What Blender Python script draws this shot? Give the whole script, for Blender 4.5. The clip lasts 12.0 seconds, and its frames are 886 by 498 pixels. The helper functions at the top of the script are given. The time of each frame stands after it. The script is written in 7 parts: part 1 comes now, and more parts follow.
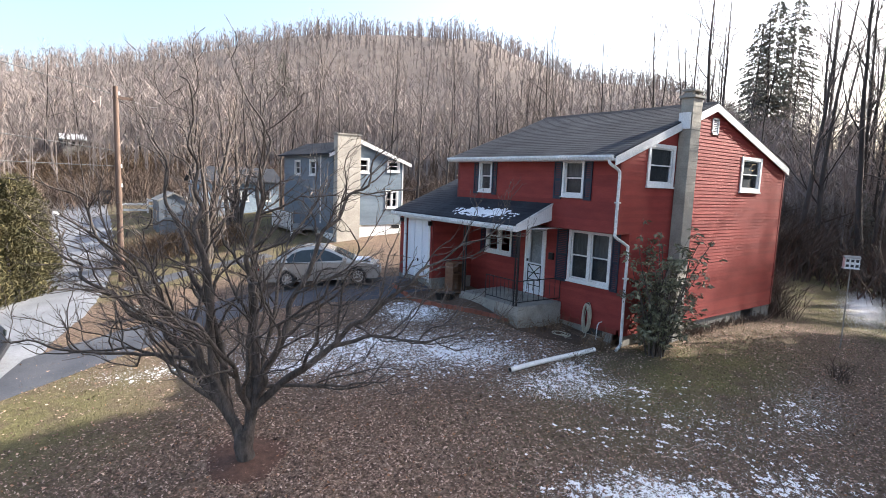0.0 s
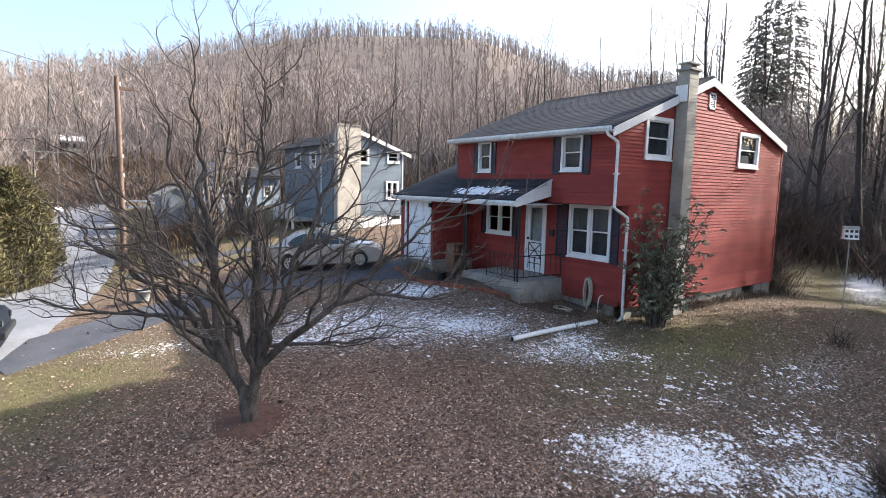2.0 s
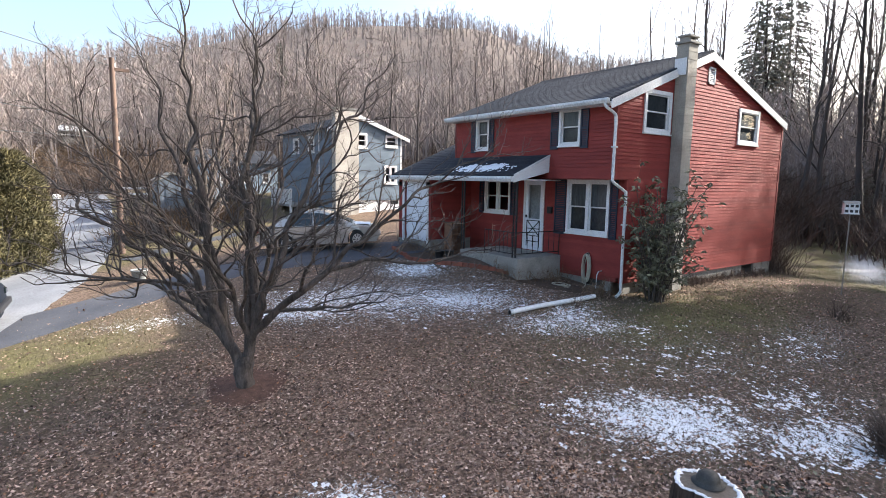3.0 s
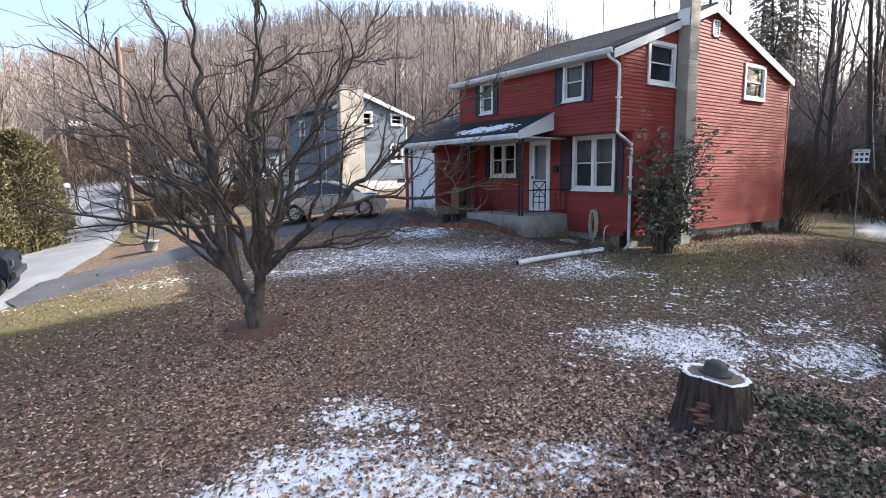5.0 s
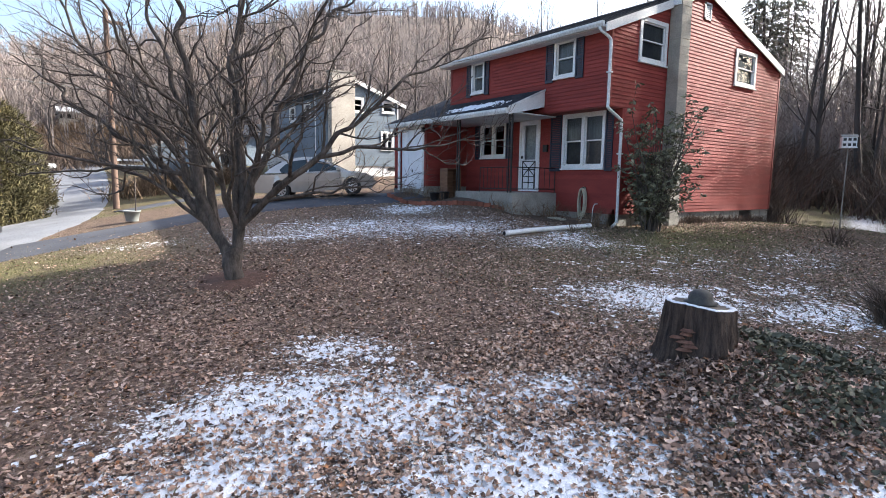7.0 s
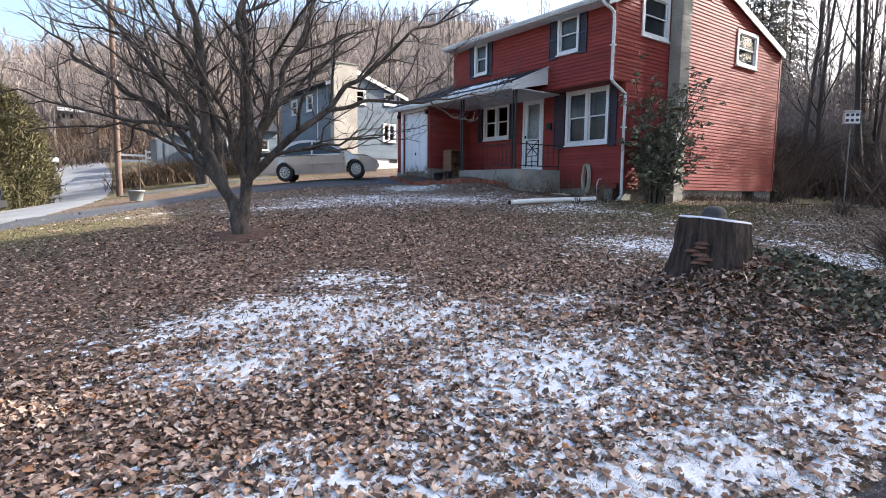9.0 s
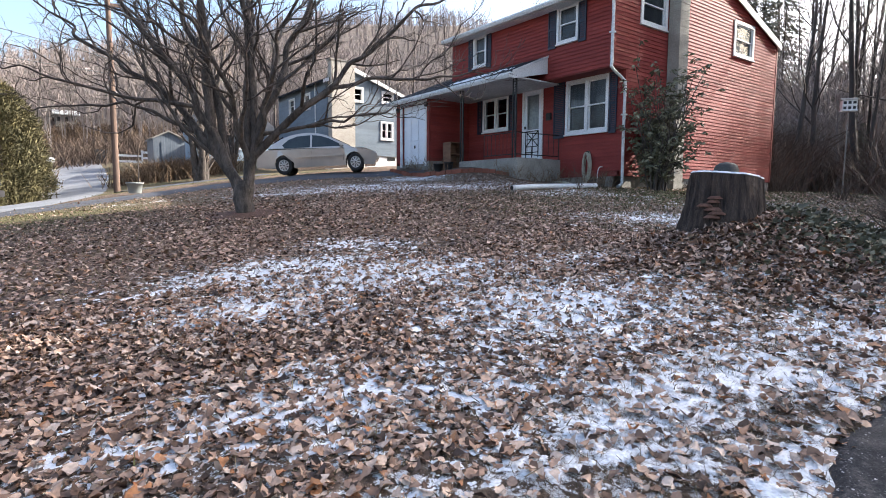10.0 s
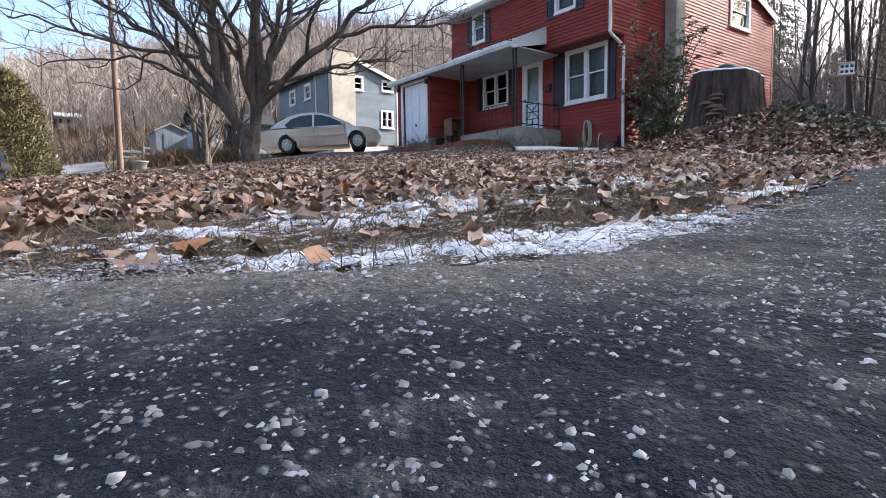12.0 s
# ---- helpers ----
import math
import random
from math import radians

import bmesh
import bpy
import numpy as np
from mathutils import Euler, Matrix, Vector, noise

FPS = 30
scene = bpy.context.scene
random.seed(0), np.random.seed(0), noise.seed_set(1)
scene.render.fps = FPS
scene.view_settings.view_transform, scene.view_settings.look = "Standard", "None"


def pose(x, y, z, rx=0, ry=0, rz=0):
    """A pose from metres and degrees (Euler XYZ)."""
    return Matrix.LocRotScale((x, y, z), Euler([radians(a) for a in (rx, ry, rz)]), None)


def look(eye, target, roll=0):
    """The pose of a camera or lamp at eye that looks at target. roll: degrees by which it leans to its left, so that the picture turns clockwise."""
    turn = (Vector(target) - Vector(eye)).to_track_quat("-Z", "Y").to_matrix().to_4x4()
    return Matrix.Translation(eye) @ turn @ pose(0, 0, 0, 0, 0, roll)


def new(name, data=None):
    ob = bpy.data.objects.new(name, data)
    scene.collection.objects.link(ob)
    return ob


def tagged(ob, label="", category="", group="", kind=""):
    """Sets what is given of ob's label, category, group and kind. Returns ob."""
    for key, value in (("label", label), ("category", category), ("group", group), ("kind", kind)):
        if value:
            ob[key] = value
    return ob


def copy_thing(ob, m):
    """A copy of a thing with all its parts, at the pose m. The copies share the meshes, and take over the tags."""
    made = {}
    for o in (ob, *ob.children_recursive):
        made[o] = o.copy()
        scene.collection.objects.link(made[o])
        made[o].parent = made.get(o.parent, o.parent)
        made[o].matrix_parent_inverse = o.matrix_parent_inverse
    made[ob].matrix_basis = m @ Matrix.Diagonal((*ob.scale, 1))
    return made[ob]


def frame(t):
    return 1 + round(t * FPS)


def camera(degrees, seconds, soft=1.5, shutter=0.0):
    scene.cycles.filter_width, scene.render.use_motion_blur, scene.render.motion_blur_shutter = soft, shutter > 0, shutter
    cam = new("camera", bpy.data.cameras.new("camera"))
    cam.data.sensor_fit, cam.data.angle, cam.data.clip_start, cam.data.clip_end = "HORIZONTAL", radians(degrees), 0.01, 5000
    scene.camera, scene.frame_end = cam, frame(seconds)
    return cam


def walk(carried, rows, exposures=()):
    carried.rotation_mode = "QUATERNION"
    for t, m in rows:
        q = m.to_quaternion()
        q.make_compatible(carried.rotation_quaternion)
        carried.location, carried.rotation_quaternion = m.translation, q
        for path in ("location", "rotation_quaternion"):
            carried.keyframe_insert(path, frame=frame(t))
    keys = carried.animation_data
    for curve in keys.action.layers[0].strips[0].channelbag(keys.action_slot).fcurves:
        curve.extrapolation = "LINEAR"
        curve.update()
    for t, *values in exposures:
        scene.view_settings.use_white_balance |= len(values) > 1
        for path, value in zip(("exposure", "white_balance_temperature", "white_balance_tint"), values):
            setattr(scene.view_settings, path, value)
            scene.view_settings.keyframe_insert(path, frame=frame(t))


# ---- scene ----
cam = camera(78.0, 12.0, soft=0.9)
# seconds, eye x y z, turn about x y z in degrees
PATH = [
    (0.0, -11.300, -8.384, 3.266, 82.94, -2.23, -36.25),
    (0.5, -11.265, -8.375, 3.045, 83.11, -2.46, -36.22),
    (1.0, -11.244, -8.399, 2.844, 82.95, -2.56, -36.16),
    (1.5, -11.209, -8.427, 2.707, 83.31, -1.87, -36.20),
    (2.0, -11.381, -8.543, 2.533, 83.41, -1.30, -36.24),
    (2.5, -11.389, -8.552, 2.317, 82.36, -1.42, -35.98),
    (3.0, -11.284, -8.575, 2.059, 82.78, -1.04, -36.20),
    (5.0, -11.341, -8.750, 1.109, 82.33, 0.59, -35.44),
    (5.5, -11.264, -8.759, 0.899, 82.24, -1.19, -35.65),
    (6.0, -11.190, -8.764, 0.624, 82.83, -0.74, -36.13),
    (6.5, -11.176, -8.762, 0.488, 82.76, -1.04, -36.33),
    (7.0, -11.209, -8.754, 0.268, 82.97, -0.85, -36.23),
    (9.0, -11.356, -8.759, -0.601, 83.90, -0.67, -36.28),
    (9.5, -11.458, -8.736, -0.857, 84.09, 0.20, -36.48),
    (10.0, -11.485, -8.677, -1.062, 84.58, -0.31, -36.80),
    (10.5, -11.523, -8.683, -1.296, 84.29, 0.07, -37.09),
    (11.0, -11.554, -8.682, -1.503, 85.75, 0.81, -36.56),
    (11.5, -11.567, -8.700, -1.748, 85.74, 0.25, -37.02),
    (12.0, -11.661, -8.781, -2.025, 85.20, 0.79, -36.80),
]
walk(cam, [(t, pose(*p)) for t, *p in PATH])

# ---- light ----
SUN_TURN, SUN_HEIGHT = 107.0, 30.0          # degrees from +y towards +x, and above the horizon
world = bpy.data.worlds.new("sky")
scene.world = world
world.use_nodes = True
wn = world.node_tree
sky = wn.nodes.new("ShaderNodeTexSky")
sky.sky_type, sky.sun_disc = "NISHITA", False
sky.sun_elevation, sky.sun_rotation = radians(SUN_HEIGHT), radians(SUN_TURN)
sky.air_density, sky.dust_density, sky.ozone_density = 1.0, 4.5, 1.0
wn.nodes["Background"].inputs[1].default_value = 0.15
wn.links.new(sky.outputs[0], wn.nodes["Background"].inputs[0])
sun = new("sun", bpy.data.lights.new("sun", "SUN"))
sun.data.energy, sun.data.angle, sun.data.color = 5.0, radians(0.6), (1.0, 0.93, 0.83)
sx, sy = math.sin(radians(SUN_TURN)), math.cos(radians(SUN_TURN))
ce, se = math.cos(radians(SUN_HEIGHT)), math.sin(radians(SUN_HEIGHT))
sun.matrix_world = look((60 * sx * ce, 60 * sy * ce, 60 * se), (0, 0, 0))
scene.view_settings.exposure = 1.58
scene.view_settings.use_white_balance = True
scene.view_settings.white_balance_temperature = 6250

# ---- materials ----
def nodes_of(name):
    m = bpy.data.materials.new(name)
    m.use_nodes = True
    return m, m.node_tree, m.node_tree.nodes["Principled BSDF"]


def noise_ramp(nt, coord, scale, stops, detail=6.0, rough=0.6, stretch=None):
    """A noise, run through a colour ramp of (place, colour) stops."""
    n = nt.nodes.new("ShaderNodeTexNoise")
    n.inputs["Scale"].default_value, n.inputs["Detail"].default_value, n.inputs["Roughness"].default_value = scale, detail, rough
    src = coord
    if stretch:
        mp = nt.nodes.new("ShaderNodeMapping")
        mp.inputs["Scale"].default_value = stretch
        nt.links.new(coord, mp.inputs[0])
        src = mp.outputs[0]
    nt.links.new(src, n.inputs["Vector"])
    r = nt.nodes.new("ShaderNodeValToRGB")
    el = r.color_ramp.elements
    while len(el) < len(stops):
        el.new(0.5)
    for e, (p, c) in zip(el, stops):
        e.position, e.color = p, (*c, 1)
    nt.links.new(n.outputs["Fac"], r.inputs[0])
    return r.outputs[0], n.outputs["Fac"]


def mix(nt, a, b, fac, kind="MIX"):
    m = nt.nodes.new("ShaderNodeMix")
    m.data_type, m.blend_type = "RGBA", kind
    for s, v in ((m.inputs[6], a), (m.inputs[7], b), (m.inputs[0], fac)):
        if isinstance(v, (int, float)):
            s.default_value = v
        elif isinstance(v, tuple):
            s.default_value = (*v, 1)
        else:
            nt.links.new(v, s)
    return m.outputs[2]


def bump(nt, bsdf, height, strength, distance):
    b = nt.nodes.new("ShaderNodeBump")
    b.inputs["Strength"].default_value, b.inputs["Distance"].default_value = strength, distance
    nt.links.new(height, b.inputs["Height"])
    nt.links.new(b.outputs[0], bsdf.inputs["Normal"])


def surf(name, dark, light, scale=3.0, rough=0.7, metal=0.0, grain=60.0, relief=0.004, stretch=None, vary=0.0, island=0.0, spec=0.4):
    """A surface that varies between two colours at a coarse scale and darkens a little in its grain. vary: by object; island: by loose piece."""
    m, nt, p = nodes_of(name)
    co = nt.nodes.new("ShaderNodeTexCoord").outputs["Object"]
    col, _ = noise_ramp(nt, co, scale, [(0.3, dark), (0.7, light)], stretch=stretch)
    g, gf = noise_ramp(nt, co, grain, [(0.35, (0.72, 0.72, 0.72)), (0.65, (1.1, 1.1, 1.1))], detail=3.0, stretch=stretch)
    col = mix(nt, col, g, 0.8, "MULTIPLY")
    for amount, kind, out in ((vary, "ShaderNodeObjectInfo", "Random"), (island, "ShaderNodeNewGeometry", "Random Per Island")):
        if amount:
            r = nt.nodes.new("ShaderNodeValToRGB")
            r.color_ramp.elements[0].color = (1 - amount, 1 - amount, 1 - amount, 1)
            r.color_ramp.elements[1].color = (1 + amount, 1 + amount * 0.9, 1 + amount * 0.8, 1)
            nt.links.new(nt.nodes.new(kind).outputs[out], r.inputs[0])
            col = mix(nt, col, r.outputs[0], 1.0, "MULTIPLY")
    nt.links.new(col, p.inputs["Base Color"])
    p.inputs["Roughness"].default_value, p.inputs["Metallic"].default_value = rough, metal
    p.inputs["Specular IOR Level"].default_value = spec
    if relief:
        bump(nt, p, gf, 0.6, relief)
    return m


def glass_material(name, tint=(0.7, 0.75, 0.78), ior=1.38):
    m, nt, p = nodes_of(name)
    nt.nodes.remove(p)
    out = nt.nodes["Material Output"]
    tr, gl, fr, mx = (nt.nodes.new("ShaderNode" + k) for k in ("BsdfTransparent", "BsdfGlossy", "Fresnel", "MixShader"))
    tr.inputs[0].default_value = (*tint, 1)
    gl.inputs["Roughness"].default_value = 0.03
    fr.inputs[0].default_value = ior
    for a, b in ((fr.outputs[0], mx.inputs[0]), (tr.outputs[0], mx.inputs[1]), (gl.outputs[0], mx.inputs[2]), (mx.outputs[0], out.inputs[0])):
        nt.links.new(a, b)
    return m


RED = surf("red_siding", (0.205, 0.036, 0.031), (0.285, 0.054, 0.045), 0.9, 0.7, grain=35, relief=0.003, stretch=(1, 1, 3), vary=0.10, spec=0.18)
RED_DARK = surf("red_trim_paint", (0.17, 0.025, 0.02), (0.24, 0.04, 0.03), 1.2, 0.6, relief=0.002)
WHITE = surf("white_paint", (0.66, 0.66, 0.65), (0.80, 0.80, 0.79), 2.0, 0.5, grain=40, relief=0.001)
WHITE_OLD = surf("worn_white_metal", (0.52, 0.54, 0.54), (0.76, 0.77, 0.76), 1.6, 0.45, grain=18, relief=0.002)
WHITE_DOOR = surf("white_door_paint", (0.70, 0.73, 0.78), (0.80, 0.82, 0.85), 1.4, 0.4, relief=0.001)
NAVY = surf("navy_shutter_paint", (0.012, 0.016, 0.032), (0.022, 0.028, 0.05), 3.0, 0.5, relief=0.001)
IRON = surf("black_wrought_iron", (0.012, 0.012, 0.014), (0.03, 0.03, 0.03), 8.0, 0.45, metal=0.3)
CONCRETE = surf("weathered_concrete", (0.20, 0.19, 0.17), (0.36, 0.34, 0.30), 1.8, 0.9, grain=30, relief=0.006)
BLOCK = surf("chimney_block", (0.27, 0.25, 0.212), (0.42, 0.39, 0.33), 2.2, 0.9, grain=40, relief=0.006, vary=0.04)
MORTAR = surf("mortar", (0.20, 0.188, 0.16), (0.31, 0.29, 0.245), 5.0, 0.95, grain=60)
SHINGLE = surf("asphalt_shingles", (0.026, 0.029, 0.036), (0.050, 0.054, 0.064), 0.8, 0.9, grain=90, relief=0.006, vary=0.12, island=0.2, spec=0.15)
GLASS = glass_material("window_glass")
BLIND = surf("curtain_cloth", (0.11, 0.112, 0.115), (0.20, 0.20, 0.205), 3.0, 0.9, grain=14, relief=0.01, stretch=(1, 6, 0.4))
# dark grey reflection of the lower panes, as a colour
PANE_GREY = surf("pane_reflection_grey", (0.045, 0.047, 0.052), (0.085, 0.087, 0.095), 4.0, 0.9, grain=14, relief=0.002)
SHADE = surf("grey_roller_shade", (0.07, 0.074, 0.078), (0.11, 0.113, 0.118), 3.0, 0.9, grain=14, relief=0.002)
ROLLER = surf("white_roller_blind", (0.42, 0.43, 0.44), (0.6, 0.6, 0.6), 2.0, 0.8, grain=14, relief=0.002)
# the darkness of unlit rooms is put into this colour
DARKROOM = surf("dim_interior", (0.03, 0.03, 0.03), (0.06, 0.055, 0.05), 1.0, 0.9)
SOIL = surf("bare_soil", (0.05, 0.033, 0.022), (0.10, 0.065, 0.045), 2.5, 0.95, grain=40, relief=0.02)
BARK = surf("grey_bark", (0.032, 0.026, 0.022), (0.135, 0.112, 0.096), 6.0, 0.9, grain=26, relief=0.03, stretch=(2, 2, 0.8))
# paler than BARK: sunlight on the fine twigs is painted in
TWIG = surf("sunlit_twig_bark", (0.060, 0.048, 0.041), (0.175, 0.147, 0.128), 4.0, 0.85, grain=30, relief=0.0)
BARK_DARK = surf("dark_bark", (0.034, 0.029, 0.026), (0.09, 0.076, 0.068), 1.2, 0.9, grain=12, relief=0.02, stretch=(3, 3, 0.5), vary=0.25)
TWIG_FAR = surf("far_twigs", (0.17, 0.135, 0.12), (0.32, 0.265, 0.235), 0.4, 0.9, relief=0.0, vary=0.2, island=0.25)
# lightened: the haze before the far hill is put into this colour
HAZY_HILLWOOD = surf("hill_woods", (0.215, 0.182, 0.168), (0.34, 0.292, 0.27), 0.05, 0.95, grain=1.5, relief=0.0, island=0.22)
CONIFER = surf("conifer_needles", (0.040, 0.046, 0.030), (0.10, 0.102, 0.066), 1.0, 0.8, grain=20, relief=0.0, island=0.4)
# needles of the far firs, greyed and lightened with painted haze
HAZY_FIR = surf("hazed_fir_needles", (0.12, 0.12, 0.10), (0.21, 0.207, 0.172), 1.0, 0.8, grain=20, relief=0.0, island=0.4)
LEAFGREEN = surf("rhododendron_leaf", (0.09, 0.094, 0.056), (0.20, 0.195, 0.125), 4.0, 0.65, grain=30, relief=0.0, island=0.45)
IVY = surf("ground_ivy_leaf", (0.062, 0.062, 0.040), (0.15, 0.148, 0.098), 4.0, 0.6, grain=30, relief=0.0, island=0.5)
CEDAR = surf("cedar_foliage", (0.050, 0.050, 0.022), (0.145, 0.125, 0.056), 1.6, 0.8, grain=18, relief=0.0, island=0.45)
DRYBRUSH = surf("dry_brush", (0.10, 0.068, 0.042), (0.21, 0.145, 0.092), 1.5, 0.9, grain=20, relief=0.0, island=0.4)
BRUSHTWIG = surf("brush_twigs", (0.07, 0.05, 0.038), (0.15, 0.11, 0.085), 1.5, 0.9, grain=20, relief=0.0, island=0.4)


# ---- building blocks ----
def thing(name, loc=(0, 0, 0), label="", category="", group="", kind=""):
    ob = new(name)
    ob.location = loc
    return tagged(ob, label, category, group, kind)


def hang(ob, parent):
    ob.parent = parent
    if parent.type == "EMPTY":
        ob.matrix_parent_inverse = parent.matrix_basis.inverted()
    return ob


def part(name, bm, material, parent=None, label="", smooth=False):
    """Links a bmesh (or a mesh) as one object, under a thing or a part."""
    if isinstance(bm, bpy.types.Mesh):
        me = bm
    else:
        me = bpy.data.meshes.new(name)
        bm.to_mesh(me)
        bm.free()
    if not me.materials:
        me.materials.append(material)
    if smooth:
        me.shade_smooth()
    ob = new(name, me)
    if parent is not None:
        hang(ob, parent)
    if label:
        tagged(ob, label)
    return ob


def arrays(name, verts, faces, material=None, smooth=False):
    """A mesh from numpy arrays; faces all of one size."""
    me = bpy.data.meshes.new(name)
    verts, faces = np.asarray(verts, np.float32), np.asarray(faces, np.int32)
    n, k = faces.shape
    me.vertices.add(len(verts))
    me.vertices.foreach_set("co", verts.ravel())
    me.loops.add(n * k)
    me.loops.foreach_set("vertex_index", faces.ravel())
    me.polygons.add(n)
    me.polygons.foreach_set("loop_start", np.arange(0, n * k, k, dtype=np.int32))
    me.polygons.foreach_set("loop_total", np.full(n, k, np.int32))
    if smooth:
        me.polygons.foreach_set("use_smooth", np.ones(n, bool))
    me.update(calc_edges=True)
    if material:
        me.materials.append(material)
    return me


def add_box(bm, x0, x1, y0, y1, z0, z1):
    vs = [bm.verts.new((x, y, z)) for x in (x0, x1) for y in (y0, y1) for z in (z0, z1)]
    for f in ((0, 1, 3, 2), (4, 6, 7, 5), (0, 4, 5, 1), (2, 3, 7, 6), (0, 2, 6, 4), (1, 5, 7, 3)):
        bm.faces.new([vs[i] for i in f])
    return vs


def box(name, parent, mat, x0, x1, y0, y1, z0, z1, bevel=0.0, label=""):
    bm = bmesh.new()
    add_box(bm, x0, x1, y0, y1, z0, z1)
    if bevel:
        bmesh.ops.bevel(bm, geom=bm.edges[:], offset=bevel, segments=2, affect="EDGES")
    return part(name, bm, mat, parent, label)


def prism(name, parent, mat, outline, axis, a0, a1, bevel=0.0, label=""):
    """An outline of (u, v) drawn out along an axis from a0 to a1; u, v are the two other axes in order."""
    def at(u, v, a):
        return {"x": (a, u, v), "y": (u, a, v), "z": (u, v, a)}[axis]
    bm = bmesh.new()
    lo = [bm.verts.new(at(u, v, a0)) for u, v in outline]
    hi = [bm.verts.new(at(u, v, a1)) for u, v in outline]
    n = len(lo)
    bm.faces.new(lo)
    bm.faces.new(hi[::-1])
    for i in range(n):
        bm.faces.new((lo[i], hi[i], hi[(i + 1) % n], lo[(i + 1) % n]))
    bmesh.ops.recalc_face_normals(bm, faces=bm.faces)
    if bevel:
        bmesh.ops.bevel(bm, geom=bm.edges[:], offset=bevel, segments=2, affect="EDGES")
    return part(name, bm, mat, parent, label)


def tube_arrays(points, radii, sides):
    """Vertices and quads of a tube along a line of points."""
    p, r = np.asarray(points, float), np.asarray(radii, float)
    d = np.gradient(p, axis=0)
    d /= np.linalg.norm(d, axis=1)[:, None] + 1e-9
    ref = np.where(np.abs(d[:, 2:3]) > 0.9, np.array([[1.0, 0, 0]]), np.array([[0, 0, 1.0]]))
    if np.abs(d[:, 2]).max() > 0.9 and np.abs(d[:, 2]).min() < 0.9:
        ref = np.repeat(np.array([[0.31, 0.95, 0.05]]), len(p), 0)
    u = np.cross(d, ref)
    u /= np.linalg.norm(u, axis=1)[:, None] + 1e-9
    v = np.cross(d, u)
    a = np.arange(sides) * 2 * np.pi / sides
    ring = p[:, None] + r[:, None, None] * (np.cos(a)[None, :, None] * u[:, None] + np.sin(a)[None, :, None] * v[:, None])
    n = len(p)
    i, j = np.meshgrid(np.arange(n - 1), np.arange(sides), indexing="ij")
    f = np.stack([i * sides + j, i * sides + (j + 1) % sides, (i + 1) * sides + (j + 1) % sides, (i + 1) * sides + j], -1).reshape(-1, 4)
    return ring.reshape(-1, 3), f


def tubes(name, lines, sides, material, parent=None, label="", smooth=True):
    """Many tubes, (points, radii) each, in one mesh."""
    vs, fs, k = [], [], 0
    for p, r in lines:
        v, f = tube_arrays(p, r, sides)
        vs.append(v)
        fs.append(f + k)
        k += len(v)
    return part(name, arrays(name, np.concatenate(vs), np.concatenate(fs), material, smooth), material, parent, label)


def bent(points, n=8):
    """A smooth line through a few points."""
    p = np.array(points, float)
    t = np.linspace(0, len(p) - 1, n * (len(p) - 1) + 1)
    i = np.clip(t.astype(int), 0, len(p) - 2)
    q = np.concatenate([[2 * p[0] - p[1]], p, [2 * p[-1] - p[-2]]])
    s = (t - i)[:, None]
    a, b, c, d = q[i], q[i + 1], q[i + 2], q[i + 3]
    return 0.5 * (2 * b + (c - a) * s + (2 * a - 5 * b + 4 * c - d) * s**2 + (3 * b - a - 3 * c + d) * s**3)


def smooth01(v, lo, hi):
    s = np.clip((v - lo) / (hi - lo), 0, 1)
    return s * s * (3 - 2 * s)


def lattice(x, y, seed=0):
    """Value noise of 0 to 1 over the plane, one cell a metre."""
    i, j = np.floor(x).astype(np.int64), np.floor(y).astype(np.int64)
    fx, fy = x - i, y - j
    fx, fy = fx * fx * (3 - 2 * fx), fy * fy * (3 - 2 * fy)

    def h(a, b):
        n = (a * 374761393 + b * 668265263 + seed * 974634777) & 0xFFFFFFFF
        n = ((n ^ (n >> 13)) * 1274126177) & 0xFFFFFFFF
        return ((n ^ (n >> 16)) & 0xFFFF) / 65535.0
    return (h(i, j) * (1 - fx) + h(i + 1, j) * fx) * (1 - fy) + (h(i, j + 1) * (1 - fx) + h(i + 1, j + 1) * fx) * fy


def fbm(x, y, seed=0, octaves=4):
    s, a, t = 0.0, 0.5, 0.0
    for k in range(octaves):
        s, t = s + a * lattice(x * 2**k, y * 2**k, seed + k), t + a
        a *= 0.55
    return s / t

# ---- ground: one sheet out to the horizon ----
def clamp_soft(v, lo, hi, k=1.5):
    return lo + k * np.logaddexp(0, (v - lo) / k) - k * np.logaddexp(0, (v - hi) / k)


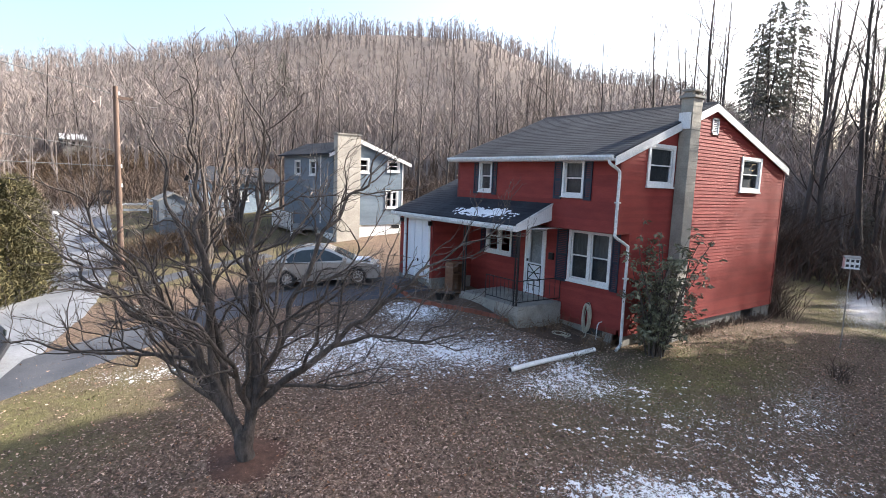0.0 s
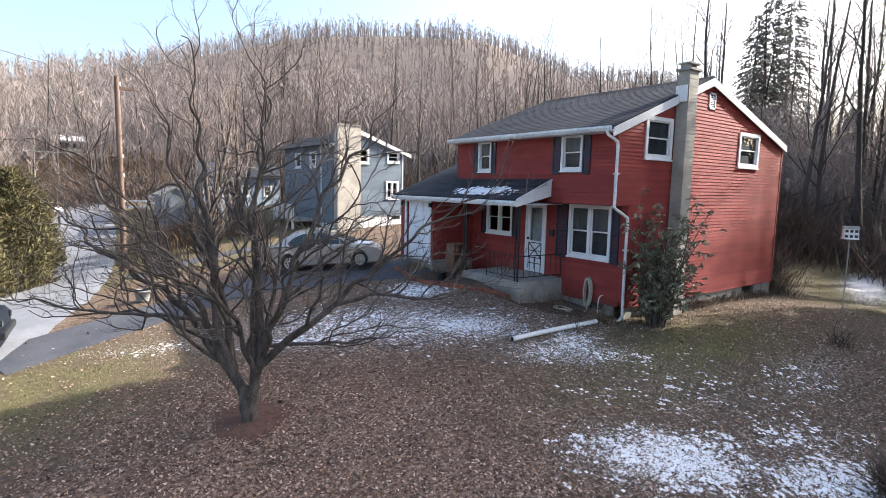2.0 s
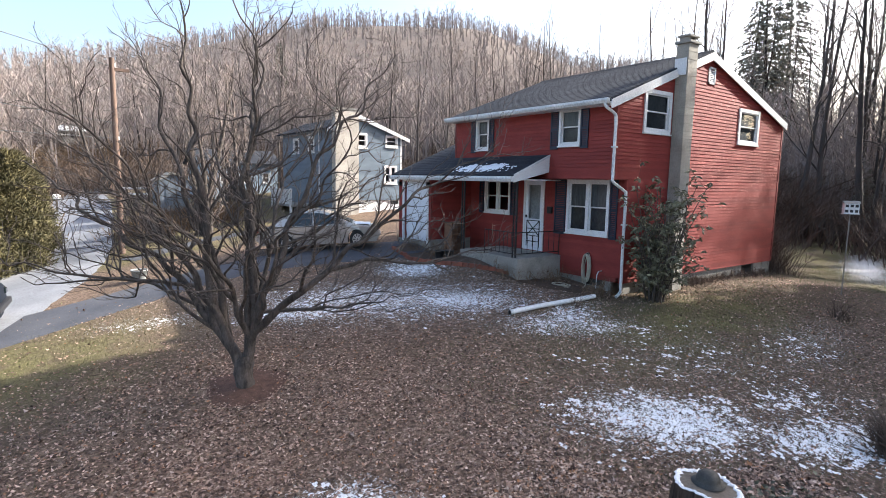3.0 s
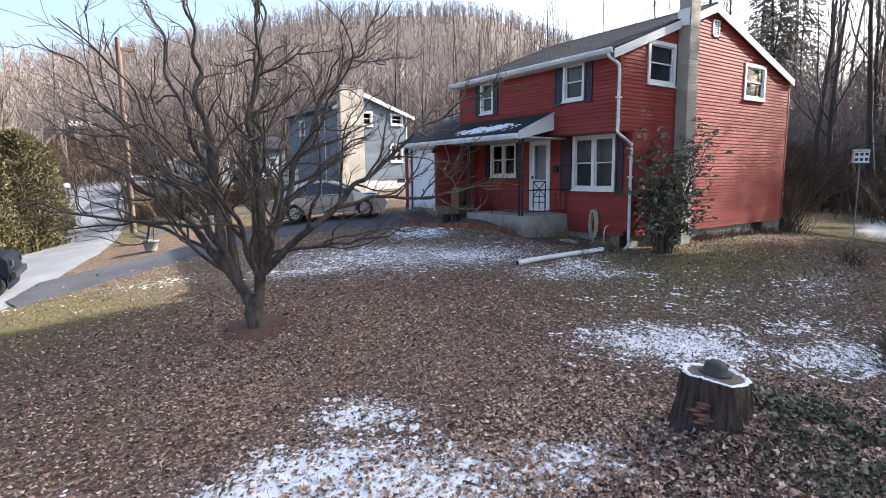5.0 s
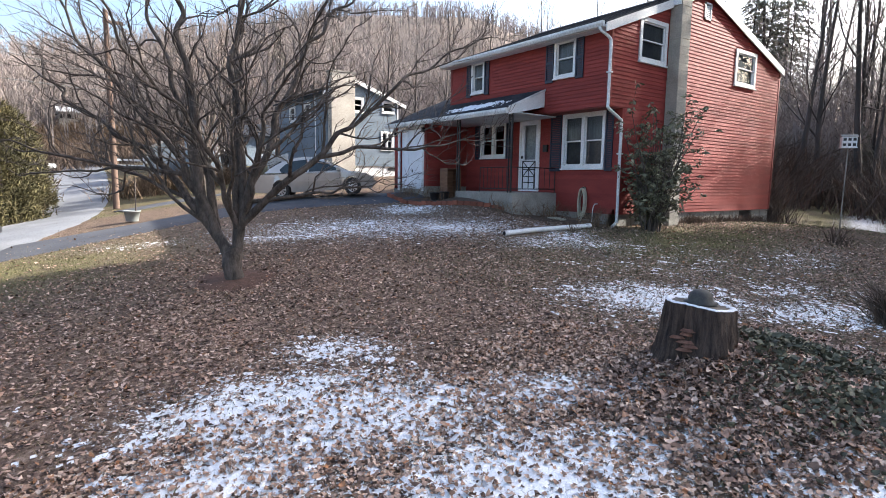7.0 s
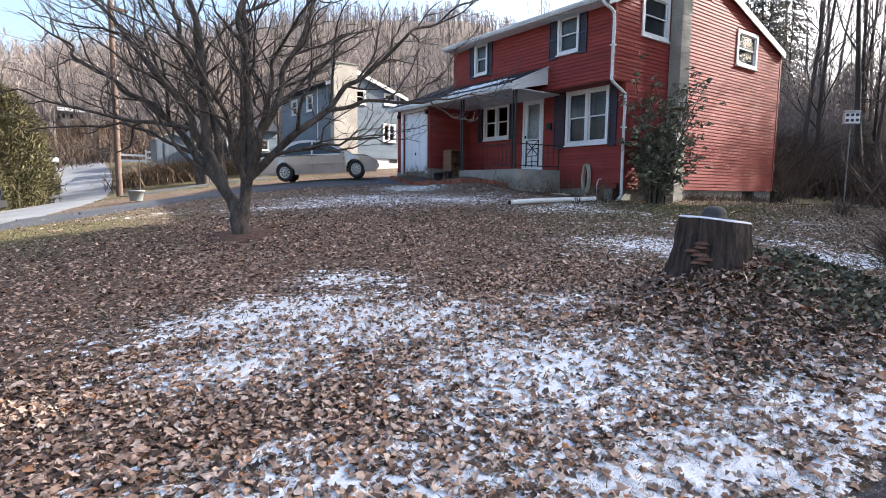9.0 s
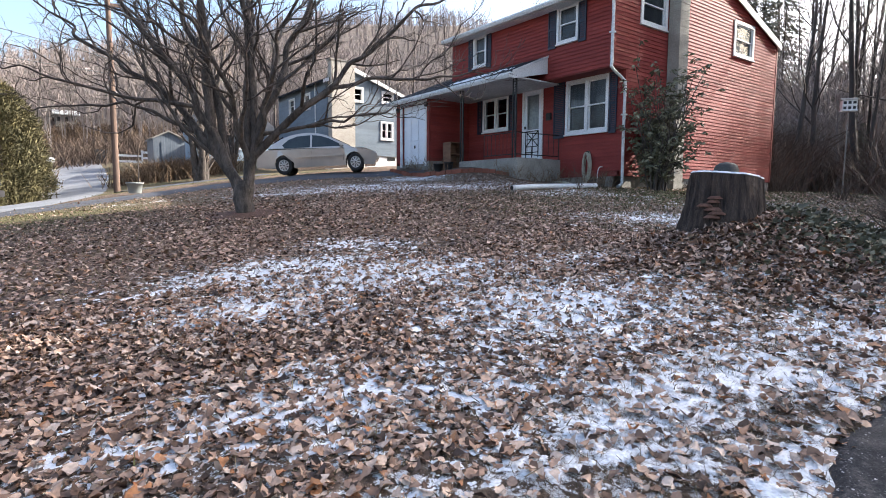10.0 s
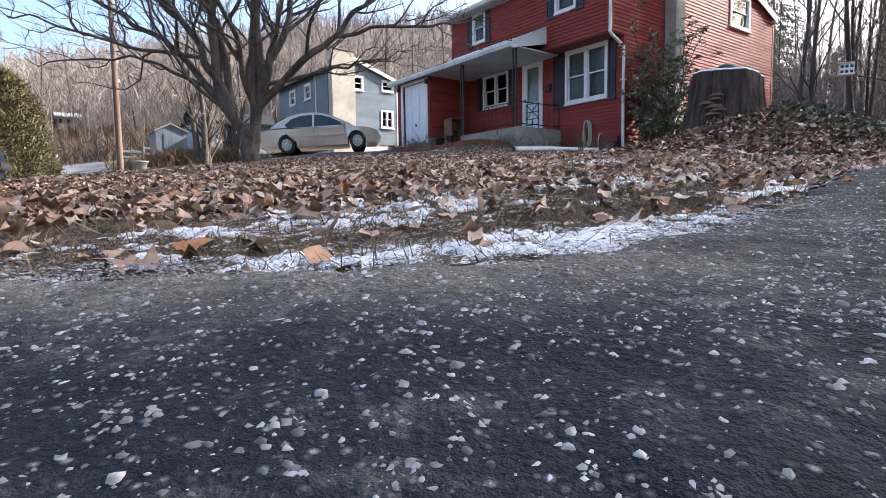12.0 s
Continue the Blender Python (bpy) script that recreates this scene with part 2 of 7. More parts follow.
def ground_z(x, y):
    """Height of the ground: the lawn rises from the road side to the house, a mound by the stump, a wooded hill behind."""
    x, y = np.asarray(x, float), np.asarray(y, float)
    u, v = clamp_soft(x, -14, 12), clamp_soft(y, -12, 16)
    z = -0.8164 + 0.0969 * v - 0.0017 * v * v + 0.0241 * u + 0.0046 * u * v - 0.0045 * u * u
    z = z + 0.1 * np.clip(y - 16, 0, 40) + 0.02 * np.clip(x - 12, 0, 60)
    z = z + 0.42 * np.exp(-(((x + 6.0) / 1.15)**2 + ((y + 6.5) / 0.9)**2))
    z = z + 0.32 * np.exp(-(((x + 1.3) / 0.6)**2 + ((y - 3.6) / 1.6)**2)) + 0.16 * np.exp(-(((x + 1.2) / 0.9)**2 + ((y - 6.8) / 1.0)**2))
    z = z + 0.09 * np.exp(-(((x + 3.7) / 1.9)**2 + ((y - 8.3) / 1.5)**2))
    z = z + 0.40 * np.exp(-(((x - 7.5) / 4.0)**2 + ((y + 3.8) / 2.4)**2))
    dx, dy = x + 11.4, y + 8.6
    far, turn = np.hypot(dx, dy), np.degrees(np.arctan2(dx, dy))
    rise = 5 + 7.5 * smooth01(turn, -22, 2) + 7.0 * smooth01(turn, 2, 28) - 5.5 * smooth01(turn, 37, 52) - 10 * smooth01(turn, 56, 72)
    z = z + rise * smooth01(far, 44, 88) * (1 - 0.7 * smooth01(far, 100, 400))
    return z + 0.02 * (fbm(x * 0.9, y * 0.9, 3) - 0.5) * (far < 60)


def edge_y(x):
    """Where the lawn meets the asphalt."""
    return np.interp(x, [-14, -12.2, -11.7, -11.4, -11.1, -10.5, -9.8, -9.2, -8, 0], [-7.6, -7.7, -7.88, -8.16, -8.30, -8.26, -8.12, -8.0, -7.97, -7.9])


def snow_cover(x, y):
    """How much snow is left, 0 to 1, in drifting patches that the sun has not reached."""
    def blob(cx, cy, rx, ry, turn=0.0):
        c, s = math.cos(radians(turn)), math.sin(radians(turn))
        a, b = (x - cx) * c + (y - cy) * s, -(x - cx) * s + (y - cy) * c
        return np.exp(-((a / rx)**2 + (b / ry)**2) * 1.1)
    m = np.maximum.reduce([
        blob(-9.3, -4.6, 1.9, 0.95, -32), 0.88 * blob(-8.6, -6.3, 1.5, 1.0, -20), 0.82 * blob(-9.0, -7.5, 2.0, 0.55, 0),
        0.64 * blob(-10.9, -7.65, 1.2, 0.42, 3), 0.54 * blob(-10.2, -7.9, 0.8, 0.16, 5), 0.72 * blob(-7.4, -7.6, 2.4, 0.55, 2), 0.68 * blob(-4.1, -4.4, 1.9, 1.15, -40), 0.62 * blob(-2.6, -5.9, 1.6, 0.8, -20), 0.9 * blob(-10.3, -5.0, 1.0, 0.6, -30), 0.85 * blob(-7.4, -5.6, 1.1, 0.55, -40), 0.7 * blob(-7.5, -6.6, 0.9, 0.5, -30), 0.62 * blob(-4.6, -6.4, 1.2, 0.4, -20), 0.72 * blob(-6.3, -7.5, 1.3, 0.3, 0),
        0.55 * blob(-6.6, 2.9, 2.6, 0.8, -28), 0.66 * blob(-3.2, 1.6, 2.4, 1.25, -40), 0.58 * blob(-1.9, -0.6, 1.8, 0.8, 20), 0.58 * blob(-2.6, 4.6, 1.6, 1.6, 0),
        0.4 * blob(-9.3, 4.7, 1.6, 0.7, -25), 0.38 * blob(1.5, -4.2, 3.0, 1.2, 10), 0.7 * blob(16.0, -1.0, 5.0, 1.2, 15), 0.6 * blob(-4.3, 7.3, 1.5, 0.5, -10),
        0.56 * blob(-4.6, 2.6, 5.2, 2.2, -32), 0.54 * blob(-2.4, -0.9, 2.4, 1.1, -35), 0.30 * blob(-1.5, -3.6, 4.6, 2.4, -25), 0.38 * blob(-1.8, -5.2, 2.2, 1.0, -20), 0.55 * blob(-9.9, -6.9, 1.4, 0.7, -10), 0.6 * blob(-8.7, -3.4, 1.0, 0.6, -30), 0.36 * blob(-9.7, 5.0, 1.8, 0.6, -25),
        0.74 * blob(-11.46, -7.56, 0.2, 0.1, 10), 0.82 * blob(-11.1, -8.08, 0.42, 0.15, -15), 0.66 * blob(-10.65, -7.3, 0.5, 0.17, 5), 0.6 * blob(-11.15, -7.4, 0.3, 0.12, 20),
        0.62 * blob(-10.5, -6.6, 1.6, 0.8, -20)])
    return m


def grass_cover(x, y):
    a = np.exp(-(((x - 1.0) / 4.0)**2 + ((y + 2.1) / 1.5)**2)) + 0.9 * np.exp(-(((x + 11.6) / 2.2)**2 + ((y - 4.0) / 2.6)**2))
    b = smooth01(x, 8, 13) * smooth01(-y, -9, -5) + 0.8 * smooth01(y, 11.5, 13) * smooth01(-x, -1, 1)
    return np.clip(a + 0.8 * b, 0, 1)


def leaf_cover(x, y):
    """How thickly the fallen leaves lie."""
    d = 0.46 + 0.54 * np.exp(-(((x + 9.0) / 4.2)**2 + ((y + 3.2) / 4.2)**2)) + 0.5 * np.exp(-(((x + 6.0) / 1.8)**2 + ((y + 6.9) / 1.2)**2))
    d = d * (1 - 0.8 * grass_cover(x, y)) * (1 - 0.78 * snow_cover(x, y)) * (1 - (0.86 - 0.55 * smooth01(x, -10.6, -9.4)) * smooth01(edge_y(x) - y, -1.15, -0.55)) * (0.45 + 0.9 * fbm(x * 0.8, y * 0.8, 11))
    return np.clip(d, 0, 1.2)


def axis_steps(lo, hi, fine, far):
    near = np.arange(lo, hi + fine, fine)
    out, step = [], fine
    v = hi
    while v < far:
        step *= 1.13
        v += step
        out.append(v - hi)
    out = np.array(out)
    return np.concatenate([lo - out[::-1], near, near[-1] + out])


gx, gy = axis_steps(-14.5, 3.0, 0.11, 1500), axis_steps(-10.0, 9.0, 0.11, 1500)
GX, GY = np.meshgrid(gx, gy, indexing="ij")
GZ = ground_z(GX, GY)
near_road = 0.012 * fbm(GX * 7, GY * 7, 5) * (np.hypot(GX + 8, GY + 3) < 14)
nx, ny = GX.shape
ii, jj = np.meshgrid(np.arange(nx - 1), np.arange(ny - 1), indexing="ij")
quad = np.stack([ii * ny + jj, (ii + 1) * ny + jj, (ii + 1) * ny + jj + 1, ii * ny + jj + 1], -1).reshape(-1, 4)
ground_mesh = arrays("ground", np.stack([GX, GY, GZ + near_road], -1).reshape(-1, 3), quad, smooth=True)
cover = ground_mesh.attributes.new("cover", "FLOAT_COLOR", "POINT")
fx, fy = GX.ravel(), GY.ravel()
woods = smooth01(np.hypot(fx + 4, fy - 4), 24, 34)
cover.data.foreach_set("color", np.stack([leaf_cover(fx, fy), grass_cover(fx, fy), snow_cover(fx, fy), woods], -1).astype(np.float32).ravel())

LAWN, nt, p = nodes_of("lawn_with_leaves_and_snow")
co = nt.nodes.new("ShaderNodeTexCoord").outputs["Object"]
at = nt.nodes.new("ShaderNodeAttribute")
at.attribute_name = "cover"
sep = nt.nodes.new("ShaderNodeSeparateColor")
nt.links.new(at.outputs["Color"], sep.inputs[0])
dirt, _ = noise_ramp(nt, co, 5.0, [(0.25, (0.045, 0.033, 0.024)), (0.5, (0.095, 0.07, 0.05)), (0.75, (0.165, 0.125, 0.092))], 9.0, 0.7)
litter, lf = noise_ramp(nt, co, 16.0, [(0.38, (0.05, 0.03, 0.022)), (0.46, (0.165, 0.104, 0.074)), (0.54, (0.265, 0.178, 0.13)), (0.63, (0.46, 0.35, 0.28))], 5.0, 0.75)
straw, sf = noise_ramp(nt, co, 9.0, [(0.3, (0.075, 0.068, 0.027)), (0.55, (0.15, 0.136, 0.058)), (0.75, (0.27, 0.228, 0.115))], 8.0, 0.75)
col = mix(nt, dirt, litter, sep.outputs[0])
gm = nt.nodes.new("ShaderNodeMath")
gm.operation = "MULTIPLY"
nt.links.new(sep.outputs[1], gm.inputs[0])
_, gfac = noise_ramp(nt, co, 1.3, [(0, (0, 0, 0)), (1, (1, 1, 1))])
mr = nt.nodes.new("ShaderNodeMapRange")
mr.inputs[1].default_value, mr.inputs[2].default_value = 0.3, 0.55
nt.links.new(gfac, mr.inputs[0])
nt.links.new(mr.outputs[0], gm.inputs[1])
col = mix(nt, col, straw, gm.outputs[0])
woodfloor, _ = noise_ramp(nt, co, 0.7, [(0.3, (0.125, 0.104, 0.092)), (0.7, (0.22, 0.185, 0.165))], 8.0, 0.7)
col = mix(nt, col, woodfloor, at.outputs["Alpha"])
# dusting of snow between the blades, in crumbs
_, crumb = noise_ramp(nt, co, 21.0, [(0, (0, 0, 0)), (1, (1, 1, 1))], 6.0, 0.78)
add = nt.nodes.new("ShaderNodeMath")
add.operation = "MULTIPLY_ADD"
nt.links.new(sep.outputs[2], add.inputs[0])
add.inputs[1].default_value = 0.36
nt.links.new(crumb, add.inputs[2])
ms = nt.nodes.new("ShaderNodeMapRange")
ms.inputs[1].default_value, ms.inputs[2].default_value = 0.69, 0.71
nt.links.new(add.outputs[0], ms.inputs[0])
col = mix(nt, col, (0.86, 0.86, 0.87), ms.outputs[0])
grit, grf = noise_ramp(nt, co, 110.0, [(0.3, (0.55, 0.55, 0.55)), (0.7, (1.3, 1.28, 1.24))], 4.0, 0.7)
col = mix(nt, col, grit, 0.85, "MULTIPLY")
nt.links.new(col, p.inputs["Base Color"])
p.inputs["Roughness"].default_value, p.inputs["Specular IOR Level"].default_value = 0.95, 0.2
bump(nt, p, mix(nt, lf, grf, 0.3), 0.9, 0.03)
ground_mesh.materials.append(LAWN)
tagged(new("ground", ground_mesh), "lawn of brown leaf litter, thin grass and melting snow", "ground", kind="structure")

# ---- walls, boards and windows for both houses ----
class Face:
    """A wall face that looks to -x ('x') or -y ('y'); a runs along it, d outwards from it, z up."""

    def __init__(self, axis, plane):
        self.axis, self.plane = axis, plane

    def at(self, a, d, z):
        return (self.plane - d, a, z) if self.axis == "x" else (a, self.plane - d, z)

    def box(self, name, parent, mat, a0, a1, d0, d1, z0, z1, bevel=0.0, label=""):
        p, q = self.at(a0, d0, z0), self.at(a1, d1, z1)
        lo, hi = [min(u, v) for u, v in zip(p, q)], [max(u, v) for u, v in zip(p, q)]
        return box(name, parent, mat, lo[0], hi[0], lo[1], hi[1], lo[2], hi[2], bevel, label)

    def slab(self, bm, a0, a1, d0, d1, zb0, zb1, zt0, zt1):
        """A block with sloping bottom and top, between a0 and a1."""
        if self.axis == "x":
            order = ((0, 1, 2, 3), (7, 6, 5, 4), (0, 4, 5, 1), (1, 5, 6, 2), (2, 6, 7, 3), (3, 7, 4, 0))
        else:
            order = ((3, 2, 1, 0), (4, 5, 6, 7), (1, 5, 4, 0), (2, 6, 5, 1), (3, 7, 6, 2), (0, 4, 7, 3))
        vs = [bm.verts.new(self.at(a, d, z)) for d in (d0, d1) for a, z in ((a0, zb0), (a1, zb1), (a1, zt1), (a0, zt0))]
        for f in order:
            bm.faces.new([vs[i] for i in f])

    def wall(self, name, parent, mat, a0, a1, z0, top, holes, thick=0.16, label=""):
        """A wall with openings through it, from z0 to the line top(a)."""
        bm = bmesh.new()
        cuts = sorted({a0, a1, *(c for h in holes for c in h[:2] if a0 < c < a1), *(k for k in KNEES if a0 < k < a1)})
        for u, v in zip(cuts, cuts[1:]):
            z = z0
            for h in sorted((h for h in holes if h[0] <= u and h[1] >= v), key=lambda h: h[2]):
                self.slab(bm, u, v, -thick, 0, z, z, h[2], h[2])
                z = h[3]
            self.slab(bm, u, v, -thick, 0, z, z, top(u), top(v))
        bmesh.ops.remove_doubles(bm, verts=bm.verts[:], dist=0.0002)
        bmesh.ops.recalc_face_normals(bm, faces=bm.faces)
        return part(name, bm, mat, parent, label)

    def boards(self, parent, mat, a0, a1, z0, z1, step, holes, inset=None, lip=0.024):
        """Lapped boards, one object a length, cut round the openings. inset(z): how far the gable's slope cuts off each end."""
        z = z0
        while z < z1 - 0.02:
            zt = min(z + step, z1)
            spans = [(a0, a1)]
            for h in holes:
                if h[2] < zt - 0.01 and h[3] > z + 0.01:
                    spans = [s for u, v in spans for s in ((u, min(v, h[0])), (max(u, h[1]), v)) if s[1] - s[0] > 0.01]
            for u, v in spans:
                lb, rb = (inset(z) if inset else (a0, a1))
                lt, rt = (inset(zt) if inset else (a0, a1))
                ub, vb, ut, vt = max(u, lb), min(v, rb), max(u, lt), min(v, rt)
                if vb - ub < 0.04 or vt < ut:
                    continue
                bm = bmesh.new()
                b = [bm.verts.new(self.at(a, d, zz)) for a, d, zz in (
                    (ub, 0.003, z), (vb, 0.003, z), (vb, lip, z), (ub, lip, z), (ut, 0.003, zt + 0.008), (vt, 0.003, zt + 0.008), (vt, 0.007, zt + 0.008), (ut, 0.007, zt + 0.008))]
                for f in ((0, 1, 2, 3), (7, 6, 5, 4), (3, 2, 6, 7), (0, 4, 5, 1), (0, 3, 7, 4), (1, 5, 6, 2)):
                    bm.faces.new([b[i] for i in f])
                bmesh.ops.recalc_face_normals(bm, faces=bm.faces)
                part("siding_board", bm, mat, parent)
            z = zt

    def window(self, parent, a0, a1, z0, z1, lights=1, trim=0.075, proud=0.05, blind=0.45, mullion=0.10, cloth=None, label="white double-hung window"):
        """A double-hung window, or a pair of them, with trim, sill, sashes, panes and a curtain behind."""
        w = part("window", self.bars([(a0, a1, z1 - trim, z1), (a0, a0 + trim, z0 + trim, z1 - trim), (a1 - trim, a1, z0 + trim, z1 - trim), (a0, a1, z0, z0 + trim)], -0.10, proud),
                 WHITE, parent, label)
        self.box("window_sill", w, WHITE, a0 - 0.02, a1 + 0.02, 0.0, proud + 0.035, z0 - 0.035, z0 + 0.004, 0.006)
        ia, ib, iz, it = a0 + trim, a1 - trim, z0 + trim, z1 - trim
        width = (ib - ia - mullion * (lights - 1)) / lights
        for k in range(lights):
            u = ia + k * (width + mullion)
            v = u + width
            if k:
                self.box("mullion", w, WHITE, u - mullion, u, -0.08, proud - 0.006, iz, it)
            mid, r = (iz + it) / 2, 0.034
            for lo, hi, d in ((iz, mid + r / 2, 0.0), (mid - r / 2, it, 0.022)):
                part("sash", self.bars([(u, v, hi - r, hi), (u, v, lo, lo + r), (u, u + r, lo + r, hi - r), (v - r, v, lo + r, hi - r)], d - 0.05, d - 0.012), WHITE, w)
                bm = bmesh.new()
                q = [bm.verts.new(self.at(a, d - 0.032, z)) for a, z in ((u + r, lo + r), (v - r, lo + r), (v - r, hi - r), (u + r, hi - r))]
                bm.faces.new(q[::-1] if self.axis == "x" else q)
                g = part("pane", bm, GLASS, w)
                g.visible_shadow = False
            if blind:
                self.box("curtain", w, cloth or BLIND, u, v, -0.062, -0.055, it - (it - iz) * blind, it)
                # added sheet, imitates the grey reflection in the lower half
                self.box("curtain", w, PANE_GREY, u, v, -0.066, -0.058, iz, it - (it - iz) * blind)
        return w

    def bars(self, rects, d0, d1):
        bm = bmesh.new()
        for u, v, lo, hi in rects:
            self.slab(bm, u, v, d0, d1, lo, lo, hi, hi)
        bmesh.ops.recalc_face_normals(bm, faces=bm.faces)
        return bm

    def shutter(self, parent, a0, a1, z0, z1):
        s = part("shutter", self.bars([(a0, a0 + 0.035, z0, z1), (a1 - 0.035, a1, z0, z1), (a0 + 0.035, a1 - 0.035, z0, z0 + 0.06), (a0 + 0.035, a1 - 0.035, z1 - 0.06, z1),
                                       (a0 + 0.035, a1 - 0.035, (z0 + z1) / 2 - 0.03, (z0 + z1) / 2 + 0.03)], 0.022, 0.055), NAVY, parent, "navy louvred shutter")
        n = int((z1 - z0 - 0.12) / 0.05)
        rows = [(a0 + 0.035, a1 - 0.035, z0 + 0.06 + k * (z1 - z0 - 0.12) / n, z0 + 0.06 + (k + 0.72) * (z1 - z0 - 0.12) / n) for k in range(n)]
        part("louvres", self.bars(rows, 0.022, 0.042), NAVY, s)


KNEES = []
STEP = 0.0945
# ---- the red house ----
house = thing("house", (4.5, 3.0, -0.9), "two-storey red clapboard house with navy shutters and dark shingle roof", "house")
DEPTH, LENGTH, EAVE, APEX_X, APEX_Z, BASE, JETTY = 8.92, 6.15, 4.08, 4.02, 5.64, -0.50, 2.16
GAB, LOW = -0.18, 0.55                       # the gable's plane, and the lower front wall's
KNEES = [APEX_X]


def gable_top(x):
    return EAVE + (APEX_Z - EAVE) * (x / APEX_X if x < APEX_X else (DEPTH - x) / (DEPTH - APEX_X))


def gable_span(z):
    if z <= EAVE:
        return 0.0, DEPTH
    s = (z - EAVE) / (APEX_Z - EAVE)
    return s * APEX_X, DEPTH - s * (DEPTH - APEX_X)


front_up, front_low, gable = Face("x", 0.0), Face("x", LOW), Face("y", GAB)
w_up = [(4.44, 5.06, 3.0, 3.97), (0.88, 1.60, 3.0, 3.97)]
w_low = [(0.28, 1.70, 0.67, 2.13), (3.99, 5.20, 1.04, 2.12), (2.55, 3.38, 0.06, 2.15)]
w_gable = [(1.05, 2.24, 3.34, 4.42), (5.88, 7.18, 3.30, 4.36), (3.97, 4.33, 4.86, 5.32)]

wall_a = front_up.wall("wall_front_upper", house, RED_DARK, GAB, LENGTH, JETTY, lambda a: EAVE + 0.02, w_up)
front_up.boards(wall_a, RED, GAB + 0.07, LENGTH - 0.06, JETTY, EAVE - 0.05, STEP, w_up)
wall_b = front_low.wall("wall_front_lower", house, RED_DARK, GAB, LENGTH, BASE, lambda a: JETTY, w_low)
front_low.boards(wall_b, RED, GAB + 0.06, LENGTH, BASE + 0.14, JETTY, STEP, w_low)
wall_c = gable.wall("wall_gable", house, RED_DARK, LOW, DEPTH, BASE, gable_top, w_gable)
gable.boards(wall_c, RED, LOW + 0.06, DEPTH - 0.05, BASE, JETTY, STEP, [])
wall_d = gable.wall("wall_gable_jetty", house, RED_DARK, 0.0, LOW, JETTY, gable_top, [])
gable.boards(wall_c, RED, 0.06, DEPTH - 0.05, JETTY, APEX_Z - 0.06, STEP, w_gable, gable_span)
# rear and far walls, floor of the jetty, inner floor
box("wall_rear", house, RED, DEPTH - 0.16, DEPTH, GAB + 0.16, LENGTH, BASE, EAVE)
far_wall = bmesh.new()
Face("y", LENGTH).slab(far_wall, 0.0, APEX_X, -0.0, 0.16, BASE, BASE, EAVE, APEX_Z)
Face("y", LENGTH).slab(far_wall, APEX_X, DEPTH, -0.0, 0.16, BASE, BASE, APEX_Z, EAVE)
bmesh.ops.recalc_face_normals(far_wall, faces=far_wall.faces)
part("wall_far", far_wall, RED, house)
box("jetty_soffit", house, RED_DARK, 0.004, LOW - 0.002, GAB, LENGTH, JETTY - 0.03, JETTY + 0.02)
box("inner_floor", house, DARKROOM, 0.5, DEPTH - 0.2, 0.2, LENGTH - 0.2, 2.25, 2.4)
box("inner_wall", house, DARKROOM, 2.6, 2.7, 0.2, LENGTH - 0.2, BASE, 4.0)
for x0, y0, x1, y1 in ((-0.028, GAB - 0.028, 0.07, GAB), (DEPTH - 0.06, GAB - 0.03, DEPTH + 0.02, GAB), (-0.028, GAB, 0.0, GAB + 0.08), (-0.03, LENGTH - 0.07, 0.0, LENGTH)):
    box("corner_board", house, RED_DARK, x0, x1, y0, y1, JETTY if x1 < 1 else BASE, EAVE - 0.02)
for x0, y0, x1, y1 in ((LOW - 0.03, GAB - 0.03, LOW + 0.065, GAB), (LOW - 0.03, GAB, LOW, GAB + 0.07)):
    box("corner_board", house, RED, x0, x1, y0, y1, BASE, JETTY - 0.03)
# foundation
found = part("foundation", Face("y", GAB + 0.06).wall("f", None, CONCRETE, LOW + 0.04, DEPTH - 0.02, -1.5, lambda a: BASE, [(7.02, 7.86, -0.82, BASE - 0.02)], 0.25).data, CONCRETE, house, "grey concrete block foundation")
bpy.data.objects.remove(bpy.data.objects["f"])
box("vent_grille", found, IRON, 7.02, 7.86, GAB + 0.12, GAB + 0.16, -0.82, BASE - 0.02)
for k in range(14):
    box("foundation_block", found, CONCRETE, 0.62 + k * 0.6, 0.62 + k * 0.6 + 0.585, GAB + 0.045, GAB + 0.062, -1.0, BASE - 0.012, 0.004) if not 6.4 < 0.62 + k * 0.6 < 7.85 else None
box("foundation_front", house, CONCRETE, LOW + 0.04, LOW + 0.28, GAB + 0.06, LENGTH, -1.2, BASE + 0.14)
# solid plate, the cellar's darkness painted on
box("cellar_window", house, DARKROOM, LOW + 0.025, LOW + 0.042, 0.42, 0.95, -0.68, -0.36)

# windows and shutters
for a0, a1, z0, z1 in w_up:
    front_up.window(house, a0, a1, z0, z1, 1, 0.07)
front_low.window(house, *w_low[0], 2, 0.085, blind=0.5, label="white paired double-hung front window")
front_low.window(house, *w_low[1], 2, 0.075, blind=0.0, label="white paired porch window")
for h in w_gable[:2]:
    gable.window(house, *h, 1, 0.10, blind=0.5, cloth=SHADE)
for a0, a1 in ((1.62, 1.89), (0.62, 0.86), (5.08, 5.29), (4.22, 4.42)):
    front_up.shutter(house, a0, a1, 2.92, 3.93)
for a0, a1, z0, z1 in ((1.74, 2.13, 0.60, 2.13), (0.03, 0.25, 0.60, 2.13), (5.24, 5.46, 1.0, 2.12), (3.68, 3.96, 1.0, 2.12)):
    front_low.shutter(house, a0, a1, z0, z1)
